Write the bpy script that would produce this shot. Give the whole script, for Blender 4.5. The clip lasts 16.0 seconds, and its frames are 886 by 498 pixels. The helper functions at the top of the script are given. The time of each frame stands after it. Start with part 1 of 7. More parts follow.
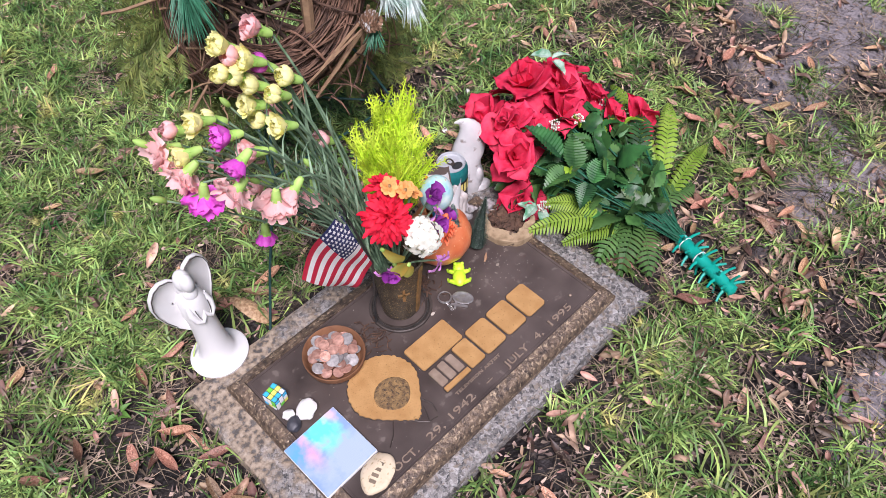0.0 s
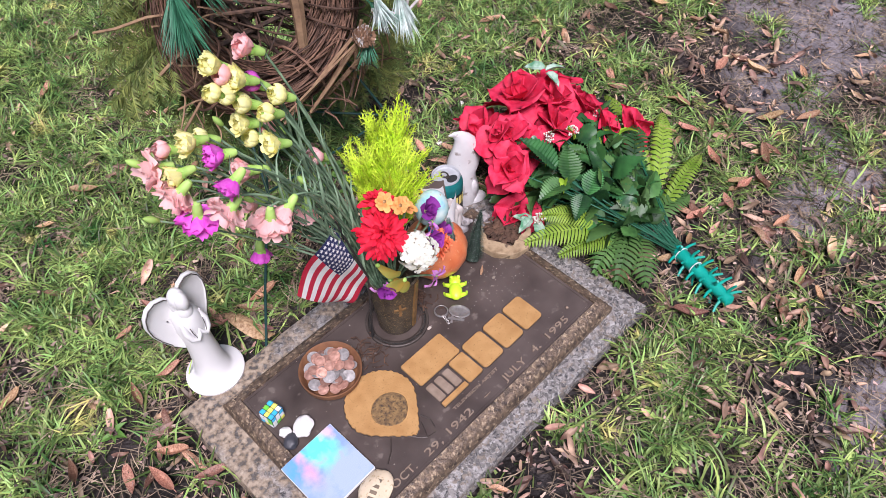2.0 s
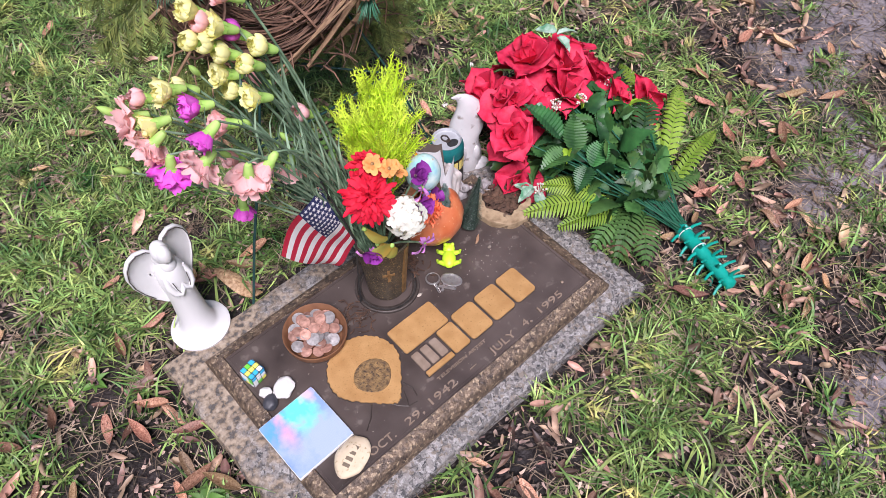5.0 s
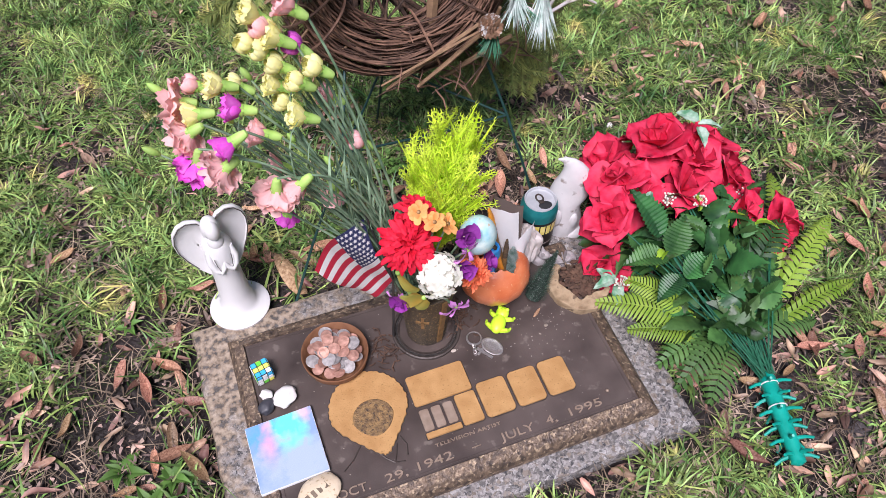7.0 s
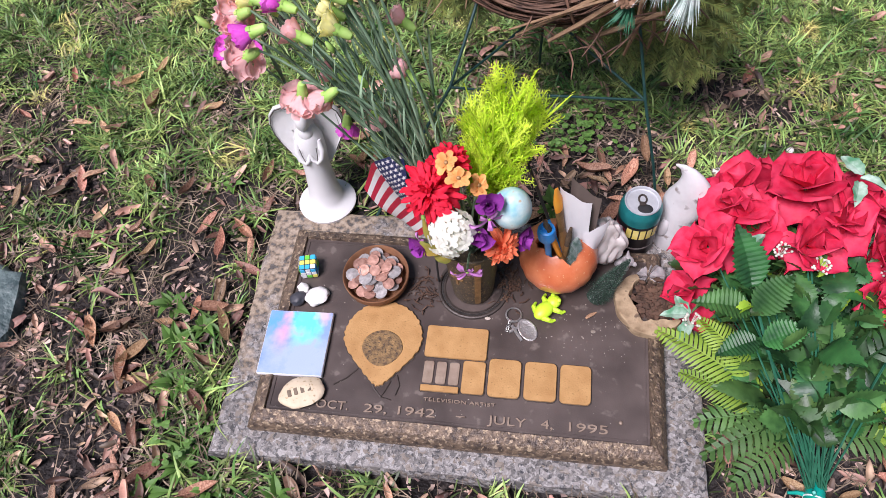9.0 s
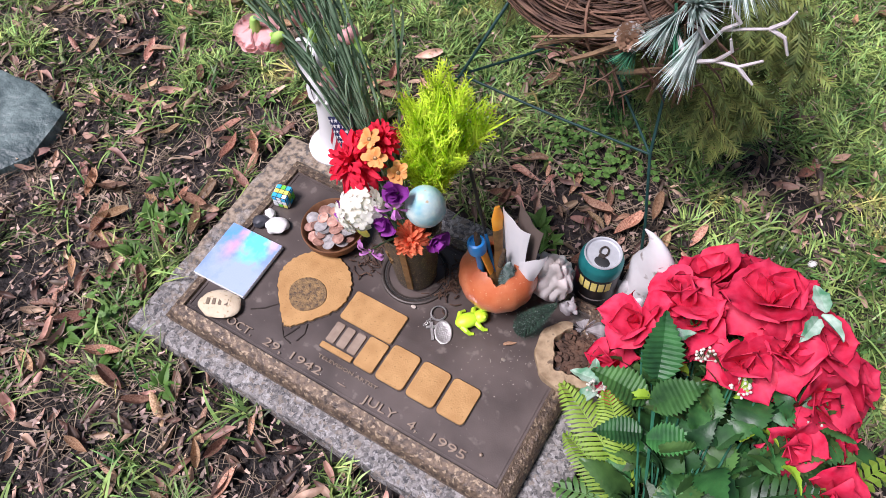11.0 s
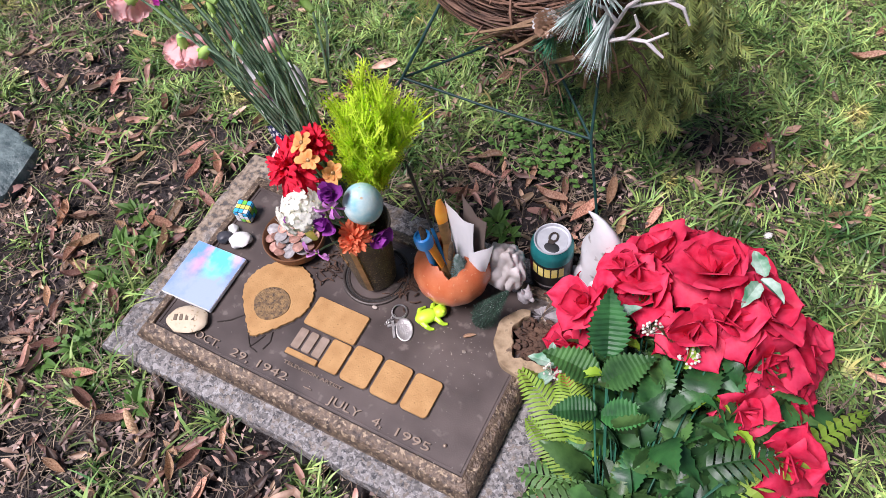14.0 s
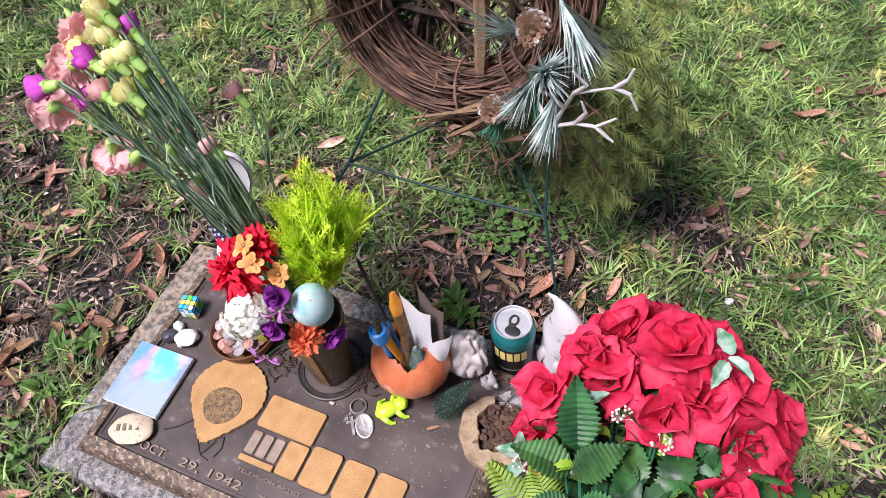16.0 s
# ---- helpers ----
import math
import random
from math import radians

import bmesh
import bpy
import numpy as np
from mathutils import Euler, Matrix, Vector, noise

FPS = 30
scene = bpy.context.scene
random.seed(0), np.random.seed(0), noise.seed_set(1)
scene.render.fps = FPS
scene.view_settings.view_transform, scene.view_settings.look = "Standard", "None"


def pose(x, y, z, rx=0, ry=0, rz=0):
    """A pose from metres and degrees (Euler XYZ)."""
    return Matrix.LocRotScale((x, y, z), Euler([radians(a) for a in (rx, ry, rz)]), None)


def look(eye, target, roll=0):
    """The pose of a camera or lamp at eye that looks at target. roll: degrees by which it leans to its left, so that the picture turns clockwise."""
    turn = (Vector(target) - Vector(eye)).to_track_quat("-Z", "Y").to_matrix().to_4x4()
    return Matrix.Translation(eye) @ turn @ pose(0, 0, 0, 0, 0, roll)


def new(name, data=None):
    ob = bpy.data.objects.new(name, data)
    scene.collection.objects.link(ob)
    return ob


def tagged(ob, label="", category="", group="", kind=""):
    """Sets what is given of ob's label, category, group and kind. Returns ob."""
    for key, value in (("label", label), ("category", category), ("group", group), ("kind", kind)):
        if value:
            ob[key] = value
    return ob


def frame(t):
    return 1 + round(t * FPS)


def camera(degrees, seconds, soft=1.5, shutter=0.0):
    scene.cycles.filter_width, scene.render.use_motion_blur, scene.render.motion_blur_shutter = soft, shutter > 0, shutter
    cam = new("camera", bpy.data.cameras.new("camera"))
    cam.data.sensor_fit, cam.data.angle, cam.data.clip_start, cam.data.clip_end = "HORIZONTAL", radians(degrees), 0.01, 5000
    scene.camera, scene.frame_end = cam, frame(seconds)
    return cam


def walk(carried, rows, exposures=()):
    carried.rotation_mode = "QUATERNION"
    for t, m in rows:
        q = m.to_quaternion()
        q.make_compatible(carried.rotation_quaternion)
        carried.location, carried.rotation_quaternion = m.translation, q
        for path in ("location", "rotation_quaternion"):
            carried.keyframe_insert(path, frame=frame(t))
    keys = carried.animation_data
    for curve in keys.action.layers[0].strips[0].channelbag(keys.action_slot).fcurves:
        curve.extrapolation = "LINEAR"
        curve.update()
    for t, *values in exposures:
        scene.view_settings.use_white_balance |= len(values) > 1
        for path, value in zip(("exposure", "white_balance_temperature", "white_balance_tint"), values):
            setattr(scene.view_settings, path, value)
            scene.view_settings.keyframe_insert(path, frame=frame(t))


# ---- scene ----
cam = camera(61.5, 16.0, soft=0.8)
PATH = [
    (0, (-0.452, -0.481, 1.172), (0.4, 0.396, -0.41), -0.9),
    (0.5, (-0.45, -0.479, 1.168), (0.41, 0.396, -0.411), -0.9),
    (1, (-0.447, -0.474, 1.171), (0.415, 0.402, -0.407), -0.9),
    (1.5, (-0.449, -0.468, 1.172), (0.42, 0.411, -0.401), -1.1),
    (2, (-0.444, -0.474, 1.175), (0.428, 0.408, -0.395), -1.2),
    (2.5, (-0.441, -0.481, 1.168), (0.431, 0.404, -0.399), -1.4),
    (3, (-0.434, -0.484, 1.154), (0.429, 0.4, -0.418), -1.6),
    (3.5, (-0.43, -0.483, 1.144), (0.414, 0.388, -0.446), -1.6),
    (3.7, (-0.432, -0.481, 1.137), (0.401, 0.388, -0.46), -1.7),
    (5.8, (-0.33, -0.494, 1.157), (0.361, 0.419, -0.483), 3.4),
    (6, (-0.31, -0.505, 1.154), (0.33, 0.443, -0.486), 3.5),
    (6.5, (-0.262, -0.504, 1.137), (0.271, 0.51, -0.502), 1.3),
    (7, (-0.199, -0.469, 1.135), (0.237, 0.606, -0.494), 1.9),
    (7.5, (-0.139, -0.445, 1.135), (0.153, 0.655, -0.51), 1.1),
    (8, (-0.045, -0.466, 1.125), (-0.012, 0.661, -0.527), -1.4),
    (8.5, (0.056, -0.487, 1.115), (-0.1, 0.613, -0.548), -5.5),
    (8.7, (0.073, -0.482, 1.107), (-0.117, 0.588, -0.572), -6.4),
    (10.8, (0.334, -0.35, 1.09), (-0.201, 0.517, -0.631), -3.5),
    (11, (0.376, -0.347, 1.093), (-0.207, 0.493, -0.625), -4.5),
    (11.5, (0.428, -0.354, 1.099), (-0.241, 0.432, -0.614), -7.9),
    (12, (0.457, -0.351, 1.098), (-0.231, 0.436, -0.607), -9.7),
    (12.5, (0.469, -0.343, 1.098), (-0.214, 0.466, -0.599), -10.5),
    (13, (0.47, -0.339, 1.097), (-0.208, 0.491, -0.592), -11.2),
    (13.5, (0.476, -0.338, 1.091), (-0.188, 0.51, -0.594), -11.0),
    (14, (0.482, -0.336, 1.088), (-0.164, 0.522, -0.599), -10.9),
    (14.5, (0.483, -0.329, 1.085), (-0.149, 0.544, -0.599), -10.6),
    (15, (0.48, -0.314, 1.083), (-0.133, 0.589, -0.593), -9.9),
    (15.5, (0.471, -0.288, 1.084), (-0.141, 0.678, -0.557), -9.5),
    (16, (0.457, -0.271, 1.085), (-0.132, 0.735, -0.54), -8.7),
]
walk(cam, [(t, look(eye, target, roll)) for t, eye, target, roll in PATH], [(0, 0.26), (8, 0.25), (14, 0.28), (15, 0.31), (16, 0.38)])

# ---- world and light: a bright overcast day ----
world = bpy.data.worlds.new("sky")
scene.world = world
world.use_nodes = True
wn = world.node_tree.nodes
sky = wn.new("ShaderNodeTexSky")
sky.sky_type = "NISHITA"
sky.sun_disc = False
sky.sun_elevation, sky.sun_rotation = radians(60.5), radians(216)
sky.air_density, sky.dust_density, sky.ozone_density = 1.0, 1.6, 1.0
wn["Background"].inputs["Strength"].default_value = 0.05
world.node_tree.links.new(sky.outputs["Color"], wn["Background"].inputs["Color"])
sun = bpy.data.lights.new("sun", "SUN")
sun.energy, sun.angle, sun.color = 5.0, radians(24), (1.0, 0.93, 1.05)
sun_ob = new("sun", sun)
sun_ob.matrix_basis = look((-0.7, -0.95, 2.1), (0, 0, 0))


# ---- mesh building ----
class Geo:
    """Collects vertices and faces for one mesh."""

    def __init__(self):
        self.v, self.f, self.m = [], [], []

    def add(self, vs, fs, mat=0, at=None):
        n = len(self.v)
        self.v += [tuple(at @ Vector(p)) for p in vs] if at is not None else [tuple(p) for p in vs]
        self.f += [tuple(i + n for i in f) for f in fs]
        self.m += [mat] * len(fs)
        return self

    def grid(self, rows, mat=0, at=None, closed=False):
        """Rows of points, all of one length, joined by quads; closed: the last of a row meets its first."""
        w = len(rows[0])
        fs = []
        for a in range(len(rows) - 1):
            for b in range(w if closed else w - 1):
                c = (b + 1) % w
                fs.append((a * w + b, a * w + c, (a + 1) * w + c, (a + 1) * w + b))
        return self.add([p for r in rows for p in r], fs, mat, at)

    def tube(self, pts, r, seg=6, mat=0, at=None):
        pts = [Vector(p) for p in pts]
        rows = []
        side = None
        for i, p in enumerate(pts):
            d = (pts[min(i + 1, len(pts) - 1)] - pts[max(i - 1, 0)]).normalized()
            if side is None:
                side = d.orthogonal().normalized()
            side = (side - d * side.dot(d)).normalized()
            up = d.cross(side)
            q = r[i] if isinstance(r, (list, tuple)) else r
            rows.append([p + q * (math.cos(2 * math.pi * k / seg) * side + math.sin(2 * math.pi * k / seg) * up) for k in range(seg)])
        n = len(self.v)
        self.grid(rows, mat, at, True)
        end = len(rows) * seg
        self.f += [tuple(n + k for k in reversed(range(seg))), tuple(n + end - seg + k for k in range(seg))]
        self.m += [mat, mat]
        return self

    def lathe(self, profile, seg=32, mat=0, at=None, wobble=0.0, bottom=True, top=True):
        rows = [[(r * math.cos(2 * math.pi * k / seg) * (1 + wobble * math.sin(3 * 2 * math.pi * k / seg + 9 * z)),
                  r * math.sin(2 * math.pi * k / seg) * (1 + wobble * math.sin(2 * 2 * math.pi * k / seg + 5 * z)), z)
                 for k in range(seg)] for r, z in profile]
        n = len(self.v)
        self.grid(rows, mat, at, True)
        if bottom:
            self.f.append(tuple(n + k for k in reversed(range(seg))))
            self.m.append(mat)
        if top:
            self.f.append(tuple(n + (len(rows) - 1) * seg + k for k in range(seg)))
            self.m.append(mat)
        return self

    def ball(self, centre, radii, u=16, v=10, mat=0, at=None, rough=0.0, seed=0, freq=30.0):
        rows = []
        radii = (radii,) * 3 if isinstance(radii, (int, float)) else radii
        for j in range(v + 1):
            t = math.pi * (j + 0.02 if j == 0 else j - 0.02 if j == v else j) / v
            row = []
            for k in range(u):
                a = 2 * math.pi * k / u
                d = Vector((math.sin(t) * math.cos(a), math.sin(t) * math.sin(a), -math.cos(t)))
                q = 1 + rough * noise.noise(d * freq * 0.06 + Vector((seed * 7.1, seed * 3.3, 0)))
                row.append((centre[0] + radii[0] * d.x * q, centre[1] + radii[1] * d.y * q, centre[2] + radii[2] * d.z * q))
            rows.append(row)
        n = len(self.v)
        self.grid(rows, mat, at, True)
        self.f += [tuple(n + k for k in reversed(range(u))), tuple(n + v * u + k for k in range(u))]
        self.m += [mat, mat]
        return self

    def slab(self, outline, z0, z1, bevel=0.0, mat=0, at=None):
        """A plate of the given outline (anticlockwise), with its upper edge chamfered."""
        n = len(outline)
        cx, cy = sum(p[0] for p in outline) / n, sum(p[1] for p in outline) / n
        size = max(math.hypot(x - cx, y - cy) for x, y in outline)
        k = 1 - bevel / size
        rows = [[(x, y, z0) for x, y in outline], [(x, y, z1 - bevel) for x, y in outline],
                [(cx + (x - cx) * k, cy + (y - cy) * k, z1) for x, y in outline]]
        m = len(self.v)
        self.grid(rows, mat, at, True)
        self.f += [tuple(m + i for i in reversed(range(n))), tuple(m + 2 * n + i for i in range(n))]
        self.m += [mat, mat]
        return self

    def mesh(self, name, mats, smooth=True):
        me = bpy.data.meshes.new(name)
        me.from_pydata(self.v, [], self.f)
        for mt in mats if isinstance(mats, (list, tuple)) else [mats]:
            me.materials.append(mt)
        me.polygons.foreach_set("material_index", self.m)
        if smooth:
            me.polygons.foreach_set("use_smooth", [True] * len(self.f))
            me.set_sharp_from_angle(angle=radians(smooth if smooth is not True else 40))
        me.update()
        return me


def part(name, geo, mats, parent=None, label="", smooth=True, at=None):
    """One mesh object, under a thing or a part."""
    me = geo if isinstance(geo, bpy.types.Mesh) else geo.mesh(name, mats, smooth)
    ob = new(name, me)
    if at is not None:
        ob.matrix_basis = at
    if parent is not None:
        ob.parent = parent
    if label:
        ob["label"] = label
    return ob


def thing(name, label, category, at=None, group="", kind=""):
    """An Empty at the base of a thing, which its parts hang under."""
    ob = new(name)
    ob.empty_display_size = 0.01
    ob.matrix_basis = at if at is not None else Matrix()
    return tagged(ob, label, category, group, kind)


def rounded(x0, y0, x1, y1, r, n=4):
    """The outline of a rectangle with rounded corners, anticlockwise."""
    out = []
    for cx, cy, a in ((x1 - r, y0 + r, -90), (x1 - r, y1 - r, 0), (x0 + r, y1 - r, 90), (x0 + r, y0 + r, 180)):
        for k in range(n + 1):
            b = radians(a + 90 * k / n)
            out.append((cx + r * math.cos(b), cy + r * math.sin(b)))
    return out


def aim(p, d, spin=0.0):
    """A pose at p whose z axis points along d."""
    return Matrix.Translation(p) @ Vector(d).to_track_quat("Z", "Y").to_matrix().to_4x4() @ Matrix.Rotation(radians(spin), 4, "Z")


def bend(a, b, c, n=8):
    """Points along a curve from a to c that leans towards b."""
    a, b, c = Vector(a), Vector(b), Vector(c)
    return [(1 - t) ** 2 * a + 2 * t * (1 - t) * b + t * t * c for t in [k / n for k in range(n + 1)]]


# ---- materials ----
def mat(name, c1, c2=None, scale=30.0, rough=0.6, bump=0.15, bscale=None, metal=0.0, vary="", swing=0.0, hue=0.0, through_=0.0,
        c3=None, spots=0.0, spot_scale=200.0, spec=0.5, coat=0.0, rough2=None, dist=0.002, detail=6.0):
    """A surface that wavers between c1 and c2 at one scale, has spots of c3 at a finer one, and fine relief."""
    m = bpy.data.materials.new(name)
    m.use_nodes = True
    nt = m.node_tree
    N, L = nt.nodes, nt.links
    b = N["Principled BSDF"]
    tc = N.new("ShaderNodeTexCoord")
    c2 = c2 or tuple(0.75 * c for c in c1)
    nz = N.new("ShaderNodeTexNoise")
    nz.inputs["Scale"].default_value, nz.inputs["Detail"].default_value = scale, detail
    L.new(tc.outputs["Object"], nz.inputs["Vector"])
    rp = N.new("ShaderNodeValToRGB")
    rp.color_ramp.elements[0].position, rp.color_ramp.elements[1].position = 0.32, 0.68
    rp.color_ramp.elements[0].color, rp.color_ramp.elements[1].color = (*c1, 1), (*c2, 1)
    L.new(nz.outputs["Fac"], rp.inputs["Fac"])
    col = rp.outputs["Color"]
    n2 = N.new("ShaderNodeTexNoise")
    n2.inputs["Scale"].default_value, n2.inputs["Detail"].default_value = spot_scale, 3.0
    L.new(tc.outputs["Object"], n2.inputs["Vector"])
    if c3:
        r2 = N.new("ShaderNodeValToRGB")
        r2.color_ramp.elements[0].position, r2.color_ramp.elements[1].position = 0.62 - 0.25 * spots, 0.70 - 0.2 * spots
        r2.color_ramp.elements[0].color, r2.color_ramp.elements[1].color = (0, 0, 0, 1), (1, 1, 1, 1)
        L.new(n2.outputs["Fac"], r2.inputs["Fac"])
        mx = N.new("ShaderNodeMixRGB")
        L.new(r2.outputs["Color"], mx.inputs["Fac"])
        L.new(col, mx.inputs["Color1"])
        mx.inputs["Color2"].default_value = (*c3, 1)
        col = mx.outputs["Color"]
    if vary:
        src = N.new("ShaderNodeObjectInfo" if vary == "object" else "ShaderNodeNewGeometry")
        rnd = src.outputs["Random" if vary == "object" else "Random Per Island"]
        hs = N.new("ShaderNodeHueSaturation")
        for sock, amount, mid in (("Value", swing, 1.0), ("Hue", hue, 0.5)):
            mr = N.new("ShaderNodeMapRange")
            mr.inputs["To Min"].default_value, mr.inputs["To Max"].default_value = mid - amount, mid + amount
            if sock == "Hue":
                fr = N.new("ShaderNodeMath")
                fr.operation = "FRACT"
                ml = N.new("ShaderNodeMath")
                ml.operation = "MULTIPLY"
                ml.inputs[1].default_value = 7.31
                L.new(rnd, ml.inputs[0])
                L.new(ml.outputs[0], fr.inputs[0])
                L.new(fr.outputs[0], mr.inputs["Value"])
            else:
                L.new(rnd, mr.inputs["Value"])
            L.new(mr.outputs["Result"], hs.inputs[sock])
        L.new(col, hs.inputs["Color"])
        col = hs.outputs["Color"]
    L.new(col, b.inputs["Base Color"])
    b.inputs["Metallic"].default_value = metal
    b.inputs["Specular IOR Level"].default_value = spec
    b.inputs["Coat Weight"].default_value = coat
    rr = N.new("ShaderNodeMapRange")
    rr.inputs["To Min"].default_value, rr.inputs["To Max"].default_value = rough, rough2 if rough2 is not None else min(1.0, rough + 0.18)
    L.new(nz.outputs["Fac"], rr.inputs["Value"])
    L.new(rr.outputs["Result"], b.inputs["Roughness"])
    if bump:
        bp = N.new("ShaderNodeBump")
        bp.inputs["Strength"].default_value, bp.inputs["Distance"].default_value = bump, dist
        n3 = N.new("ShaderNodeTexNoise")
        n3.inputs["Scale"].default_value, n3.inputs["Detail"].default_value = bscale or scale * 8, 5.0
        L.new(tc.outputs["Object"], n3.inputs["Vector"])
        L.new(n3.outputs["Fac"], bp.inputs["Height"])
        L.new(bp.outputs["Normal"], b.inputs["Normal"])
    if through_:
        tr = N.new("ShaderNodeBsdfTranslucent")
        L.new(col, tr.inputs["Color"])
        ms = N.new("ShaderNodeMixShader")
        ms.inputs["Fac"].default_value = through_
        L.new(b.outputs[0], ms.inputs[1])
        L.new(tr.outputs[0], ms.inputs[2])
        L.new(ms.outputs[0], N["Material Output"].inputs["Surface"])
    return m


M_GRANITE = mat("granite", (0.11, 0.092, 0.075), (0.33, 0.305, 0.285), 45, 0.55, 0.6, 220, c3=(0.06, 0.065, 0.08), spots=0.36, spot_scale=170, detail=10)
M_BRONZE = mat("bronze_panel", (0.042, 0.030, 0.026), (0.102, 0.076, 0.066), 11, 0.26, 0.10, 420, metal=0.2, spec=0.75, c3=(0.155, 0.125, 0.108), spots=0.06, spot_scale=42, rough2=0.62, detail=10)
M_BORDER = mat("bronze_border", (0.05, 0.036, 0.03), (0.20, 0.14, 0.095), 110, 0.38, 0.8, 210, metal=0.25, c3=(0.36, 0.27, 0.18), spots=0.25, spot_scale=160, dist=0.004)
M_GOLD = mat("gold_relief", (0.40, 0.215, 0.078), (0.50, 0.29, 0.115), 40, 0.42, 0.2, 420, metal=0.2, c3=(0.30, 0.17, 0.06), spots=0.02, spot_scale=300)
M_WORN = mat("worn_relief", (0.10, 0.062, 0.034), (0.30, 0.185, 0.075), 130, 0.45, 0.5, 420, metal=0.2, c3=(0.05, 0.033, 0.024), spots=0.2, spot_scale=240)
M_RAISED = mat("bronze_letter", (0.26, 0.19, 0.14), (0.34, 0.26, 0.2), 80, 0.4, 0.2, 500, metal=0.3)
M_DARKMETAL = mat("dark_bronze", (0.042, 0.032, 0.027), (0.075, 0.06, 0.052), 60, 0.4, 0.3, 300, metal=0.3)
M_VASE = mat("vase_bronze", (0.055, 0.043, 0.031), (0.12, 0.095, 0.066), 60, 0.42, 0.7, 600, metal=0.3, c3=(0.34, 0.25, 0.12), spots=0.16, spot_scale=330)
M_BRASS = mat("worn_brass", (0.35, 0.2, 0.08), (0.2, 0.12, 0.05), 90, 0.4, 0.3, 400, metal=0.4)
M_WHITE = mat("white_ceramic", (0.72, 0.71, 0.70), (0.66, 0.65, 0.64), 12, 0.3, 0.05, 120, spec=0.4)
M_DIRTYWHITE = mat("weathered_white", (0.52, 0.50, 0.50), (0.64, 0.63, 0.63), 22, 0.5, 0.2, 160, c3=(0.26, 0.22, 0.20), spots=-0.05, spot_scale=45)
M_CLAY = mat("terracotta", (0.15, 0.062, 0.028), (0.23, 0.105, 0.048), 50, 0.7, 0.3, 300)
M_COPPER = mat("penny_copper", (0.52, 0.30, 0.235), (0.31, 0.16, 0.12), 140, 0.45, 0.35, 700, metal=0.35, vary="object", swing=0.35)
M_SILVER = mat("coin_silver", (0.44, 0.41, 0.40), (0.25, 0.235, 0.23), 140, 0.42, 0.35, 700, metal=0.4, vary="object", swing=0.25)
M_PUMPKIN = mat("pumpkin_glaze", (0.58, 0.135, 0.050), (0.68, 0.22, 0.095), 38, 0.24, 0.25, 260, c3=(0.70, 0.36, 0.20), spots=-0.08, spot_scale=170, coat=0.4)
M_ALU = mat("aluminium", (0.60, 0.61, 0.63), (0.48, 0.49, 0.51), 60, 0.35, 0.05, 300, metal=0.45)
M_TEAL = mat("can_teal", (0.015, 0.20, 0.21), (0.03, 0.27, 0.27), 80, 0.28, 0.03, metal=0.5)
M_CANBLACK = mat("can_black", (0.012, 0.012, 0.014), (0.02, 0.018, 0.022), 60, 0.28, 0.03, metal=0.3)
M_CANRED = mat("can_red", (0.2, 0.02, 0.04), (0.28, 0.04, 0.06), 60, 0.3, 0.03, metal=0.3)
M_CANYEL = mat("can_yellow", (0.75, 0.62, 0.12), (0.8, 0.7, 0.3), 60, 0.35, 0.03)
M_BLACK = mat("black_plastic", (0.015, 0.015, 0.017), (0.03, 0.03, 0.03), 60, 0.35, 0.1)
M_LIME = mat("lime_plastic", (0.50, 0.82, 0.03), (0.60, 0.90, 0.06), 40, 0.35, 0.1, 260)
M_WIRE = mat("green_wire", (0.006, 0.035, 0.03), (0.012, 0.05, 0.045), 90, 0.4, 0.1, 300)
M_CANVAS_EDGE = mat("canvas_edge", (0.75, 0.75, 0.76), (0.68, 0.68, 0.7), 90, 0.7, 0.4, 900)
M_SLATE = mat("slate", (0.045, 0.070, 0.072), (0.19, 0.245, 0.235), 21, 0.55, 0.8, 60, c3=(0.24, 0.27, 0.26), spots=0.05, spot_scale=24, dist=0.008, rough2=0.4)

# granite crystals a few millimetres across: pale, grey, tan and black ones
nt = M_GRANITE.node_tree
gp_ = nt.nodes["Principled BSDF"]
go_ = nt.nodes["Texture Coordinate"].outputs["Object"]
gw_ = nt.nodes.new("ShaderNodeTexNoise")
gw_.inputs["Scale"].default_value, gw_.inputs["Detail"].default_value = 120.0, 4.0
nt.links.new(go_, gw_.inputs["Vector"])
gm_ = nt.nodes.new("ShaderNodeVectorMath")
gm_.operation = "MULTIPLY_ADD"
gm_.inputs[1].default_value = (0.016, 0.016, 0.016)
nt.links.new(gw_.outputs["Color"], gm_.inputs[0])
nt.links.new(go_, gm_.inputs[2])
old_ = gp_.inputs["Base Color"].links[0].from_socket
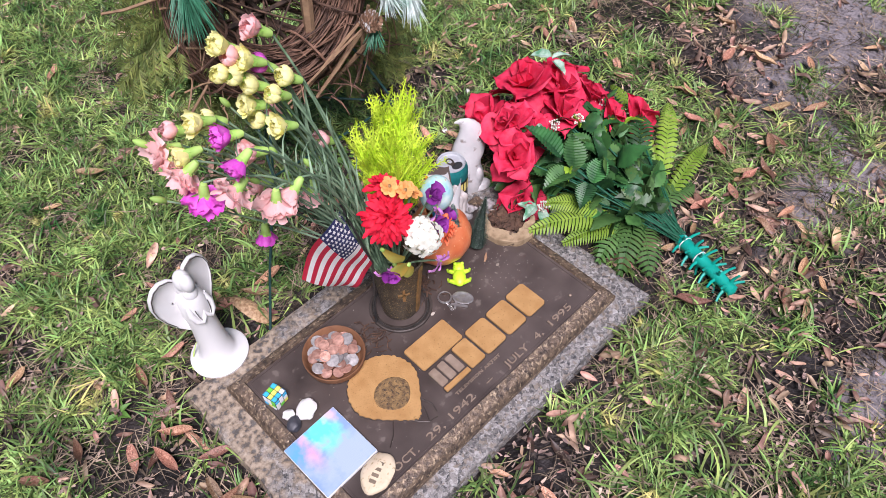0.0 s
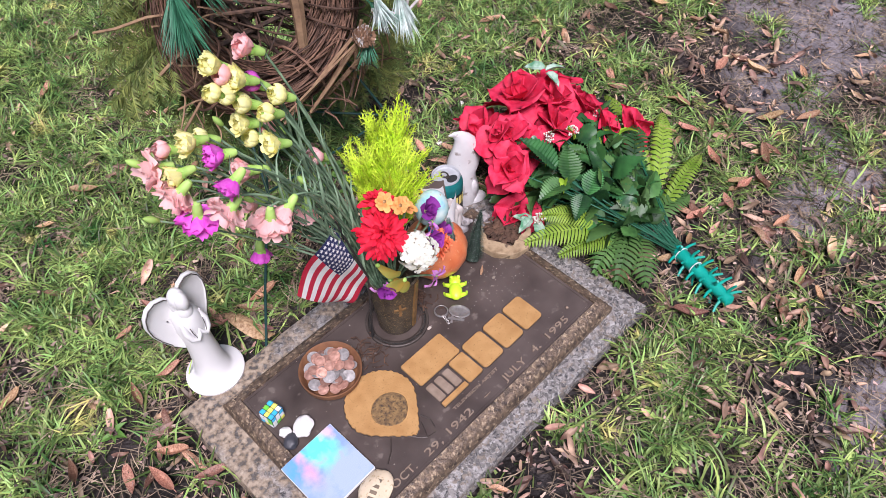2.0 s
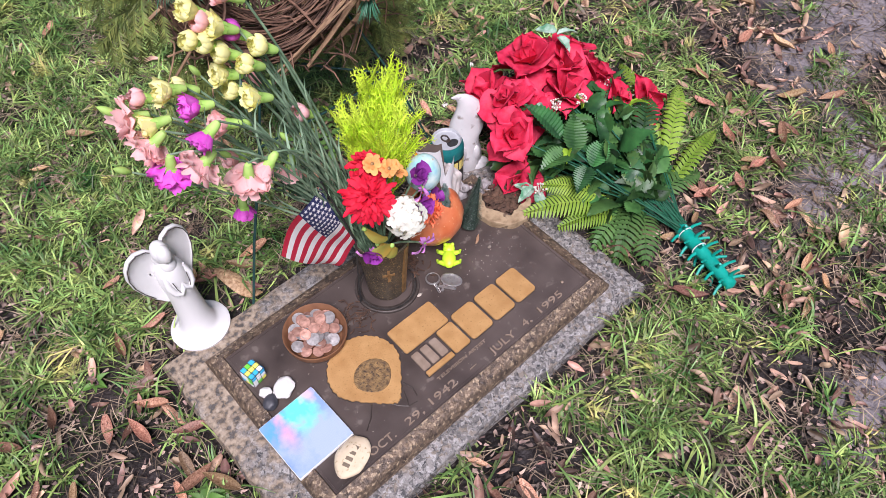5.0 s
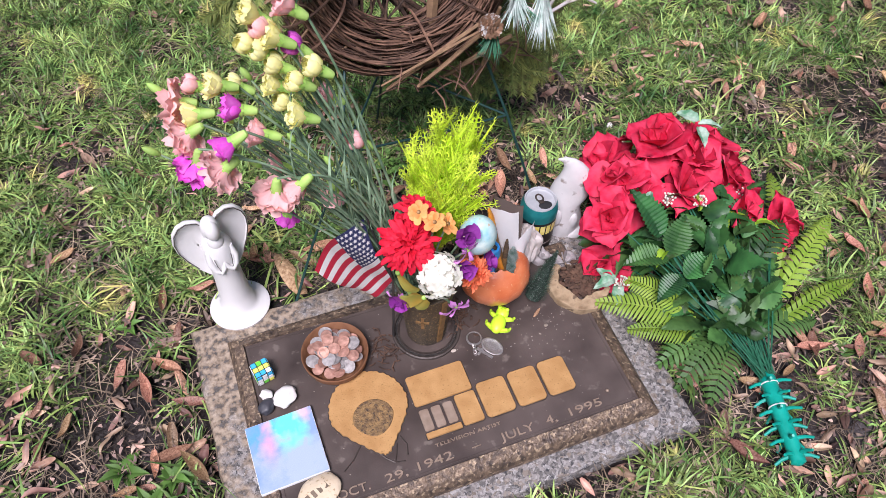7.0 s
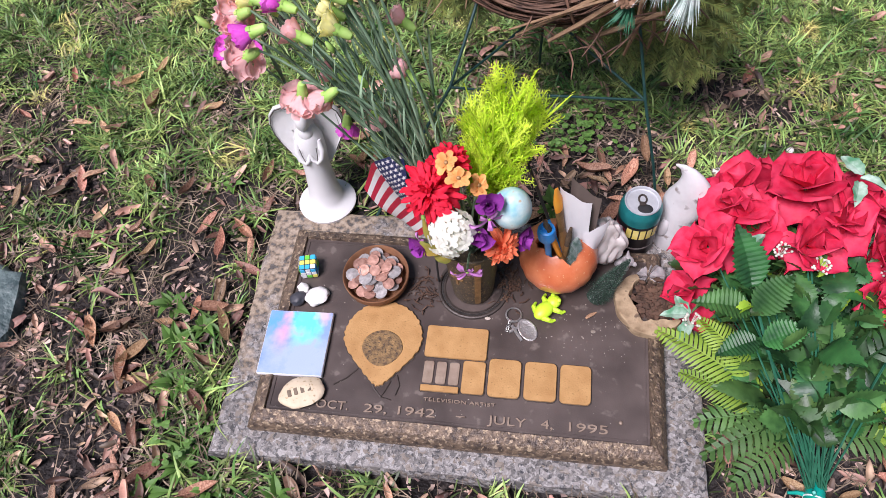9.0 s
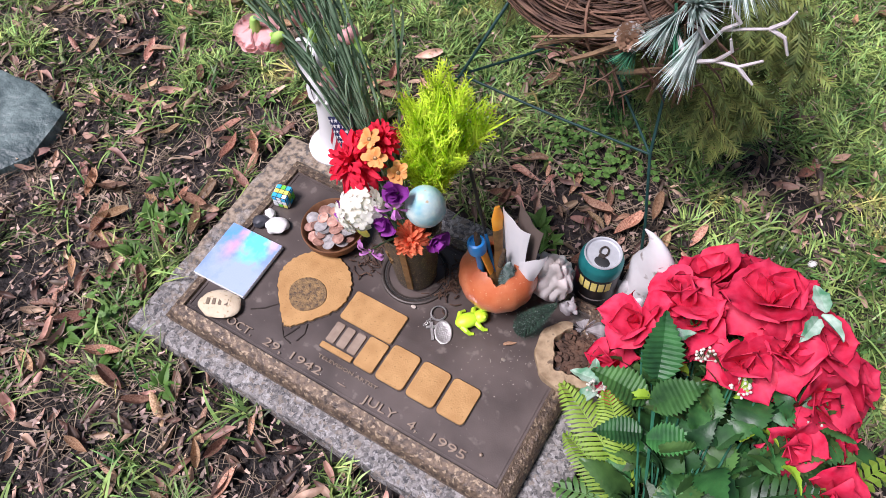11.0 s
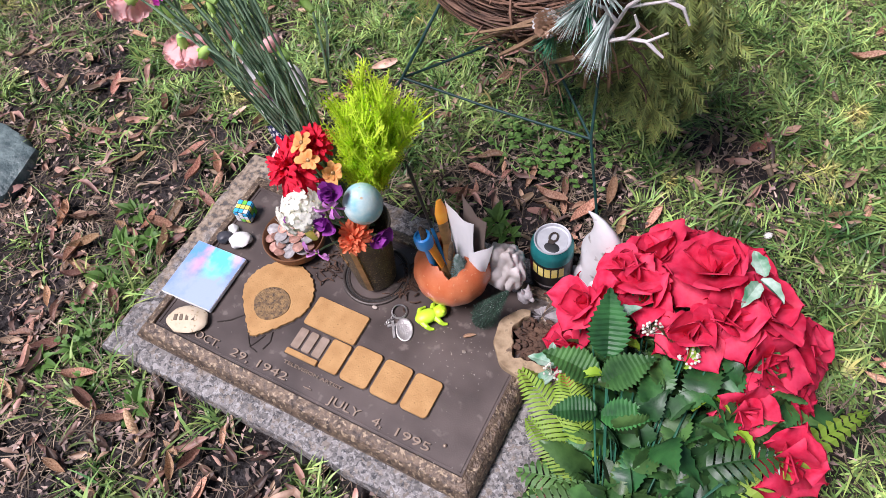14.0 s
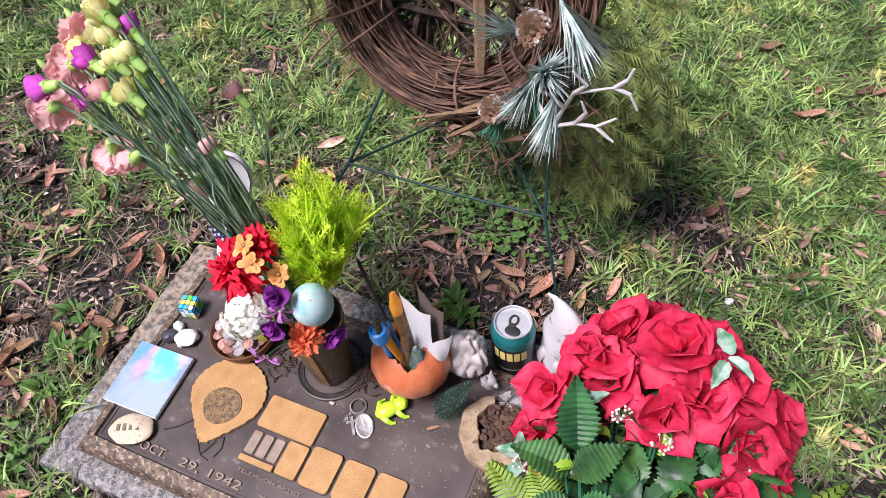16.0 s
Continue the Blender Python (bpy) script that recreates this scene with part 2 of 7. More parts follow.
for size_, stops_, share_ in ((165.0, ((0.0, (0.025, 0.026, 0.030)), (0.28, (0.12, 0.11, 0.105)), (0.50, (0.27, 0.25, 0.24)), (0.74, (0.20, 0.155, 0.115)), (0.88, (0.40, 0.385, 0.375))), 0.80), (330.0, ((0.0, (0.02, 0.02, 0.024)), (0.28, (0.18, 0.165, 0.15)), (0.78, (0.36, 0.345, 0.33))), 0.38)):
    vo_ = nt.nodes.new("ShaderNodeTexVoronoi")
    vo_.inputs["Scale"].default_value = size_
    nt.links.new(gm_.outputs["Vector"], vo_.inputs["Vector"])
    sx_ = nt.nodes.new("ShaderNodeSeparateColor")
    nt.links.new(vo_.outputs["Color"], sx_.inputs[0])
    vr_ = nt.nodes.new("ShaderNodeValToRGB")
    vr_.color_ramp.interpolation = "CONSTANT"
    while len(vr_.color_ramp.elements) < len(stops_):
        vr_.color_ramp.elements.new(0.5)
    for el_, (p_, c_) in zip(vr_.color_ramp.elements, stops_):
        el_.position, el_.color = p_, (*c_, 1)
    nt.links.new(sx_.outputs[0], vr_.inputs["Fac"])
    vm_ = nt.nodes.new("ShaderNodeMixRGB")
    vm_.inputs["Fac"].default_value = share_
    nt.links.new(old_, vm_.inputs["Color1"])
    nt.links.new(vr_.outputs["Color"], vm_.inputs["Color2"])
    old_ = vm_.outputs["Color"]
nt.links.new(old_, gp_.inputs["Base Color"])

# tan lichen and dirt over one corner of the granite
tc_, pb_ = nt.nodes["Texture Coordinate"], nt.nodes["Principled BSDF"]
ds_ = nt.nodes.new("ShaderNodeVectorMath")
ds_.operation = "DISTANCE"
ds_.inputs[1].default_value = (-0.34, 0.22, 0.02)
nt.links.new(tc_.outputs["Object"], ds_.inputs[0])
ln_ = nt.nodes.new("ShaderNodeTexNoise")
ln_.inputs["Scale"].default_value, ln_.inputs["Detail"].default_value = 22.0, 9.0
nt.links.new(tc_.outputs["Object"], ln_.inputs["Vector"])
am_ = nt.nodes.new("ShaderNodeMath")
am_.operation = "MULTIPLY_ADD"
am_.inputs[1].default_value, am_.inputs[2].default_value = 0.9, -0.45
nt.links.new(ln_.outputs["Fac"], am_.inputs[0])
sm_ = nt.nodes.new("ShaderNodeMath")
sm_.operation = "ADD"
nt.links.new(ds_.outputs["Value"], sm_.inputs[0])
nt.links.new(am_.outputs[0], sm_.inputs[1])
mr_ = nt.nodes.new("ShaderNodeMapRange")
mr_.inputs["From Min"].default_value, mr_.inputs["From Max"].default_value = 0.29, 0.16
nt.links.new(sm_.outputs[0], mr_.inputs["Value"])
mx_ = nt.nodes.new("ShaderNodeMixRGB")
mx_.inputs["Color2"].default_value = (0.30, 0.225, 0.145, 1)
mx_.inputs["Color1"].default_value = (0, 0, 0, 1)
sc_ = nt.nodes.new("ShaderNodeMath")
sc_.operation = "MULTIPLY"
sc_.inputs[1].default_value = 0.75
nt.links.new(mr_.outputs["Result"], sc_.inputs[0])
nt.links.new(pb_.inputs["Base Color"].links[0].from_socket, mx_.inputs["Color1"])
lr_ = nt.nodes.new("ShaderNodeValToRGB")
ls_ = nt.nodes.new("ShaderNodeTexNoise")
ls_.inputs["Scale"].default_value, ls_.inputs["Detail"].default_value = 95.0, 12.0
nt.links.new(tc_.outputs["Object"], ls_.inputs["Vector"])
lr_.color_ramp.elements.new(0.5)
for el_, (p_, c_) in zip(lr_.color_ramp.elements, ((0.40, (0.060, 0.050, 0.042)), (0.47, (0.22, 0.16, 0.105)), (0.62, (0.40, 0.315, 0.225)))):
    el_.position, el_.color = p_, (*c_, 1)
nt.links.new(ls_.outputs["Fac"], lr_.inputs["Fac"])
nt.links.new(lr_.outputs["Color"], mx_.inputs["Color2"])
nt.links.new(sc_.outputs[0], mx_.inputs["Fac"])
nt.links.new(mx_.outputs["Color"], pb_.inputs["Base Color"])

# ---- ground ----
rng = np.random.default_rng(7)
LAT = np.random.default_rng(3).random((256, 256))


def lattice(x, y, s):
    """Smooth value noise between 0 and 1, with cells of size s."""
    u, v = np.asarray(x) / s + 97.3, np.asarray(y) / s + 41.7
    i, j = np.floor(u).astype(int), np.floor(v).astype(int)
    a, b = u - i, v - j
    a, b = a * a * (3 - 2 * a), b * b * (3 - 2 * b)
    g = lambda p, q: LAT[p % 256, q % 256]
    return (g(i, j) * (1 - a) + g(i + 1, j) * a) * (1 - b) + (g(i, j + 1) * (1 - a) + g(i + 1, j + 1) * a) * b


# bare patches: centre, reach and strength, behind, beside and before the marker and further off
BEHIND = [(0.1, 0.36, 0.17, 0.08, 0.9), (0.28, 0.46, 0.2, 0.1, 1.0), (0.46, 0.54, 0.16, 0.09, 0.95), (0.42, 0.3, 0.1, 0.12, 0.8), (0.24, 0.32, 0.2, 0.07, 1.0), (-0.1, 0.62, 0.1, 0.06, 0.5)]
BESIDE = [(-0.45, 0.1, 0.12, 0.2, 1.0), (-0.62, 0.06, 0.2, 0.12, 0.85), (-0.78, -0.04, 0.32, 0.15, 1.0), (-0.55, -0.15, 0.16, 0.1, 0.85), (-0.92, 0.33, 0.28, 0.13, 0.95), (-0.45, 0.28, 0.17, 0.09, 0.9), 
        (-0.7, 0.22, 0.12, 0.06, 0.5), (-0.4, -0.36, 0.12, 0.08, 0.8), (-0.4, 0.55, 0.12, 0.07, 0.5), (-0.57, 0.73, 0.12, 0.08, 0.5), (-0.52, -0.29, 0.16, 0.1, 0.9), (-0.85, 0.12, 0.2, 0.1, 0.7)]
BEFORE = [(-0.14, -0.29, 0.2, 0.075, 1.0), (0.0, -0.28, 0.13, 0.06, 1.0), (-0.1, -0.45, 0.12, 0.06, 0.7), (0.44, -0.2, 0.08, 0.07, 0.95), (0.46, -0.57, 0.14, 0.08, 0.85), (0.24, -0.46, 0.1, 0.05, 0.5), 
        (-0.3, -0.42, 0.25, 0.1, 0.9), (0.5, -0.27, 0.14, 0.09, 0.95), (0.12, -0.24, 0.14, 0.035, 0.8), (0.32, -0.5, 0.3, 0.16, 0.72)]
BEYOND = [(0.52, -0.13, 0.13, 0.09, 0.95), (1.1, 0.05, 0.32, 0.25, 0.95), (1.42, -0.05, 0.4, 0.4, 1.0), (0.88, -0.31, 0.2, 0.13, 1.0), (0.8, 0.1, 0.16, 0.16, 0.7), 
        (0.72, -0.25, 0.14, 0.1, 0.6), (0.92, 0.36, 0.12, 0.10, 0.6), (0.7, 0.29, 0.1, 0.12, 0.6), (1.2, 0.8, 0.3, 0.25, 0.7), (1.1, -0.5, 0.3, 0.12, 0.8), (0.7, -0.45, 0.25, 0.14, 0.8), 
        (0.55, 0.0, 0.2, 0.2, 0.35)]
GX0, GX1, GY0, GY1 = -0.365, 0.368, -0.192, 0.256  # the granite base


def bare(x, y):
    """How bare of grass the ground is, 0 to 1."""
    x, y = np.asarray(x, float), np.asarray(y, float)
    out = np.zeros_like(x)
    for cx, cy, rx, ry, s in BEHIND + BESIDE + BEFORE + BEYOND:
        out = np.maximum(out, s * np.exp(-(((x - cx) / rx) ** 2 + ((y - cy) / ry) ** 2)))
    edge = np.maximum(np.maximum(GX0 - x, x - GX1), np.maximum(GY0 - y, y - GY1))
    out = np.maximum(out, 0.75 * np.exp(-np.maximum(edge, 0) / 0.035))
    out += 0.75 * (lattice(x, y, 0.15) - 0.5) + 0.75 * (lattice(x, y, 0.055) - 0.48)
    return np.clip(out, 0, 1)


def mud(x, y):
    """Bare grey silt, washed clean of leaves; its pale colour also carries wet sheen."""
    x, y = np.asarray(x, float), np.asarray(y, float)
    out = np.zeros_like(x)
    for cx, cy, rx, ry in ((0.92, -0.30, 0.22, 0.10), (1.18, -0.06, 0.24, 0.14), (1.48, 0.02, 0.30, 0.28), (0.46, -0.60, 0.16, 0.06)):
        out = np.maximum(out, np.exp(-(((x - cx) / rx) ** 2 + ((y - cy) / ry) ** 2)))
    return np.clip(1.7 * (out + 0.7 * (lattice(x, y, 0.07) - 0.5) - 0.25), 0, 1)


def height(x, y):
    h = 0.014 * (lattice(x, y, 0.23) - 0.5) + 0.008 * (lattice(x, y, 0.07) - 0.5) + 0.004 * (lattice(x, y, 0.025) - 0.5)
    inside = (np.asarray(x) > GX0 - 0.01) & (np.asarray(x) < GX1 + 0.01) & (np.asarray(y) > GY0 - 0.01) & (np.asarray(y) < GY1 + 0.01)
    return np.where(inside, -0.012, h + 0.002)


def ground_z(x, y):
    return float(height(np.array([x]), np.array([y]))[0])


axis_x = np.concatenate([-np.geomspace(90, 2.1, 16), np.arange(-2.0, 2.2, 0.02), np.geomspace(2.3, 90, 16)])
axis_y = np.concatenate([-np.geomspace(90, 1.1, 16), np.arange(-1.0, 2.4, 0.02), np.geomspace(2.5, 90, 16)])
gx, gy = np.meshgrid(axis_x, axis_y)
gz = height(gx, gy)
W, H = len(axis_x), len(axis_y)
ids = np.arange(W * H).reshape(H, W)
quads = np.stack([ids[:-1, :-1], ids[:-1, 1:], ids[1:, 1:], ids[1:, :-1]], -1).reshape(-1, 4)


def quick_mesh(name, verts, loops, sizes, material, smooth=True):
    """A mesh straight from arrays."""
    me = bpy.data.meshes.new(name)
    me.vertices.add(len(verts))
    me.vertices.foreach_set("co", np.ascontiguousarray(verts, np.float32).ravel())
    me.loops.add(len(loops))
    me.loops.foreach_set("vertex_index", np.ascontiguousarray(loops, np.int32))
    me.polygons.add(len(sizes))
    me.polygons.foreach_set("loop_start", np.concatenate([[0], np.cumsum(sizes)[:-1]]).astype(np.int32))
    me.polygons.foreach_set("use_smooth", np.full(len(sizes), smooth))
    me.materials.append(material)
    me.update(calc_edges=True)
    return me


# wet soil; its near-black end also stands for shade in the gaps
M_SOIL = mat("soil", (0.006, 0.005, 0.005), (0.040, 0.031, 0.030), 9, 0.75, 0.9, 90, spec=0.25, c3=(0.06, 0.048, 0.043), spots=0.1, spot_scale=60, dist=0.012, rough2=0.45)
nt = M_SOIL.node_tree
# near-black mixed in where grass stands, painting the shade between its blades
at_ = nt.nodes.new("ShaderNodeAttribute")
at_.attribute_name = "grass_shade"
th = nt.nodes.new("ShaderNodeMixRGB")
th.inputs["Color2"].default_value = (0.012, 0.010, 0.007, 1)
mu = nt.nodes.new("ShaderNodeAttribute")
mu.attribute_name = "mud"
# grey mud, its colour lightened to stand for the sky's sheen on it
ml_ = nt.nodes.new("ShaderNodeMixRGB")
ml_.inputs["Color2"].default_value = (0.36, 0.32, 0.335, 1)
pb = nt.nodes["Principled BSDF"]
old = pb.inputs["Base Color"].links[0].from_socket
nt.links.new(at_.outputs["Fac"], th.inputs["Fac"])
nt.links.new(old, th.inputs["Color1"])
nt.links.new(th.outputs["Color"], ml_.inputs["Color1"])
nt.links.new(mu.outputs["Fac"], ml_.inputs["Fac"])
fa = nt.nodes.new("ShaderNodeAttribute")
fa.attribute_name = "lawn"
tn = nt.nodes.new("ShaderNodeTexNoise")
tn.inputs["Scale"].default_value, tn.inputs["Detail"].default_value = 6.0, 12.0
tr_ = nt.nodes.new("ShaderNodeValToRGB")
tr_.color_ramp.elements[0].position, tr_.color_ramp.elements[1].position = 0.35, 0.65
tr_.color_ramp.elements[0].color, tr_.color_ramp.elements[1].color = (0.045, 0.036, 0.024, 1), (0.075, 0.115, 0.035, 1)
nt.links.new(nt.nodes["Texture Coordinate"].outputs["Object"], tn.inputs["Vector"])
nt.links.new(tn.outputs["Fac"], tr_.inputs["Fac"])
fm = nt.nodes.new("ShaderNodeMixRGB")
nt.links.new(fa.outputs["Fac"], fm.inputs["Fac"])
nt.links.new(ml_.outputs["Color"], fm.inputs["Color1"])
nt.links.new(tr_.outputs["Color"], fm.inputs["Color2"])
nt.links.new(fm.outputs["Color"], pb.inputs["Base Color"])
me = quick_mesh("ground", np.stack([gx, gy, gz], -1).reshape(-1, 3), quads.ravel(), np.full(len(quads), 4), M_SOIL)
# share of painted shade in the soil colour, strongest under thick grass
layer = me.attributes.new("grass_shade", "FLOAT", "POINT")
layer.data.foreach_set("value", (0.7 * (1 - bare(gx, gy))).astype(np.float32).ravel())
layer = me.attributes.new("lawn", "FLOAT", "POINT")
layer.data.foreach_set("value", np.clip(np.maximum(np.abs(gx - 0.27) - 1.5, np.abs(gy - 0.55) - 1.25) / 0.25, 0, 1).astype(np.float32).ravel())
layer = me.attributes.new("mud", "FLOAT", "POINT")
layer.data.foreach_set("value", (0.85 * mud(gx, gy) * (0.4 + 0.6 * lattice(gx, gy, 0.03))).astype(np.float32).ravel())
ground = tagged(new("ground", me), "wet dark soil, coloured darker under the grass for shade", "ground", kind="structure")


def strips(n, xs, ys, zs, length, width, yaw, lift, droop, sections=3, twist=0.0):
    """Many narrow blades as arrays: each bends over along its way, and ends in a point."""
    ts = np.linspace(0, 1, sections + 1)
    dx, dy = np.cos(yaw), np.sin(yaw)
    sx, sy = -dy, dx
    vs = []
    for k, t in enumerate(ts):
        out = length * t * np.cos(lift) * (1 + 0.25 * droop * t)
        up = length * (t * np.sin(lift) - droop * t * t * 0.6)
        px, py, pz = xs + dx * out + twist * length * t * t * sx, ys + dy * out + twist * length * t * t * sy, np.maximum(zs + up, zs + 0.001)
        w = width * (0.5 if k < sections else 0.0) * (1 - 0.75 * t * t) + (width * 0.0)
        if k < sections:
            vs += [np.stack([px - sx * w, py - sy * w, pz], -1), np.stack([px + sx * w, py + sy * w, pz], -1)]
        else:
            vs.append(np.stack([px, py, pz], -1))
    verts = np.stack(vs, 1)
    m = verts.shape[1]
    base = (np.arange(n) * m)[:, None]
    loops, sizes = [], []
    face = []
    for k in range(sections - 1):
        face += [2 * k, 2 * k + 1, 2 * k + 3, 2 * k + 2]
        sizes.append(4)
    face += [2 * sections - 2, 2 * sections - 1, 2 * sections]
    sizes.append(3)
    return verts.reshape(-1, 3), (base + np.array(face)[None, :]).ravel(), np.tile(sizes, n)


def sown(count, lo, hi, keep):
    """Places in the rectangle lo..hi, kept with the chance keep(x, y), none on the stone."""
    x, y = rng.uniform(lo[0], hi[0], count), rng.uniform(lo[1], hi[1], count)
    edge = np.maximum(np.maximum(GX0 - x, x - GX1), np.maximum(GY0 - y, y - GY1))
    ok = (rng.random(count) < keep(x, y)) & (edge > 0.004)
    return x[ok], y[ok]


M_GRASS = mat("grass", (0.036, 0.092, 0.020), (0.305, 0.430, 0.125), 13, 0.36, 0.0, vary="island", swing=0.7, hue=0.03, through_=0.06, spec=0.3, c3=(0.52, 0.48, 0.16), spots=0.0, spot_scale=9)
# undergrowth green, its dark end near-black to paint shade between the tufts
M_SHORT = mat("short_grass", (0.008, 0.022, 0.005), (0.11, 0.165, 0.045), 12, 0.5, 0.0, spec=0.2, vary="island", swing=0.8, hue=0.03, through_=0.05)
M_STRAW = mat("dry_grass", (0.36, 0.28, 0.20), (0.03, 0.021, 0.016), 14, 0.7, 0.0, spec=0.2, vary="island", swing=0.6, through_=0.1)
LO, HI = (-1.35, -0.8), (1.9, 1.95)


def patches(x, y):
    """How thick the grass stands: clumps of two sizes with gaps between them."""
    p = 0.75 * lattice(x, y, 0.12) + 0.75 * lattice(x + 5, y, 0.05) + 0.3 * lattice(x, y + 9, 0.022) - 0.62
    lush = np.exp(-(((x - 0.6) / 0.35) ** 2 + ((y - 0.85) / 0.4) ** 2))
    return np.clip(2.6 * p + 0.7 * lush, 0.0, 1)


# tufts: blades arching outwards from a common root
x, y = sown(18500, LO, HI, lambda a, b: np.clip(1.05 - 1.35 * bare(a, b), 0.01, 1) * (0.10 + 0.90 * patches(a, b)))
# the lawn is thicker at the back
bx, by = sown(4200, (-0.9, 0.5), (1.25, 1.75), lambda a, b: np.clip(1.0 - 1.35 * bare(a, b), 0.0, 1) * (0.35 + 0.65 * patches(a, b)))
x, y = np.concatenate([x, bx]), np.concatenate([y, by])
size = rng.uniform(0.7, 1.35, len(x))
count = rng.integers(9, 26, len(x))
who = np.repeat(np.arange(len(x)), count)
n = len(who)
yaw, r = rng.uniform(0, 2 * np.pi, n), 0.013 * np.sqrt(rng.random(n)) * size[who]
x, y = x[who] + r * np.cos(yaw), y[who] + r * np.sin(yaw)
lean = rng.uniform(0, 2 * np.pi, len(size))[who]
yaw = np.where(rng.random(n) < 0.35, lean, yaw) + rng.normal(0, 0.6, n)
edge = np.maximum(np.maximum(GX0 - x, x - GX1), np.maximum(GY0 - y, y - GY1)) > 0.002
x, y, yaw, who, n = x[edge], y[edge], yaw[edge], who[edge], int(edge.sum())
v, l, s = strips(n, x, y, height(x, y), rng.uniform(0.022, 0.058, n) * size[who], rng.uniform(0.0022, 0.0048, n), yaw, rng.uniform(0.25, 1.2, n), rng.uniform(0.3, 1.1, n), 3, rng.uniform(-0.35, 0.35, n))
tagged(new("grass", quick_mesh("grass", v, l, s, M_GRASS)), "short green lawn grass in uneven tufts", "grass", kind="stuff")
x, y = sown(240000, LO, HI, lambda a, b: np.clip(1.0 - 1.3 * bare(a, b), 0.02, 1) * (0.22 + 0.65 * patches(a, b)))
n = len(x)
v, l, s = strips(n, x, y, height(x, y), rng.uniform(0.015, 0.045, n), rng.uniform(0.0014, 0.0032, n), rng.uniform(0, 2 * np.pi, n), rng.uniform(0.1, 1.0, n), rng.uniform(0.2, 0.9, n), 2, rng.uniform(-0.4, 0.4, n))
tagged(new("short_grass", quick_mesh("short_grass", v, l, s, M_SHORT)), "sparse lawn undergrowth, coloured near-black in parts for shade", "grass", kind="stuff")
# coarser lawn further out
x, y = sown(110000, (-4.5, -4.0), (5.0, 5.5), lambda a, b: np.where((a > LO[0]) & (a < HI[0]) & (b > LO[1]) & (b < HI[1]), 0.0, 0.25 + 0.75 * patches(a, b)))
n = len(x)
v, l, s = strips(n, x, y, height(x, y), rng.uniform(0.03, 0.075, n), rng.uniform(0.005, 0.011, n), rng.uniform(0, 2 * np.pi, n), rng.uniform(0.2, 1.2, n), rng.uniform(0.3, 1.0, n), 2, rng.uniform(-0.4, 0.4, n))
tagged(new("outer_grass", quick_mesh("outer_grass", v, l, s, M_GRASS)), "patchy lawn round the grave plot", "grass", kind="stuff")
x, y = sown(125000, LO, HI, lambda a, b: 0.14 + 0.80 * lattice(a, b, 0.09) ** 1.8)
n = len(x)
v, l, s = strips(n, x, y, height(x, y) + rng.uniform(0, 0.012, n), rng.uniform(0.02, 0.07, n), rng.uniform(0.0009, 0.0024, n), rng.uniform(0, 2 * np.pi, n), rng.uniform(0.0, 0.3, n), rng.uniform(0.0, 0.4, n), 3, rng.uniform(-0.6, 0.6, n))
tagged(new("dry_grass", quick_mesh("dry_grass", v, l, s, M_STRAW)), "thin dry straw and pine needles on the soil", "dead grass", kind="stuff")

# ---- fallen leaves ----
M_LEAF = mat("dead_leaf", (0.090, 0.042, 0.030), (0.52, 0.345, 0.245), 26, 0.45, 0.3, 160, vary="island", swing=0.85, hue=0.025, through_=0.1, dist=0.001)
M_LEAF1 = mat("fallen_leaf", (0.20, 0.085, 0.045), (0.50, 0.315, 0.20), 22, 0.45, 0.35, 160, vary="object", swing=0.6, hue=0.025, through_=0.1, dist=0.001)


def leaf_points(length, width, curl, fold, wave):
    """A long oval leaf, midrib along x: rows of three points, curled up along its length and folded along its rib."""
    rows = []
    for k in range(8):
        t = k / 7
        w = width * 0.5 * (math.sin(math.pi * min(1, 0.06 + 0.94 * t) ** 0.85) ** 0.8) + 0.0006
        x_ = length * (t - 0.5)
        z_ = curl * length * (2 * t - 1) ** 2 + wave * length * 0.06 * math.sin(7 * t)
        rows.append([(x_, -w, z_ + fold * w), (x_, -0.5 * w, z_ + fold * 0.3 * w), (x_, 0, z_), (x_, 0.5 * w, z_ + fold * 0.35 * w), (x_, w, z_ + fold * 1.05 * w)])
    return rows


leaf_kinds = [leaf_points(1.0, w_, c_, f_, u_) for w_, c_, f_, u_ in ((0.29, 0.08, 0.5, 0.3), (0.25, -0.12, 0.8, 0.9), (0.33, 0.18, 1.0, -0.7), (0.24, 0.05, -0.5, 1.1), (0.30, 0.24, 1.3, 0.4))]


def leaf_arrays(n, xs, ys, zs, lengths):
    kinds = rng.integers(0, 5, n)
    base = np.array([[p for r in k for p in r] for k in leaf_kinds])[kinds] * lengths[:, None, None]
    yaw, tip, roll = rng.uniform(0, 2 * np.pi, n), rng.normal(0, 0.18, n), rng.normal(0, 0.4, n)
    bx, by, bz = base[..., 0], base[..., 1], base[..., 2]
    by, bz = by * np.cos(roll)[:, None] - bz * np.sin(roll)[:, None], by * np.sin(roll)[:, None] + bz * np.cos(roll)[:, None]
    bx, bz = bx * np.cos(tip)[:, None] - bz * np.sin(tip)[:, None], bx * np.sin(tip)[:, None] + bz * np.cos(tip)[:, None]
    bz = bz - bz.min(1)[:, None] * 0.8
    cx, sx = np.cos(yaw)[:, None], np.sin(yaw)[:, None]
    verts = np.stack([bx * cx - by * sx + xs[:, None], bx * sx + by * cx + ys[:, None], bz + zs[:, None]], -1)
    f = np.array([[5 * a + b, 5 * a + b + 1, 5 * a + b + 6, 5 * a + b + 5] for a in range(7) for b in range(4)])
    loops = ((np.arange(n) * 40)[:, None] + f.ravel()[None, :]).ravel()
    return verts.reshape(-1, 3), loops, np.full(n * 28, 4)


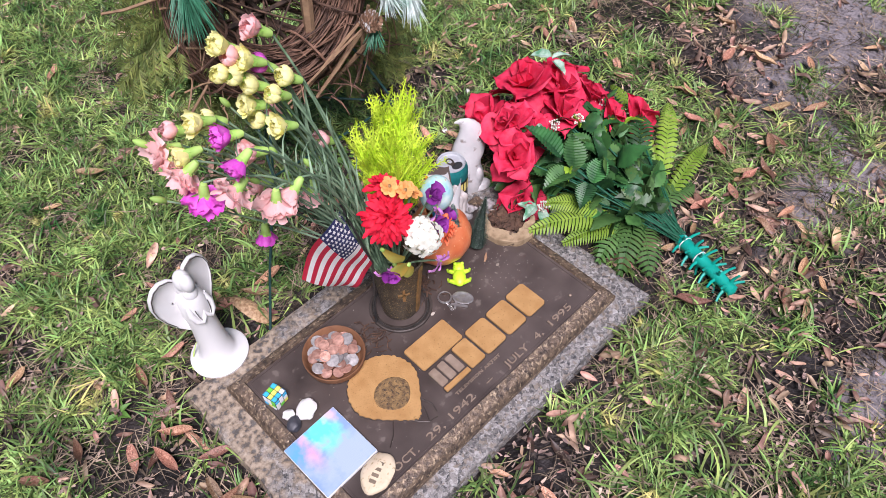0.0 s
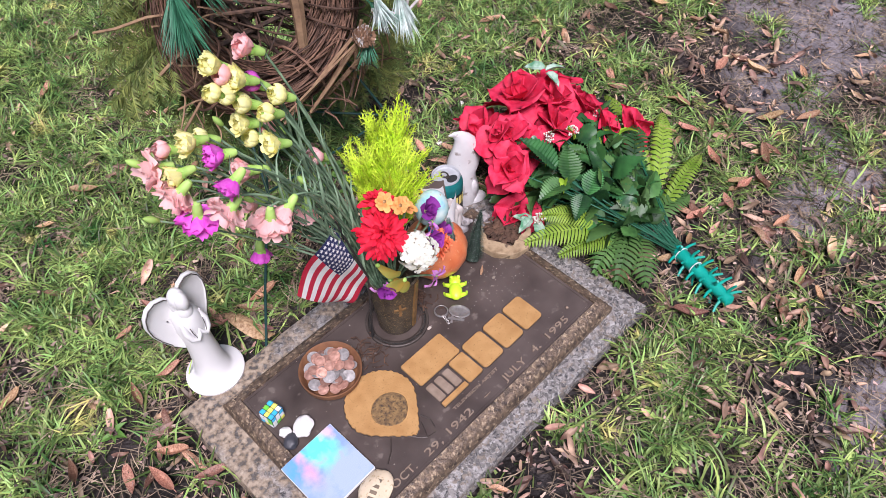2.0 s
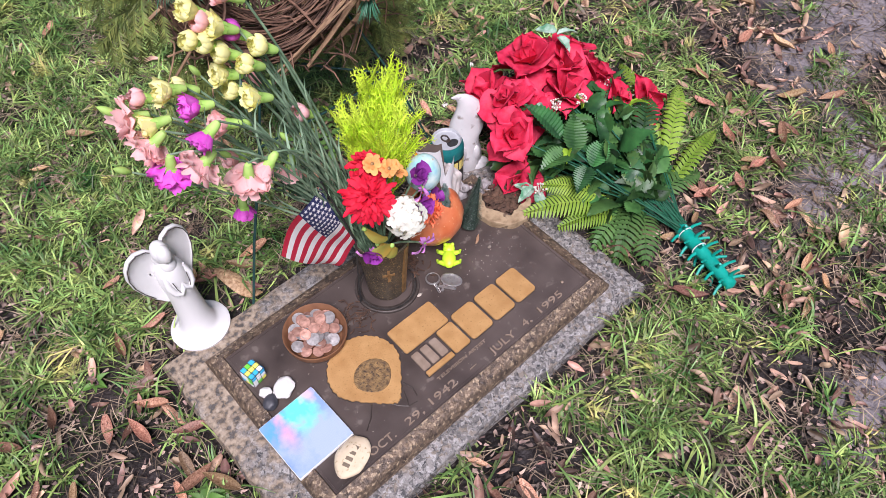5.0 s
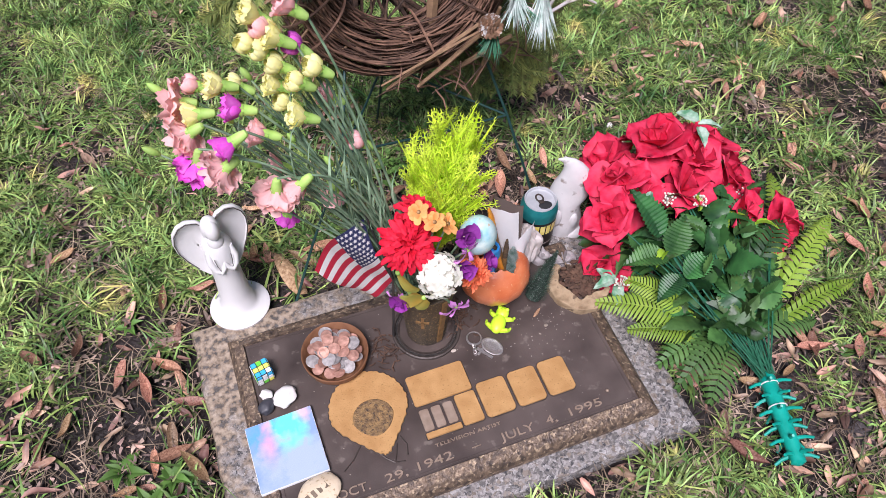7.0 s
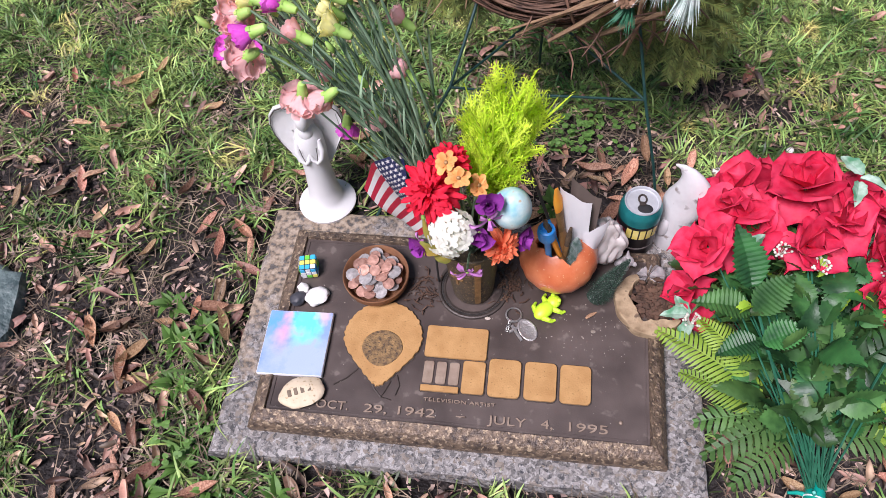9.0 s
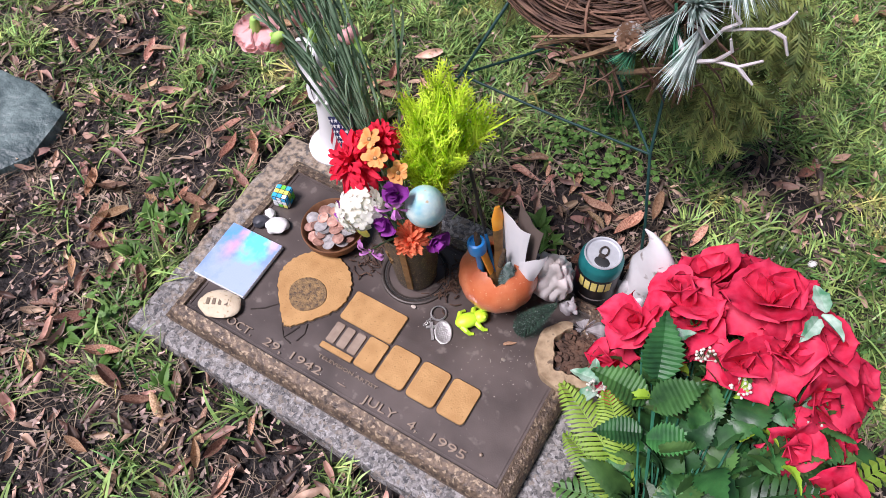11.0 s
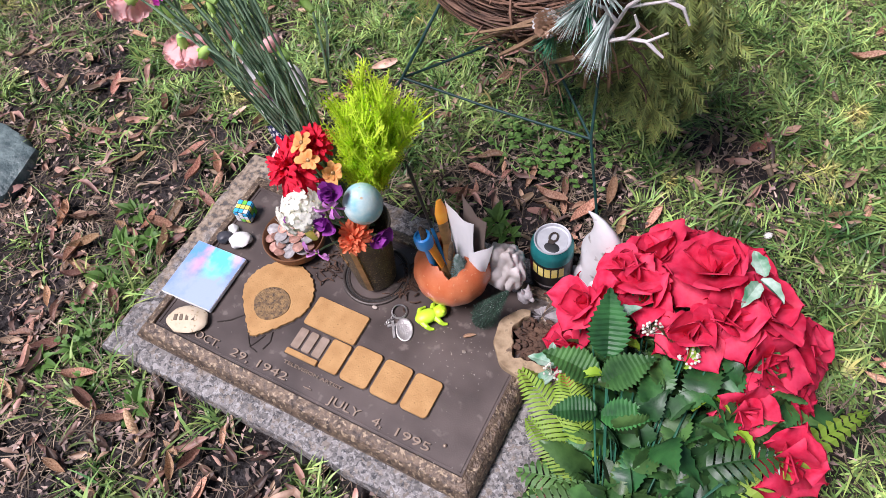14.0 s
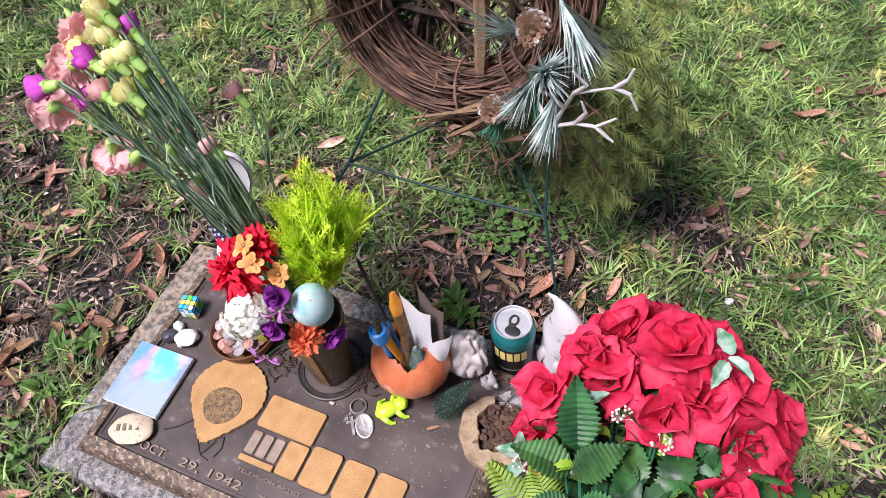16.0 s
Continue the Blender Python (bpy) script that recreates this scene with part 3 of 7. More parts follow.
x, y = sown(24000, LO, HI, lambda a, b: np.clip((0.035 + 0.50 * bare(a, b) ** 1.4) * (1 - 0.75 * mud(a, b)), 0, 1))
n = len(x)
v, l, s = leaf_arrays(n, x, y, height(x, y) + rng.uniform(0, 0.012, n), rng.uniform(0.018, 0.054, n) * rng.uniform(0.6, 1.15, n))
tagged(new("leaf_litter", quick_mesh("leaf_litter", v, l, s, M_LEAF)), "brown dead oak leaves lying in drifts on the soil", "leaf litter", kind="stuff")

# crumbled leaf scraps and bits of bark all over the lawn
M_SCRAP = mat("leaf_scraps", (0.035, 0.019, 0.016), (0.46, 0.33, 0.27), 30, 0.6, 0.2, 200, vary="island", swing=0.7, hue=0.02)
x, y = sown(40000, LO, HI, lambda a, b: np.clip((0.18 + 0.7 * bare(a, b) + 0.5 * (lattice(a, b, 0.1) - 0.5)) * (1 - 0.6 * mud(a, b)), 0, 1))
n = len(x)
v, l, s = strips(n, x, y, height(x, y) + rng.uniform(0.001, 0.014, n), rng.uniform(0.004, 0.014, n), rng.uniform(0.002, 0.008, n), rng.uniform(0, 2 * np.pi, n), rng.uniform(-0.1, 0.35, n), rng.uniform(-0.3, 0.6, n), 3, rng.uniform(-0.7, 0.7, n))
tagged(new("leaf_scraps", quick_mesh("leaf_scraps", v, l, s, M_SCRAP)), "crumbled brown leaf scraps and bark bits on the soil", "leaf litter", kind="stuff")

# ---- grave marker: granite base, bronze plaque, sunk vase ----
PX0, PX1, PY0, PY1 = -0.307, 0.307, -0.153, 0.200  # the plaque
QX0, QX1, QY0, QY1 = -0.281, 0.281, -0.127, 0.174  # its sunk panel
TOP = 0.05
VASE = (0.008, 0.104)

marker = thing("grave_marker", "flat bronze grave marker on a speckled grey granite base", "grave marker")
g = Geo()
ring0 = []
for (ax, ay), (bx, by) in zip(((GX0, GY0), (GX1, GY0), (GX1, GY1), (GX0, GY1)), ((GX1, GY0), (GX1, GY1), (GX0, GY1), (GX0, GY0))):
    for k in range(24):
        t = k / 24
        ring0.append((ax + (bx - ax) * t, ay + (by - ay) * t))
rows = []
for inset, z_, j in ((0.0, -0.05, 0.004), (0.0, 0.006, 0.005), (0.004, 0.016, 0.004), (0.012, 0.0195, 0.002), (0.03, 0.02, 0.0)):
    row = []
    for i, (px, py) in enumerate(ring0):
        cx, cy = 0.5 * (GX0 + GX1), 0.5 * (GY0 + GY1)
        q = noise.noise(Vector((px * 40, py * 40, z_ * 20))) * j
        kx, ky = 1 - (inset + q) / (GX1 - cx), 1 - (inset + q) / (GY1 - cy)
        row.append((cx + (px - cx) * kx, cy + (py - cy) * ky, z_))
    rows.append(row)
g.grid(rows, 0, None, True)
g.f.append(tuple(len(g.v) - len(ring0) + i for i in range(len(ring0))))
g.m.append(0)
part("granite_base", g, M_GRANITE, marker, "rough-edged grey and black speckled granite")


def frame_ring(x0, y0, x1, y1, n=60):
    out = []
    for (ax, ay), (bx, by) in zip(((x0, y0), (x1, y0), (x1, y1), (x0, y1)), ((x1, y0), (x1, y1), (x0, y1), (x0, y0))):
        out += [(ax + (bx - ax) * k / n, ay + (by - ay) * k / n) for k in range(n)]
    return out


g = Geo()
rows = []
steps = [(0, 0.020, 0), (0, 0.034, 0), (0.004, 0.0400, 0.3), (0.0075, 0.0455, 1), (0.0105, 0.0475, 1.6), (0.0135, 0.0485, 1.6), (0.0165, 0.0495, 1.6), (0.0195, 0.0505, 1.5), (0.0225, 0.0525, 0.3), (0.0245, 0.0530, 0), (0.0258, 0.0500, 0), (0.026, 0.0470, 0)]
for k, (inset, z_, rough_) in enumerate(steps):
    ring = frame_ring(PX0 + inset, PY0 + inset, PX1 - inset, PY1 - inset)
    rows.append([(px, py, z_ + 0.0016 * rough_ * noise.noise(Vector((px * 190, py * 190, 3)))) for px, py in ring])
g.grid(rows, 0, None, True)
plaque = part("bronze_plaque", g, M_BORDER, marker, "weathered brown bronze plaque with a rough raised border", smooth=60)
g = Geo()
rows = []
for j in range(40):
    rows.append([(QX0 + (QX1 - QX0) * i / 70, QY0 + (QY1 - QY0) * j / 39, TOP - 0.002 + 0.0005 * noise.noise(Vector((i * 0.7, j * 0.7, 0)))) for i in range(71)])
g.grid(rows)
part("panel", g, M_BRONZE, plaque, "dark smooth bronze panel")
for z_, y0_, h_ in ((TOP, QY0 + 0.003, 0.0012),):
    g = Geo()
    for x0_, y0_, x1_, y1_ in ((QX0 + 0.004, QY0 + 0.004, QX1 - 0.004, QY0 + 0.0055), (QX0 + 0.004, QY1 - 0.0055, QX1 - 0.004, QY1 - 0.004), (QX0 + 0.004, QY0 + 0.0055, QX0 + 0.0055, QY1 - 0.0055), (QX1 - 0.0055, QY0 + 0.0055, QX1 - 0.004, QY1 - 0.0055)):
        g.slab([(x0_, y0_), (x1_, y0_), (x1_, y1_), (x0_, y1_)], TOP - 0.003, TOP - 0.0006, 0.0003)
    part("inner_line", g, M_BRONZE, plaque, smooth=False)


def relief(name, outline, z1, material, lip=True, label=""):
    g = Geo()
    if lip:
        n = len(outline)
        cx, cy = sum(p[0] for p in outline) / n, sum(p[1] for p in outline) / n
        grow = []
        for i, (px, py) in enumerate(outline):
            (ax, ay), (bx, by) = outline[i - 1], outline[(i + 1) % n]
            dx, dy = by - ay, ax - bx
            q = math.hypot(dx, dy) or 1
            grow.append((px + 0.0016 * dx / q, py + 0.0016 * dy / q))
        g.slab(grow, TOP - 0.003, TOP - 0.0008, 0.0002, 1)
    g.slab(outline, TOP - 0.003, z1, 0.0008)
    return part(name, g, [material, M_DARKMETAL], plaque, label, smooth=30)


# The name stands as plain gold bars.
relief("name_bar", rounded(-0.055, -0.022, 0.040, 0.030, 0.004), TOP + 0.003, M_GOLD, label="plain raised gold bar")
relief("name_bar", rounded(0.0065, -0.076, 0.0405, -0.0245, 0.004), TOP + 0.003, M_GOLD, label="plain raised gold bar")
relief("name_bar", rounded(-0.054, -0.077, 0.003, -0.068, 0.0008), TOP + 0.003, M_GOLD, label="plain raised gold bar")
for k in range(3):
    relief("name_bar", rounded(-0.053 + 0.0195 * k, -0.064, -0.0375 + 0.0195 * k, -0.0285, 0.003), TOP + 0.0006, M_RAISED, False, "dull bronze bar")
for x0_, x1_ in ((0.0455, 0.0935), (0.099, 0.1465), (0.1515, 0.197)):
    relief("name_bar", rounded(x0_, -0.077, x1_, -0.017, 0.007), TOP + 0.003, M_GOLD, label="plain raised gold bar")
# The portrait stands as a plain gold shape round a darker one.
head = []
for k in range(120):
    a = 2 * math.pi * k / 120
    r_ = 0.0615 + 0.0009 * math.sin(37 * a) + 0.0006 * math.sin(23 * a + 1)
    low = max(0.0, -math.sin(a))
    head.append((-0.123 + 0.004 * low * low + r_ * math.cos(a) * (1 - 0.52 * low ** 2.2), 0.003 + r_ * math.sin(a) * (1 + 0.30 * low * low)))
portrait = relief("portrait_relief", head, TOP + 0.003, M_GOLD, label="plain gold oval relief tapering downwards")
relief("portrait_relief", [(-0.121 + 0.032 * math.cos(q) * (1 - 0.18 * max(0, -math.sin(q))), -0.016 + 0.030 * math.sin(q)) for q in [2 * math.pi * k / 40 for k in range(40)]], TOP + 0.0042, M_WORN, False, "plain dull bronze patch")
for pts in (((-0.100, -0.066, 0), (-0.106, -0.082, 0), (-0.111, -0.093, 0), (-0.096, -0.096, 0)), ((-0.134, -0.064, 0), (-0.122, -0.082, 0), (-0.111, -0.093, 0)), ((-0.152, -0.050, 0), (-0.168, -0.068, 0), (-0.186, -0.080, 0)), ((-0.092, -0.056, 0), (-0.086, -0.072, 0), (-0.090, -0.088, 0))):
    part("incised_line", Geo().tube([(px, py, TOP - 0.0012) for px, py, _ in pts], 0.0011, 5), M_DARKMETAL, plaque)


def lettering(text, x0_, x1_, base_y, tall, z_, material, name="inscription"):
    """Raised letters fitted between x0_ and x1_, standing on base_y."""
    cu = bpy.data.curves.new(name, "FONT")
    cu.body, cu.extrude, cu.resolution_u = text, 0.05, 3
    tmp = new(name, cu)
    dg = bpy.context.evaluated_depsgraph_get()
    me = bpy.data.meshes.new_from_object(tmp.evaluated_get(dg))
    bpy.data.objects.remove(tmp)
    co = np.zeros(len(me.vertices) * 3, np.float32)
    me.vertices.foreach_get("co", co)
    co = co.reshape(-1, 3)
    lo, hi = co.min(0), co.max(0)
    cap = 0.69
    co[:, 0] = x0_ + (co[:, 0] - lo[0]) / (hi[0] - lo[0]) * (x1_ - x0_)
    co[:, 1] = base_y + co[:, 1] / cap * tall
    co[:, 2] = z_ + (co[:, 2] - lo[2]) / (hi[2] - lo[2]) * 0.0025 - 0.0015
    me.vertices.foreach_set("co", co.ravel())
    me.materials.clear()
    me.materials.append(material)
    me.update()
    return part(name, me, material, plaque)


lettering("OCT.", -0.206, -0.157, -0.118, 0.0125, TOP, M_RAISED)
lettering("29,", -0.133, -0.099, -0.118, 0.0125, TOP, M_RAISED)
lettering("1942", -0.082, -0.027, -0.117, 0.0125, TOP, M_RAISED)
lettering("\u2013", 0.004, 0.018, -0.1162, 0.0125, TOP, M_RAISED)
lettering("JULY", 0.050, 0.106, -0.118, 0.0125, TOP, M_RAISED)
lettering("4,", 0.127, 0.144, -0.117, 0.0125, TOP, M_RAISED)
lettering("1995", 0.167, 0.222, -0.117, 0.0125, TOP, M_RAISED)
lettering("TELEVISION ARTIST", -0.047, 0.060, -0.092, 0.005, TOP - 0.0003, M_RAISED)

# bolt-like nubs and spilled grit on the panel
part("stud", Geo().ball((0.240, -0.098, TOP), (0.003, 0.003, 0.002), 8, 6), M_RAISED, plaque)

vase = thing("flower_vase", "speckled dark bronze flower vase standing in the plaque", "vase", pose(VASE[0], VASE[1], TOP - 0.0015))
part("rim_ring", Geo().lathe([(0.0515, 0.0), (0.0522, 0.0036), (0.0545, 0.0044), (0.0566, 0.0036), (0.0572, 0.0)], 48, bottom=False, top=False), M_DARKMETAL, vase)
part("rim_ring", Geo().lathe([(0.0440, 0.0), (0.0448, 0.0032), (0.0465, 0.0036), (0.0478, 0.0)], 48, bottom=False, top=False), M_DARKMETAL, vase)
M_GROOVE = mat("dark_groove", (0.008, 0.007, 0.006), (0.030, 0.024, 0.020), 90, 0.6, 0.8, 300, dist=0.004)
part("groove", Geo().lathe([(0.0478, 0.0006), (0.0480, 0.0020), (0.0512, 0.0020), (0.0515, 0.0006)], 48, top=False, bottom=False), M_GROOVE, vase, "near-black ring groove")
part("socket", Geo().lathe([(0.028, 0.0010), (0.041, 0.0012), (0.0505, 0.0014)], 48, top=False, bottom=False), M_BRONZE, vase)
g = Geo()
prof = [(0.030, 0.0), (0.0325, 0.004), (0.034, 0.02), (0.0395, 0.09), (0.0450, 0.145), (0.0470, 0.149), (0.0470, 0.155), (0.0445, 0.155), (0.0425, 0.145), (0.038, 0.1)]
g.lathe(prof, 40, top=True)
part("body", g, M_VASE, vase)
for a in (-72, 108):
    g = Geo()
    for r0, r1, z0, z1 in ((0.034, 0.0455, 0.012, 0.146),):
        w = 0.0045
        c, s_ = math.cos(radians(a)), math.sin(radians(a))
        vs = []
        for r_, z_ in ((r0 - 0.002, z0), (r0 + 0.0022, z0), (r1 - 0.002, z1), (r1 + 0.0022, z1)):
            for e in (-w, w):
                vs.append((r_ * c - e * s_, r_ * s_ + e * c, z_))
        g.add(vs, [(0, 1, 3, 2), (2, 3, 7, 6), (6, 7, 5, 4), (4, 5, 1, 0), (0, 2, 6, 4), (1, 5, 7, 3)])
    part("rib", g, M_BRASS, vase, "brass rib", smooth=False)
a = radians(-118)
g = Geo()
for u0, u1, z0, z1 in ((-0.0022, 0.0022, 0.070, 0.106), (-0.0105, 0.0105, 0.088, 0.0925)):
    vs = []
    for off in (-0.001, 0.0016):
        for u_, z_ in ((u0, z0), (u1, z0), (u1, z1), (u0, z1)):
            r_ = 0.0390 + (z_ - 0.085) * 0.085 + off
            vs.append((r_ * math.cos(a) - u_ * math.sin(a), r_ * math.sin(a) + u_ * math.cos(a), z_))
    g.add(vs, [(4, 5, 6, 7), (0, 1, 5, 4), (1, 2, 6, 5), (2, 3, 7, 6), (3, 0, 4, 7)])
part("cross", g, M_BRASS, vase, "small raised brass cross", smooth=False)

# ---- things on the plaque ----
# coin dish
dish = thing("coin_dish", "small round terracotta dish full of coins", "dish", pose(-0.147, 0.100, TOP - 0.0015))
part("bowl", Geo().lathe([(0.034, 0.0), (0.045, 0.004), (0.0515, 0.016), (0.0535, 0.030), (0.0525, 0.0315), (0.0505, 0.030), (0.047, 0.016), (0.042, 0.010), (0.01, 0.009)], 40), M_CLAY, dish)
coin_rng = random.Random(5)


def coin(radius):
    g = Geo()
    g.lathe([(radius * 0.97, 0), (radius, 0.0003), (radius, 0.0013), (radius * 0.97, 0.0016), (radius * 0.9, 0.0016), (radius * 0.88, 0.00125), (radius * 0.5, 0.00125), (radius * 0.42, 0.0015), (radius * 0.2, 0.0017)], 20)
    return g


penny, dime = coin(0.0095).mesh("coin", M_COPPER), coin(0.0112).mesh("coin", M_SILVER)
k = 0
for ring_r, count, lift in ((0.036, 13, 0.024), (0.024, 9, 0.028), (0.013, 6, 0.0325), (0.002, 2, 0.036), (0.030, 7, 0.032), (0.018, 5, 0.0365)):
    for i in range(count):
        a = 2 * math.pi * (i + coin_rng.uniform(-0.25, 0.25)) / count + ring_r * 90
        r_ = ring_r + coin_rng.uniform(-0.003, 0.003)
        px, py = -0.147 + r_ * math.cos(a), 0.100 + r_ * math.sin(a)
        copper = coin_rng.random() < 0.7
        ob = new("coin", penny if copper else dime)
        ob.matrix_basis = pose(px, py, TOP + lift + coin_rng.uniform(-0.001, 0.003), coin_rng.uniform(-16, 16), coin_rng.uniform(-16, 16), coin_rng.uniform(0, 360))
        tagged(ob, "worn copper penny in a terracotta dish" if copper else "dull silver coin in a terracotta dish", "coin", "coins in the dish")
        k += 1

# puzzle cube
cube = thing("puzzle_cube", "small coloured puzzle cube lying on the plaque", "puzzle cube", pose(-0.263, 0.112, TOP + 0.0135, 0, 0, 12))
part("body", Geo().slab(rounded(-0.0135, -0.0135, 0.0135, 0.0135, 0.002, 2), -0.0135, 0.0135, 0.001), M_BLACK, cube)
stick = {n: mat("sticker_" + n, c, tuple(0.9 * q for q in c), 90, 0.35, 0.03) for n, c in (("white", (0.8, 0.8, 0.8)), ("green", (0.15, 0.6, 0.06)), ("blue", (0.02, 0.3, 0.7)), ("yellow", (0.8, 0.75, 0.15)), ("sky", (0.05, 0.45, 0.75)))}
tile = {n: Geo().slab(rounded(-0.0038, -0.0038, 0.0038, 0.0038, 0.0008, 2), 0, 0.0008, 0.0002).mesh("tile", m) for n, m in stick.items()}
pick = random.Random(11)
for face in (pose(0, 0, 0.0135), pose(0, -0.0135, 0, 90, 0, 0), pose(-0.0135, 0, 0, 90, 0, -90), pose(0.0135, 0, 0, 90, 0, 90), pose(0, 0.0135, 0, 90, 0, 180)):
    for i in range(3):
        for j in range(3):
            part("tile", tile[pick.choice(["white", "white", "white", "green", "green", "blue", "sky", "sky", "yellow"])], None, cube, at=face @ pose((i - 1) * 0.0087, (j - 1) * 0.0087, -0.0002))

# stones
M_PALE = mat("pale_stone", (0.62, 0.60, 0.57), (0.75, 0.73, 0.70), 60, 0.55, 0.3, 260)
M_TAN = mat("tan_stone", (0.55, 0.44, 0.30), (0.66, 0.55, 0.40), 40, 0.6, 0.25, 240, c3=(0.4, 0.3, 0.18), spots=0.05)
M_DARKST = mat("dark_stone", (0.03, 0.03, 0.038), (0.06, 0.06, 0.07), 60, 0.4, 0.25, 240)
M_INK = mat("ink", (0.13, 0.10, 0.07), (0.22, 0.17, 0.12), 90, 0.7, 0.1)


def stone(label, at, radii, material, seed):
    ob = part("stone", Geo().ball((0, 0, radii[2]), radii, 24, 14, rough=0.2, seed=seed, freq=26), material, at=at)
    return tagged(ob, label, "stone", "stones on the plaque")


stone("smooth white pebble on the bronze plaque", pose(-0.240, 0.062, TOP - 0.002, 0, 0, 30), (0.020, 0.016, 0.009), M_PALE, 1)
stone("small white pebble beside a black one", pose(-0.266, 0.076, TOP - 0.002, 0, 0, -20), (0.0105, 0.0085, 0.007), M_PALE, 2)
stone("smooth black pebble on the bronze plaque", pose(-0.270, 0.056, TOP - 0.002, 0, 0, 50), (0.0145, 0.012, 0.008), M_DARKST, 3)
rock = thing("painted_rock", "flat tan rock with dark writing, beside a canvas", "stone", pose(-0.229, -0.100, TOP - 0.002, 0, 0, 24))
part("rock_body", Geo().ball((0, 0, 0.009), (0.035, 0.024, 0.0095), 24, 14, rough=0.2, seed=8, freq=22), M_TAN, rock)
for k in range(4):
    part("writing_bar", Geo().slab(rounded(-0.020 + 0.010 * k, -0.005, -0.0145 + 0.010 * k, 0.006, 0.001, 2), 0.0165 - 0.0006 * abs(k - 1.5), 0.0192 - 0.0008 * abs(k - 1.5), 0.0003), M_INK, rock)

# small canvas painting, lying flat
M_PAINT = bpy.data.materials.new("canvas_painting")
M_PAINT.use_nodes = True
nt = M_PAINT.node_tree
N, L = nt.nodes, nt.links
tc = N.new("ShaderNodeTexCoord")
col = None
base = N.new("ShaderNodeTexNoise")
base.inputs["Scale"].default_value = 14
L.new(tc.outputs["Object"], base.inputs["Vector"])
rp = N.new("ShaderNodeValToRGB")
rp.color_ramp.elements[0].color, rp.color_ramp.elements[1].color = (0.15, 0.27, 0.53, 1), (0.30, 0.38, 0.56, 1)
L.new(base.outputs["Fac"], rp.inputs["Fac"])
col = rp.outputs["Color"]
for centre, rx, ry, c, gain in (((-0.02, 0.035, 0), 30, 42, (0.11, 0.33, 0.83), 1.3), ((0.012, 0.028, 0), 50, 26, (0.12, 0.75, 0.68), 1.35), ((-0.022, 0.01, 0), 60, 22, (0.68, 0.33, 0.42), 0.8), ((0.04, 0.045, 0), 60, 60, (0.7, 0.45, 0.6), 0.8), ((0.01, -0.032, 0), 16, 26, (0.34, 0.42, 0.62), 1.2)):
    mp = N.new("ShaderNodeMapping")
    mp.vector_type = "POINT"
    mp.inputs["Scale"].default_value = (rx, ry, 1)
    mp.inputs["Location"].default_value = (-centre[0] * rx, -centre[1] * ry, 0)
    mp.inputs["Rotation"].default_value = (0, 0, 0)
    L.new(tc.outputs["Object"], mp.inputs["Vector"])
    ds = N.new("ShaderNodeVectorMath")
    ds.operation = "LENGTH"
    wob = N.new("ShaderNodeTexNoise")
    wob.inputs["Scale"].default_value, wob.inputs["Detail"].default_value = 55, 8
    L.new(tc.outputs["Object"], wob.inputs["Vector"])
    L.new(mp.outputs["Vector"], ds.inputs[0])
    sub = N.new("ShaderNodeMath")
    sub.operation = "SUBTRACT"
    sub.inputs[0].default_value = gain + 0.25
    L.new(ds.outputs["Value"], sub.inputs[1])
    ad = N.new("ShaderNodeMath")
    ad.operation = "MULTIPLY_ADD"
    ad.inputs[1].default_value = 2.6
    ad.inputs[2].default_value = -1.3
    L.new(wob.outputs["Fac"], ad.inputs[0])
    sm = N.new("ShaderNodeMath")
    sm.operation = "ADD"
    sm.use_clamp = True
    L.new(sub.outputs[0], sm.inputs[0])
    L.new(ad.outputs[0], sm.inputs[1])
    mx = N.new("ShaderNodeMixRGB")
    L.new(sm.outputs[0], mx.inputs["Fac"])
    L.new(col, mx.inputs["Color1"])
    mx.inputs["Color2"].default_value = (*c, 1)
    col = mx.outputs["Color"]
L.new(col, N["Principled BSDF"].inputs["Base Color"])
N["Principled BSDF"].inputs["Roughness"].default_value = 0.6
bp = N.new("ShaderNodeBump")
bp.inputs["Strength"].default_value, bp.inputs["Distance"].default_value = 0.3, 0.001
wv = N.new("ShaderNodeTexNoise")
wv.inputs["Scale"].default_value = 900
L.new(tc.outputs["Object"], wv.inputs["Vector"])
L.new(wv.outputs["Fac"], bp.inputs["Height"])
L.new(bp.outputs["Normal"], N["Principled BSDF"].inputs["Normal"])
canvas = thing("canvas_painting", "small square canvas with an abstract blue, pink and teal painting", "painting", pose(-0.257, -0.020, TOP - 0.001, 0, -2.2, 1.0))
part("canvas_body", Geo().slab(rounded(-0.0515, -0.0535, 0.0515, 0.0535, 0.0015, 2), 0.0, 0.007, 0.0006), M_CANVAS_EDGE, canvas)
part("painted_face", Geo().slab(rounded(-0.0508, -0.0528, 0.0508, 0.0528, 0.001, 2), 0.0066, 0.0074, 0.0002), M_PAINT, canvas, "blue, pink and teal paint")

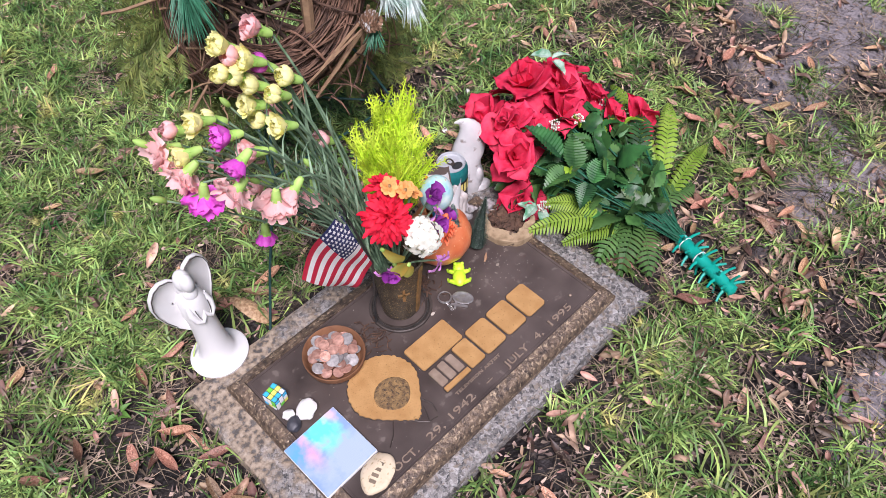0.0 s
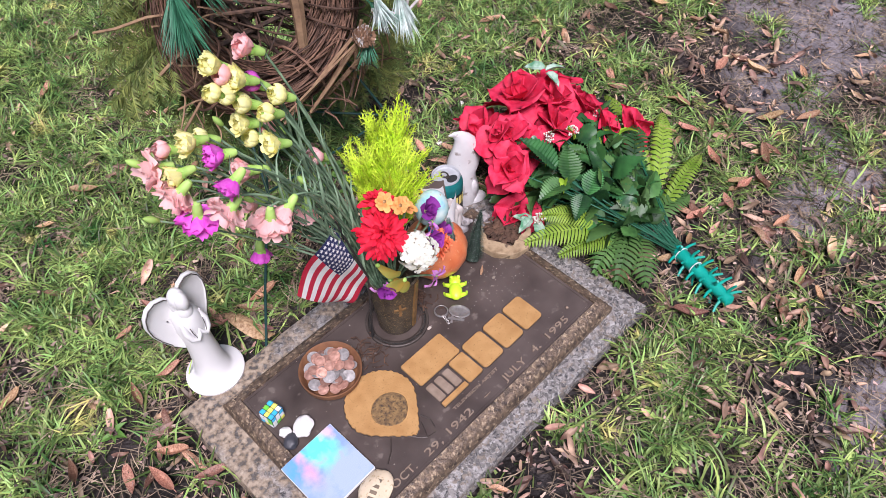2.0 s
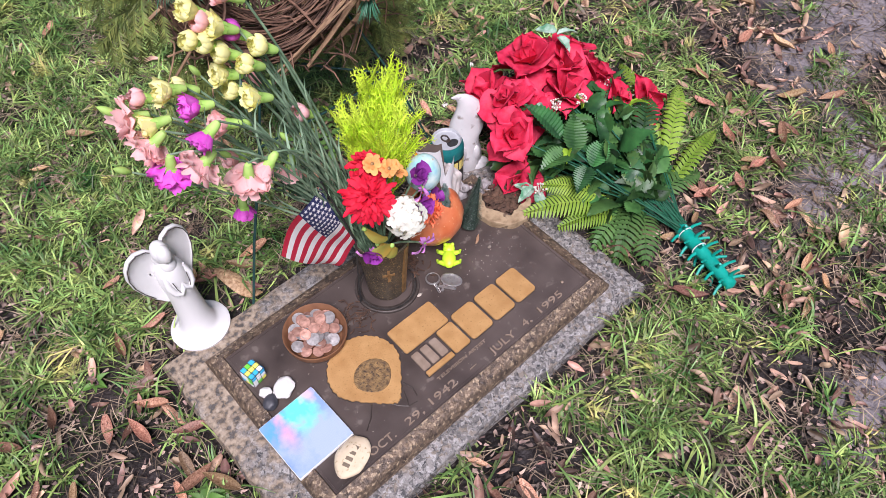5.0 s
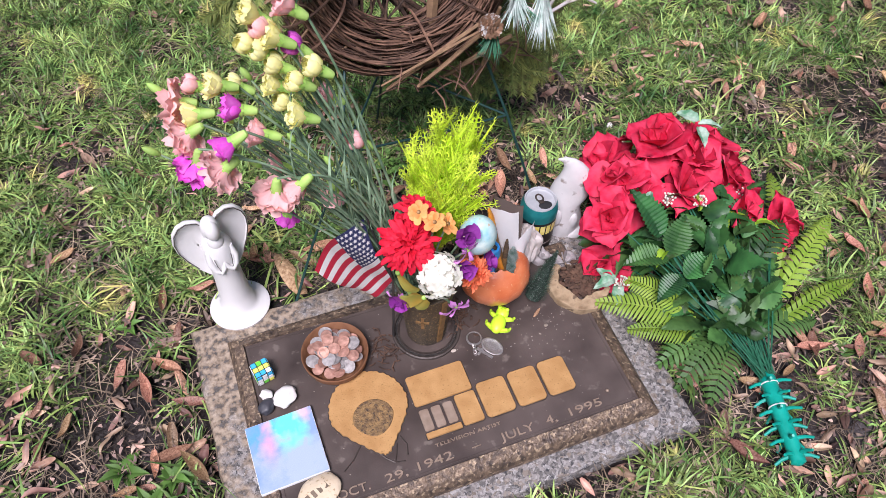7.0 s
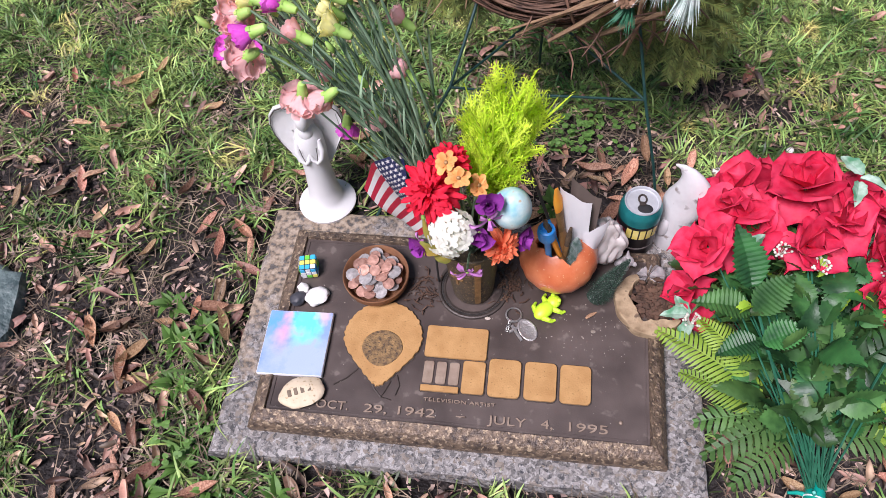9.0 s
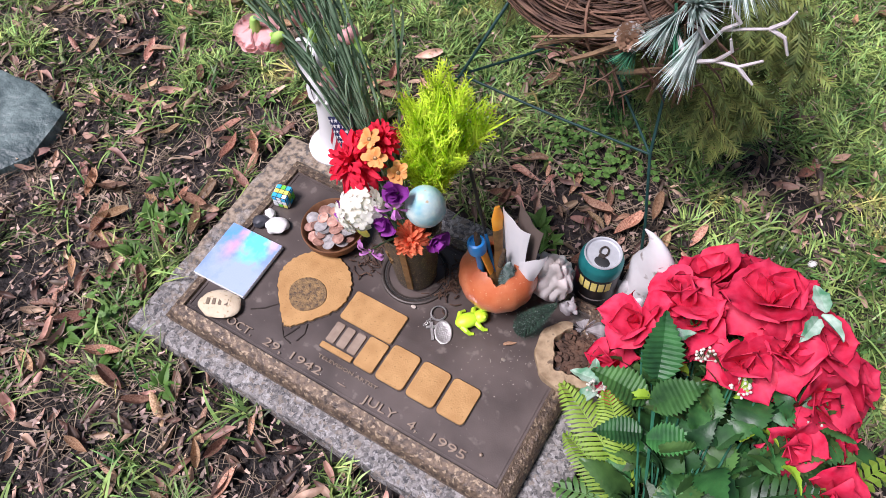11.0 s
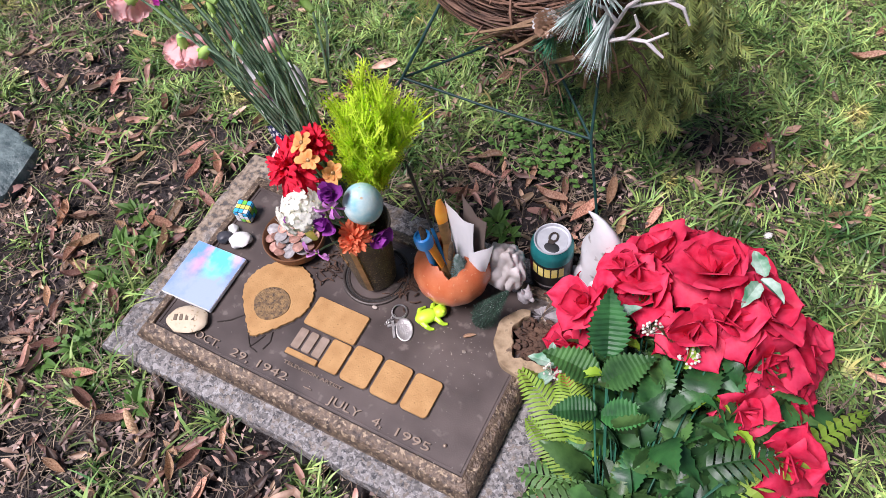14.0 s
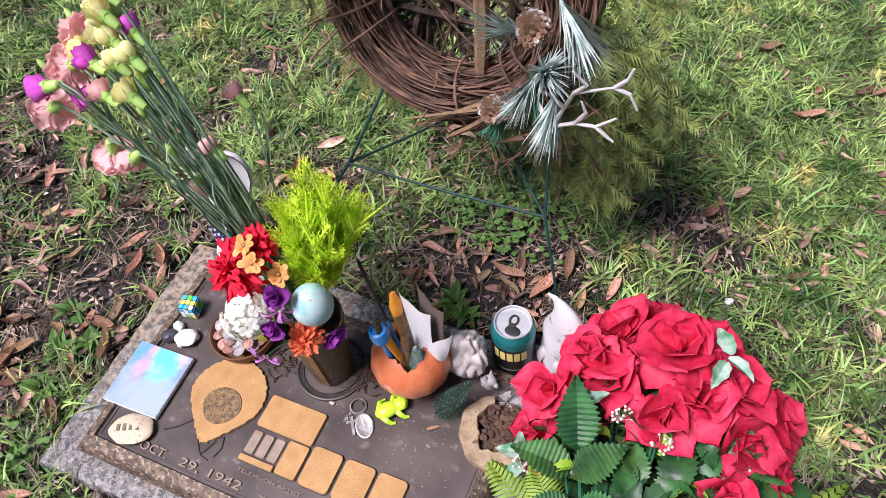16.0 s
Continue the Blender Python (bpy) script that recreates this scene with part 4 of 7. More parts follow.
# ---- keys, frog, pumpkin pot and its contents ----
M_STEEL = mat("keyring_steel", (0.5, 0.48, 0.46), (0.35, 0.33, 0.32), 120, 0.3, 0.3, 500, metal=0.8)
keys = thing("key_ring", "small steel key ring with a cross, chain and oval medal", "key ring", pose(0.076, 0.050, TOP - 0.001))
g = Geo()
for r_, z_ in ((0.0125, 0.0015), (0.0115, 0.003)):
    g.tube([(r_ * math.cos(a), 0.010 + r_ * math.sin(a), z_) for a in [2 * math.pi * k / 28 for k in range(29)]], 0.001, 6)
part("ring", g, M_STEEL, keys)
part("medal", Geo().lathe([(0.0128, 0), (0.0135, 0.0006), (0.0135, 0.0015), (0.012, 0.002), (0.011, 0.0016), (0.004, 0.0018)], 28, at=pose(0.0225, -0.014, 0.001, 4, 0, 35) @ Matrix.Diagonal((1, 1.45, 1, 1))), M_STEEL, keys, "tarnished oval medal")
part("cross", Geo().slab([(-0.002, -0.016), (0.002, -0.016), (0.0024, 0.004), (0.009, 0.004), (0.009, 0.008), (0.0024, 0.008), (0.002, 0.014), (-0.002, 0.014), (-0.0024, 0.008), (-0.009, 0.008), (-0.009, 0.004), (-0.0024, 0.004)], 0.0004, 0.003, 0.0005, at=pose(0.006, -0.020, 0, 0, 0, 35)), M_STEEL, keys, "small metal crucifix shape", smooth=False)
for k in range(6):
    part("chain_link", Geo().tube([(0.003 * math.cos(a), 0.002 * math.sin(a), 0) for a in [2 * math.pi * i / 10 for i in range(11)]], 0.0006, 5, at=pose(-0.004 - 0.001 * k, 0.0 - 0.0035 * k, 0.0016, 0, 25 * (-1) ** k, 60 * k)), M_STEEL, keys)

g = Geo()
g.ball((0, 0, 0.010), (0.019, 0.0125, 0.0095), 18, 12)
g.ball((0.022, 0, 0.011), (0.0115, 0.011, 0.008), 16, 10)
g.ball((0.026, 0.0065, 0.018), 0.0036, 10, 8)
g.ball((0.026, -0.0065, 0.018), 0.0036, 10, 8)
for sx, sy in ((0.012, 1), (0.012, -1), (-0.010, 1), (-0.010, -1)):
    g.tube([(sx, sy * 0.007, 0.009), (sx + 0.004, sy * 0.016, 0.008), (sx + 0.008, sy * 0.019, 0.0025), (sx + 0.014, sy * 0.021, 0.0015)], [0.005, 0.004, 0.0032, 0.002], 8)
tagged(part("toy_frog", g, M_LIME, at=pose(0.122, 0.068, TOP - 0.0015, 0, 0, 48)), "lime-green plastic toy frog on the plaque", "toy")

POT = (0.138, 0.136)
pot = thing("pumpkin_pot", "glossy orange broken pumpkin pot holding brushes and papers", "pot", pose(POT[0], POT[1], TOP + 0.0115))
part("foot", Geo().lathe([(0.017, -0.013), (0.018, -0.008), (0.015, -0.002), (0.019, 0.003)], 20), M_CLAY, pot, "short brown foot")


def pot_rows(r_, inner):
    rows = []
    for j in range(15):
        row = []
        for k in range(44):
            a = 2 * math.pi * k / 44
            dip = max(0.0, math.cos(a + radians(82)))
            top = radians(150) - radians(9) * dip ** 1.4 + radians(6) * math.sin(3 * a + 1) + radians(3) * math.sin(7 * a) + radians(2) * math.sin(17 * a)
            t = radians(18) + (top - radians(18)) * j / 14
            q = r_ * (1 + 0.035 * abs(math.sin(7 * a)) - 0.025)
            row.append((q * math.sin(t) * math.cos(a), q * math.sin(t) * math.sin(a), 0.0515 - 0.93 * r_ * math.cos(t)))
        rows.append(row)
    return rows[::-1] if inner else rows


g = Geo()
outer, inner = pot_rows(0.0600, False), pot_rows(0.0545, True)
g.grid(outer + inner, 0, None, True)
g.f.append(tuple(reversed(range(44))))
g.m.append(0)
g.f.append(tuple(len(g.v) - 44 + k for k in range(44)))
g.m.append(0)
part("pot_body", g, M_PUMPKIN, pot, "cracked orange glaze", smooth=50)

M_BLUE = mat("blue_plastic", (0.02, 0.22, 0.62), (0.03, 0.3, 0.7), 60, 0.3, 0.03)
M_ORANGEP = mat("orange_handle", (0.88, 0.30, 0.02), (0.92, 0.40, 0.05), 50, 0.4, 0.05)
M_BRISTLE = mat("bristles", (0.05, 0.035, 0.025), (0.14, 0.09, 0.05), 200, 0.7, 0.6, 900)
M_HANDLE = mat("varnished_wood", (0.32, 0.17, 0.06), (0.22, 0.11, 0.04), 70, 0.35, 0.1)
M_CARD = mat("wet_card", (0.74, 0.72, 0.73), (0.82, 0.80, 0.81), 14, 0.6, 0.2, 120, through_=0.1)
M_CARDBROWN = mat("stained_card", (0.10, 0.075, 0.065), (0.16, 0.12, 0.10), 16, 0.6, 0.2, 120)
M_CLOTH = mat("muddy_white_cloth", (0.74, 0.69, 0.665), (0.50, 0.43, 0.39), 24, 0.8, 0.3, 200, through_=0.1)
M_GLASSY = mat("frosted_green_tinsel", (0.06, 0.13, 0.10), (0.35, 0.40, 0.38), 120, 0.5, 0.9, 300)


def brush(label, foot, tip, handle, ferrule, hair, width=0.003, flat=1.0, parts_=(0.55, 0.72)):
    foot, tip = Vector(foot), Vector(tip)
    ob = thing("paint_brush", label, "paint brush", aim(foot, tip - foot, 20), "brushes in the pumpkin pot")
    n = (tip - foot).length
    sq = Matrix.Diagonal((1, flat, 1, 1))
    part("handle", Geo().lathe([(width * 0.5, 0), (width * 0.9, n * 0.2), (width * 1.1, n * parts_[0] * 0.9), (width * 0.8, n * parts_[0])], 10, at=sq), handle, ob)
    part("ferrule", Geo().lathe([(width * 0.85, n * parts_[0]), (width, n * parts_[1])], 10, at=sq), ferrule, ob)
    part("bristle_head", Geo().lathe([(width * 0.98, n * parts_[1]), (width * 1.15, n * (parts_[1] + 1) / 2), (width * 0.5, n)], 10, at=sq), hair, ob)
    return ob


brush("long brush with a blue handle and black bristles", (0.165, 0.105, 0.075), (0.082, 0.152, 0.320), M_BLUE, M_BLACK, M_BLACK, 0.0026, 1, (0.58, 0.90))
brush("worn brush with an orange handle end", (0.158, 0.110, 0.075), (0.124, 0.150, 0.264), M_HANDLE, M_BRASS, M_ORANGEP, 0.0085, 0.5, (0.6, 0.80))
brush("flat brush with dark bristles and a brass ferrule", (0.160, 0.118, 0.075), (0.112, 0.112, 0.238), M_HANDLE, M_ORANGEP, M_BRISTLE, 0.0105, 0.45, (0.5, 0.80))
brush("thin dark brush leaning in the pumpkin pot", (0.140, 0.105, 0.080), (0.150, 0.128, 0.205), M_HANDLE, M_BRASS, M_BRISTLE, 0.004, 0.8, (0.5, 0.7))
tube_ = thing("paint_tube", "bright blue plastic tube with a round cap", "tube", aim((0.130, 0.114, 0.072), (-0.10, -0.03, 1)) @ Matrix.Diagonal((0.95, 0.95, 1.30, 1)))
part("tube_body", Geo().lathe([(0.0045, 0), (0.005, 0.06), (0.0055, 0.10)], 14), M_BLUE, tube_)
part("cap", Geo().lathe([(0.006, 0.098), (0.0135, 0.103), (0.0142, 0.113), (0.0125, 0.119), (0.0092, 0.120), (0.0085, 0.1175), (0.005, 0.1178), (0.0042, 0.120)], 24), M_BLUE, tube_, "round blue cap")


def sheet(label, corners, material, bulge=0.006, name="paper_card", category="paper"):
    a, b, c, d = [Vector(p) for p in corners]
    nrm = (b - a).cross(d - a).normalized()
    rows = []
    for j in range(9):
        v_ = j / 8
        rows.append([(a * (1 - u_) + b * u_) * (1 - v_) + (d * (1 - u_) + c * u_) * v_ + nrm * (bulge * math.sin(math.pi * u_) + 0.3 * bulge * math.sin(9 * u_ + 7 * v_)) for u_ in [i / 8 for i in range(9)]])
    g = Geo().grid(rows).grid([[p + nrm * 0.0006 for p in r] for r in rows][::-1])
    return tagged(part(name, g, material, smooth=50), label, category, "papers in the pumpkin pot")


sheet("curled white card standing in the pumpkin pot", [(0.140, 0.140, 0.08), (0.180, 0.126, 0.085), (0.176, 0.150, 0.236), (0.130, 0.158, 0.262)], M_CARD)
sheet("folded white card corner sticking out of the pot", [(0.170, 0.118, 0.085), (0.185, 0.135, 0.09), (0.206, 0.148, 0.205), (0.170, 0.138, 0.175)], M_CARD, 0.003)
sheet("dark stained card behind the white one", [(0.146, 0.150, 0.08), (0.186, 0.138, 0.085), (0.190, 0.162, 0.232), (0.146, 0.180, 0.258)], M_CARDBROWN)

# crumpled cloth flower behind the pot
g = Geo()
rows = []
for j in range(41):
    t = math.pi * (j + (0.02 if j == 0 else -0.02 if j == 40 else 0)) / 40
    row = []
    for k in range(60):
        a = 2 * math.pi * k / 60
        d = Vector((math.sin(t) * math.cos(a), math.sin(t) * math.sin(a), -math.cos(t)))
        q = 1.05 + 0.30 * noise.noise(d * 1.1 + Vector((4, 1, 0))) - 0.50 * max(0.0, 0.35 - abs(noise.noise(Vector((d.x * 2.2, d.y * 2.2, d.z * 0.9)) + Vector((0, 7, 2)))))
        row.append((0.207 + 0.034 * d.x * q, 0.176 + 0.028 * d.y * q, 0.100 + 0.050 * d.z * q))
    rows.append(row)
g.grid(rows, 0, None, True)
tagged(part("crumpled_cloth", g, M_CLOTH), "crumpled muddy white cloth beside the pumpkin pot", "cloth")


def bottle_brush(name, label, at, tall, wide, material, base=True):
    ob = thing(name, label, "ornament", at)
    g = Geo()
    br = random.Random(9)
    for k in range(1300):
        t = (k + br.random()) / 1300
        a = k * 2.399
        r_ = wide * (1 - t) ** 0.8 * br.uniform(0.75, 1.05) + 0.002
        z_ = tall * (0.02 + 0.98 * t)
        c, s_ = math.cos(a), math.sin(a)
        g.add([(0.0009 * -s_, 0.0009 * c, z_), (0.0009 * s_, -0.0009 * c, z_), (r_ * c, r_ * s_, z_ + 0.35 * r_)], [(0, 1, 2)])
    g.lathe([(wide * 0.55, tall * 0.02), (wide * 0.5, tall * 0.15), (wide * 0.32, tall * 0.5), (0.001, tall)], 12)
    part("needles", g, material, ob, smooth=False)
    if base:
        part("wooden_foot", Geo().lathe([(wide * 0.42, 0), (wide * 0.45, 0.002), (wide * 0.4, tall * 0.12)], 14), M_TAN, ob, "small round wooden foot")
    return ob


M_BOTTLE = mat("frosted_needles", (0.014, 0.045, 0.026), (0.065, 0.125, 0.085), 60, 0.7, 0.0, c3=(0.40, 0.44, 0.41), spots=0.12, spot_scale=420, vary="island", swing=0.7)
bottle_brush("miniature_tree", "toy fir tree with frosted needles lying tilted on the plaque", aim((0.198, 0.098, TOP + 0.004), (0.050, 0.022, 0.110)), 0.104, 0.025, M_BOTTLE, False)
bottle_brush("tinsel_ornament", "frosted green tinsel ornament in the pumpkin pot", aim((0.160, 0.122, 0.075), (0.004, 0.0, 1)), 0.112, 0.030, M_GLASSY, False)

# grey figurine, shell and split log slice
M_GREY = mat("mossy_grey", (0.24, 0.22, 0.22), (0.42, 0.39, 0.39), 70, 0.7, 0.6, 240)
g = Geo()
g.ball((0, 0, 0.016), (0.013, 0.010, 0.016), 14, 10, rough=0.2, seed=2)
g.ball((0.007, 0, 0.036), (0.0105, 0.0085, 0.0085), 14, 10)
g.ball((0.017, 0, 0.034), (0.006, 0.004, 0.004), 10, 8)
for s_ in (-1, 1):
    g.tube([(0.004, s_ * 0.005, 0.042), (0.002, s_ * 0.007, 0.052)], [0.004, 0.0008], 7)
g.tube([(-0.010, 0, 0.006), (-0.022, 0, 0.014), (-0.024, 0.003, 0.030), (-0.016, 0.006, 0.040)], [0.005, 0.008, 0.009, 0.004], 9)
tagged(part("figurine", g, M_GREY, at=pose(0.243, 0.166, 0.032, 0, 0, -25)), "small grey weathered animal figurine", "figurine")
g = Geo()
rows = []
for j in range(9):
    t = j / 8
    rows.append([(0.028 * math.sin(math.pi * 0.5 * t) * math.cos(a) * 1.2, 0.022 * math.sin(math.pi * 0.5 * t) * math.sin(a), 0.018 * math.cos(math.pi * 0.5 * t) * (1 + 0.12 * math.sin(14 * a)) + 0.002 * math.sin(22 * a)) for a in [2 * math.pi * k / 40 for k in range(40)]])
g.grid(rows, 0, None, True)
tagged(part("oyster_shell", g, M_GREY, at=pose(0.283, 0.150, 0.034, 12, -10, 30)), "ridged grey oyster shell behind the log slice", "shell")
M_LOG = mat("pale_wood", (0.22, 0.15, 0.085), (0.42, 0.31, 0.19), 70, 0.6, 0.4, 200, c3=(0.12, 0.08, 0.05), spots=0.08, spot_scale=70)
M_BARK = mat("rotten_bark", (0.045, 0.024, 0.016), (0.12, 0.065, 0.04), 60, 0.8, 0.9, 160, dist=0.005)
slice_ = thing("log_slice", "split pale log slice with a rotten hollow heart", "wood slice", pose(0.284, 0.094, TOP - 0.003, 0, 0, 0))
g = Geo()
rows = []
for k in range(45):
    t = k / 44
    a = radians(112 + 216 * t)
    ro = 0.054 + 0.002 * math.sin(3 * a) + 0.001 * math.sin(9 * a + 1)
    wide = (0.026 + 0.003 * math.sin(4 * a) + 0.0015 * math.sin(11 * a)) * min(1.0, 0.35 + 3.2 * min(t, 1 - t))
    row = []
    for mix, z_ in ((0.0, 0.0), (-0.03, 0.008), (0.0, 0.0145), (0.05, 0.016), (0.5, 0.016), (0.94, 0.016), (1.0, 0.014), (1.05, 0.0)):
        q = ro - wide * mix
        row.append((q * math.cos(a), q * math.sin(a), z_ + (0.0012 * math.sin(9 * a + 4 * mix) if z_ else 0)))
    rows.append(row)
g.grid(rows, 0, None, True)
g.f += [tuple(range(8)), tuple(len(g.v) - 1 - i for i in range(8))]
g.m += [0, 0]
part("wood_rim", g, M_LOG, slice_, smooth=28)
g = Geo()
cr = random.Random(8)
g.ball((0.010, 0.009, 0.001), (0.036, 0.034, 0.009), 20, 10, rough=0.6, seed=5, freq=60)
for k in range(70):
    a, r_ = cr.uniform(0, 6.28), 0.036 * math.sqrt(cr.random())
    g.ball((0.012 + r_ * math.cos(a), 0.010 + r_ * math.sin(a), cr.uniform(0.007, 0.013)), (cr.uniform(0.003, 0.008), cr.uniform(0.002, 0.006), 0.003), 7, 5, rough=0.5, seed=k)
part("bark_heart", g, M_BARK, slice_, "dark crumbling bark")

# drink can
can = thing("drink_can", "open black and teal aluminium drink can", "can", pose(0.262, 0.228, 0.022, 0, 0, 0))
part("can_body", Geo().lathe([(0.025, 0.0), (0.0265, 0.002), (0.0325, 0.010), (0.0331, 0.014), (0.0331, 0.090)], 40, top=False), M_CANBLACK, can)
part("shoulder", Geo().lathe([(0.03312, 0.090), (0.0331, 0.104), (0.0320, 0.110), (0.0275, 0.1185)], 40, bottom=False, top=False), M_TEAL, can, "metallic teal shoulder")
part("lid", Geo().lathe([(0.0275, 0.1185), (0.0282, 0.1205), (0.0275, 0.1218), (0.0262, 0.1215), (0.0252, 0.1165), (0.0235, 0.1160), (0.0225, 0.1172), (0.010, 0.1173)], 40, bottom=False), M_ALU, can)
part("opening", Geo().ball((0.004, -0.0125, 0.1172), (0.0120, 0.0088, 0.0008), 20, 8), M_BLACK, can, "dark open mouth")
g = Geo().tube([(0.006 * math.cos(a), 0.004 + 0.008 * math.sin(a), 0.1192) for a in [2 * math.pi * k / 20 for k in range(21)]], 0.0016, 6)
g.slab(rounded(-0.005, -0.008, 0.005, -0.001, 0.002), 0.1184, 0.1200, 0.0004)
part("tab", g, M_DARKMETAL, can)


def can_print(name, a0, a1, z0, z1, material):
    rows = [[(0.0334 * math.cos(radians(a0 + (a1 - a0) * i / 8)), 0.0334 * math.sin(radians(a0 + (a1 - a0) * i / 8)), z) for i in range(9)] for z in (z0, z1)]
    part(name, Geo().grid(rows), material, can)


for k in range(5):
    can_print("print_bar", -125 + 19 * k, -110 + 19 * k, 0.060, 0.084, M_CANYEL)
can_print("print_patch", -175, -128, 0.052, 0.078, M_CANRED)
can_print("print_patch", -120, -40, 0.030, 0.034, M_SILVER)

# white figurine: hooked crescent top on a seated body, kept as one plain shape
g = Geo()
g.tube([(0.004, 0, -0.002), (0.004, 0, 0.012), (0.003, 0, 0.040), (0.000, 0, 0.062), (0.001, 0, 0.080), (0.002, 0, 0.090), (0.004, 0, 0.100), (0.006, 0, 0.114), (0.006, 0, 0.128), (0.003, 0, 0.142), (-0.002, 0, 0.154), (-0.009, 0, 0.164), (-0.018, 0, 0.170), (-0.028, 0, 0.171)],
       [0.026, 0.033, 0.031, 0.027, 0.027, 0.031, 0.0325, 0.0315, 0.028, 0.0225, 0.0165, 0.0105, 0.0055, 0.0015], 20)
g.ball((-0.012, -0.016, 0.082), (0.006, 0.006, 0.006), 10, 8)
g.ball((-0.024, -0.012, 0.018), (0.016, 0.014, 0.018), 14, 10)
g.ball((0.022, -0.020, 0.014), (0.022, 0.014, 0.014), 14, 10)
g.ball((-0.012, -0.020, 0.052), (0.010, 0.010, 0.022), 12, 8)
g.ball((0.014, -0.022, 0.046), (0.010, 0.009, 0.02), 12, 8)
for i, p in enumerate(g.v):
    g.v[i] = (p[0], p[1] * (0.55 if p[2] > 0.10 else 0.55 + 0.45 * min(1, (0.10 - p[2]) / 0.03)), p[2])
tagged(part("garden_figurine", g, M_DIRTYWHITE, at=pose(0.326, 0.252, 0.004, 0, 2, -18) @ Matrix.Scale(1.12, 4)), "white weathered ceramic figurine with a curled crescent top", "figurine")

# angel figurine: one plain white shape, with a thin dark line round each wing
g = Geo()
g.lathe([(0.041, 0.0), (0.045, 0.003), (0.0455, 0.007), (0.041, 0.0105), (0.032, 0.0135), (0.0265, 0.022), (0.0228, 0.048), (0.0205, 0.080), (0.0200, 0.105), (0.0215, 0.128), (0.0205, 0.155), (0.0125, 0.174), (0.004, 0.182)], 36)
g.ball((0, -0.010, 0.195), (0.0102, 0.0118, 0.0172), 20, 14)
g.ball((0, -0.003, 0.194), (0.0128, 0.0132, 0.0205), 20, 14)
g.ball((0, 0.004, 0.178), (0.0125, 0.0105, 0.0260), 20, 14)
g.ball((0, -0.006, 0.168), (0.0120, 0.0110, 0.0180), 18, 12)
g.ball((0, -0.008, 0.134), (0.0195, 0.0135, 0.036), 18, 12)
for sx in (-1, 1):
    # each wing is one half of a heart, swept back and hollow in front, that narrows to the waist
    ring = [(0.000, 0.150), (0.000, 0.180), (0.004, 0.193), (0.013, 0.203), (0.025, 0.206), (0.036, 0.201), (0.044, 0.190), (0.0475, 0.175), (0.046, 0.158), (0.040, 0.140), (0.031, 0.122), (0.020, 0.106), (0.010, 0.096), (0.000, 0.092)]
    cx_, cz_ = 0.022, 0.155
    ring = [(1.10 * px, cz_ + 1.16 * (pz - cz_) - 0.006) for px, pz in ring]
    rows = []
    for k, off in ((0.04, 0.004), (0.55, 0.0030), (0.88, 0.0010), (0.93, -0.0008), (0.99, -0.0012), (1.02, 0.0010), (1.0, 0.0050), (0.9, 0.0085), (0.04, 0.0105)):
        rows.append([(sx * (cx_ + (x_ - cx_) * k), 0.004 + 0.16 * (cx_ + (x_ - cx_) * k) + off, cz_ + (z_ - cz_) * k) for x_, z_ in ring])
    g.grid(rows if sx < 0 else [r[::-1] for r in rows], 0, None, True)
    g.tube([(sx * (cx_ + (x_ - cx_) * 0.95), 0.0035 + 0.16 * (cx_ + (x_ - cx_) * 0.95) - 0.0012, cz_ + (z_ - cz_) * 0.95) for x_, z_ in ring[2:11]], 0.0007, 5, 1)
    g.tube([(sx * 0.0150, -0.010, 0.156), (sx * 0.0175, -0.0145, 0.140), (sx * 0.0150, -0.0185, 0.126), (sx * 0.0075, -0.0215, 0.120), (sx * 0.002, -0.0215, 0.128), (0, -0.0195, 0.138)], [0.004, 0.0052, 0.0048, 0.0042, 0.0034, 0.002], 12)
    g.tube([(sx * 0.0118, -0.0212, 0.150), (sx * 0.0108, -0.0222, 0.136), (sx * 0.0070, -0.0226, 0.116)], 0.0006, 5, 1)
tagged(part("angel_figurine", g, [M_WHITE, M_DARKMETAL], at=pose(-0.273, 0.274, 0.014, -3, 0, 10) @ Matrix.Scale(1.13, 4)), "plain white ceramic angel figurine beside the marker", "figurine")

# leaning slate
g = Geo()
out = [(-1.12, -0.10), (-0.99, -0.16), (-0.80, -0.115), (-0.755, -0.03), (-0.775, 0.085), (-0.92, 0.105), (-1.06, 0.095), (-1.15, 0.02)]
fine = []
for i, (ax, ay) in enumerate(out):
    bx, by = out[(i + 1) % len(out)]
    for k in range(6):
        t = k / 6
        q = 0.012 * noise.noise(Vector((ax + (bx - ax) * t, ay + (by - ay) * t, 0.3)) * 17)
        fine.append((ax + (bx - ax) * t + q, ay + (by - ay) * t + q))
cx, cy = -0.94, -0.02
rows = []
for k, z_ in ((1.0, -0.01), (1.0, 0.016), (0.985, 0.023), (0.93, 0.027), (0.8, 0.028), (0.6, 0.030), (0.35, 0.029), (0.02, 0.030)):
    rows.append([(cx + (px - cx) * k, cy + (py - cy) * k, z_ + (0.004 * noise.noise(Vector((px * k * 14, py * k * 14, 1))) if z_ > 0.02 else 0)) for px, py in fine])
g.grid(rows, 0, None, True)
tagged(part("slate_slab", g, M_SLATE), "blue-grey rough slate slab lying in the soil", "stone slab")

# ---- flowers in the vase ----
fr = random.Random(21)


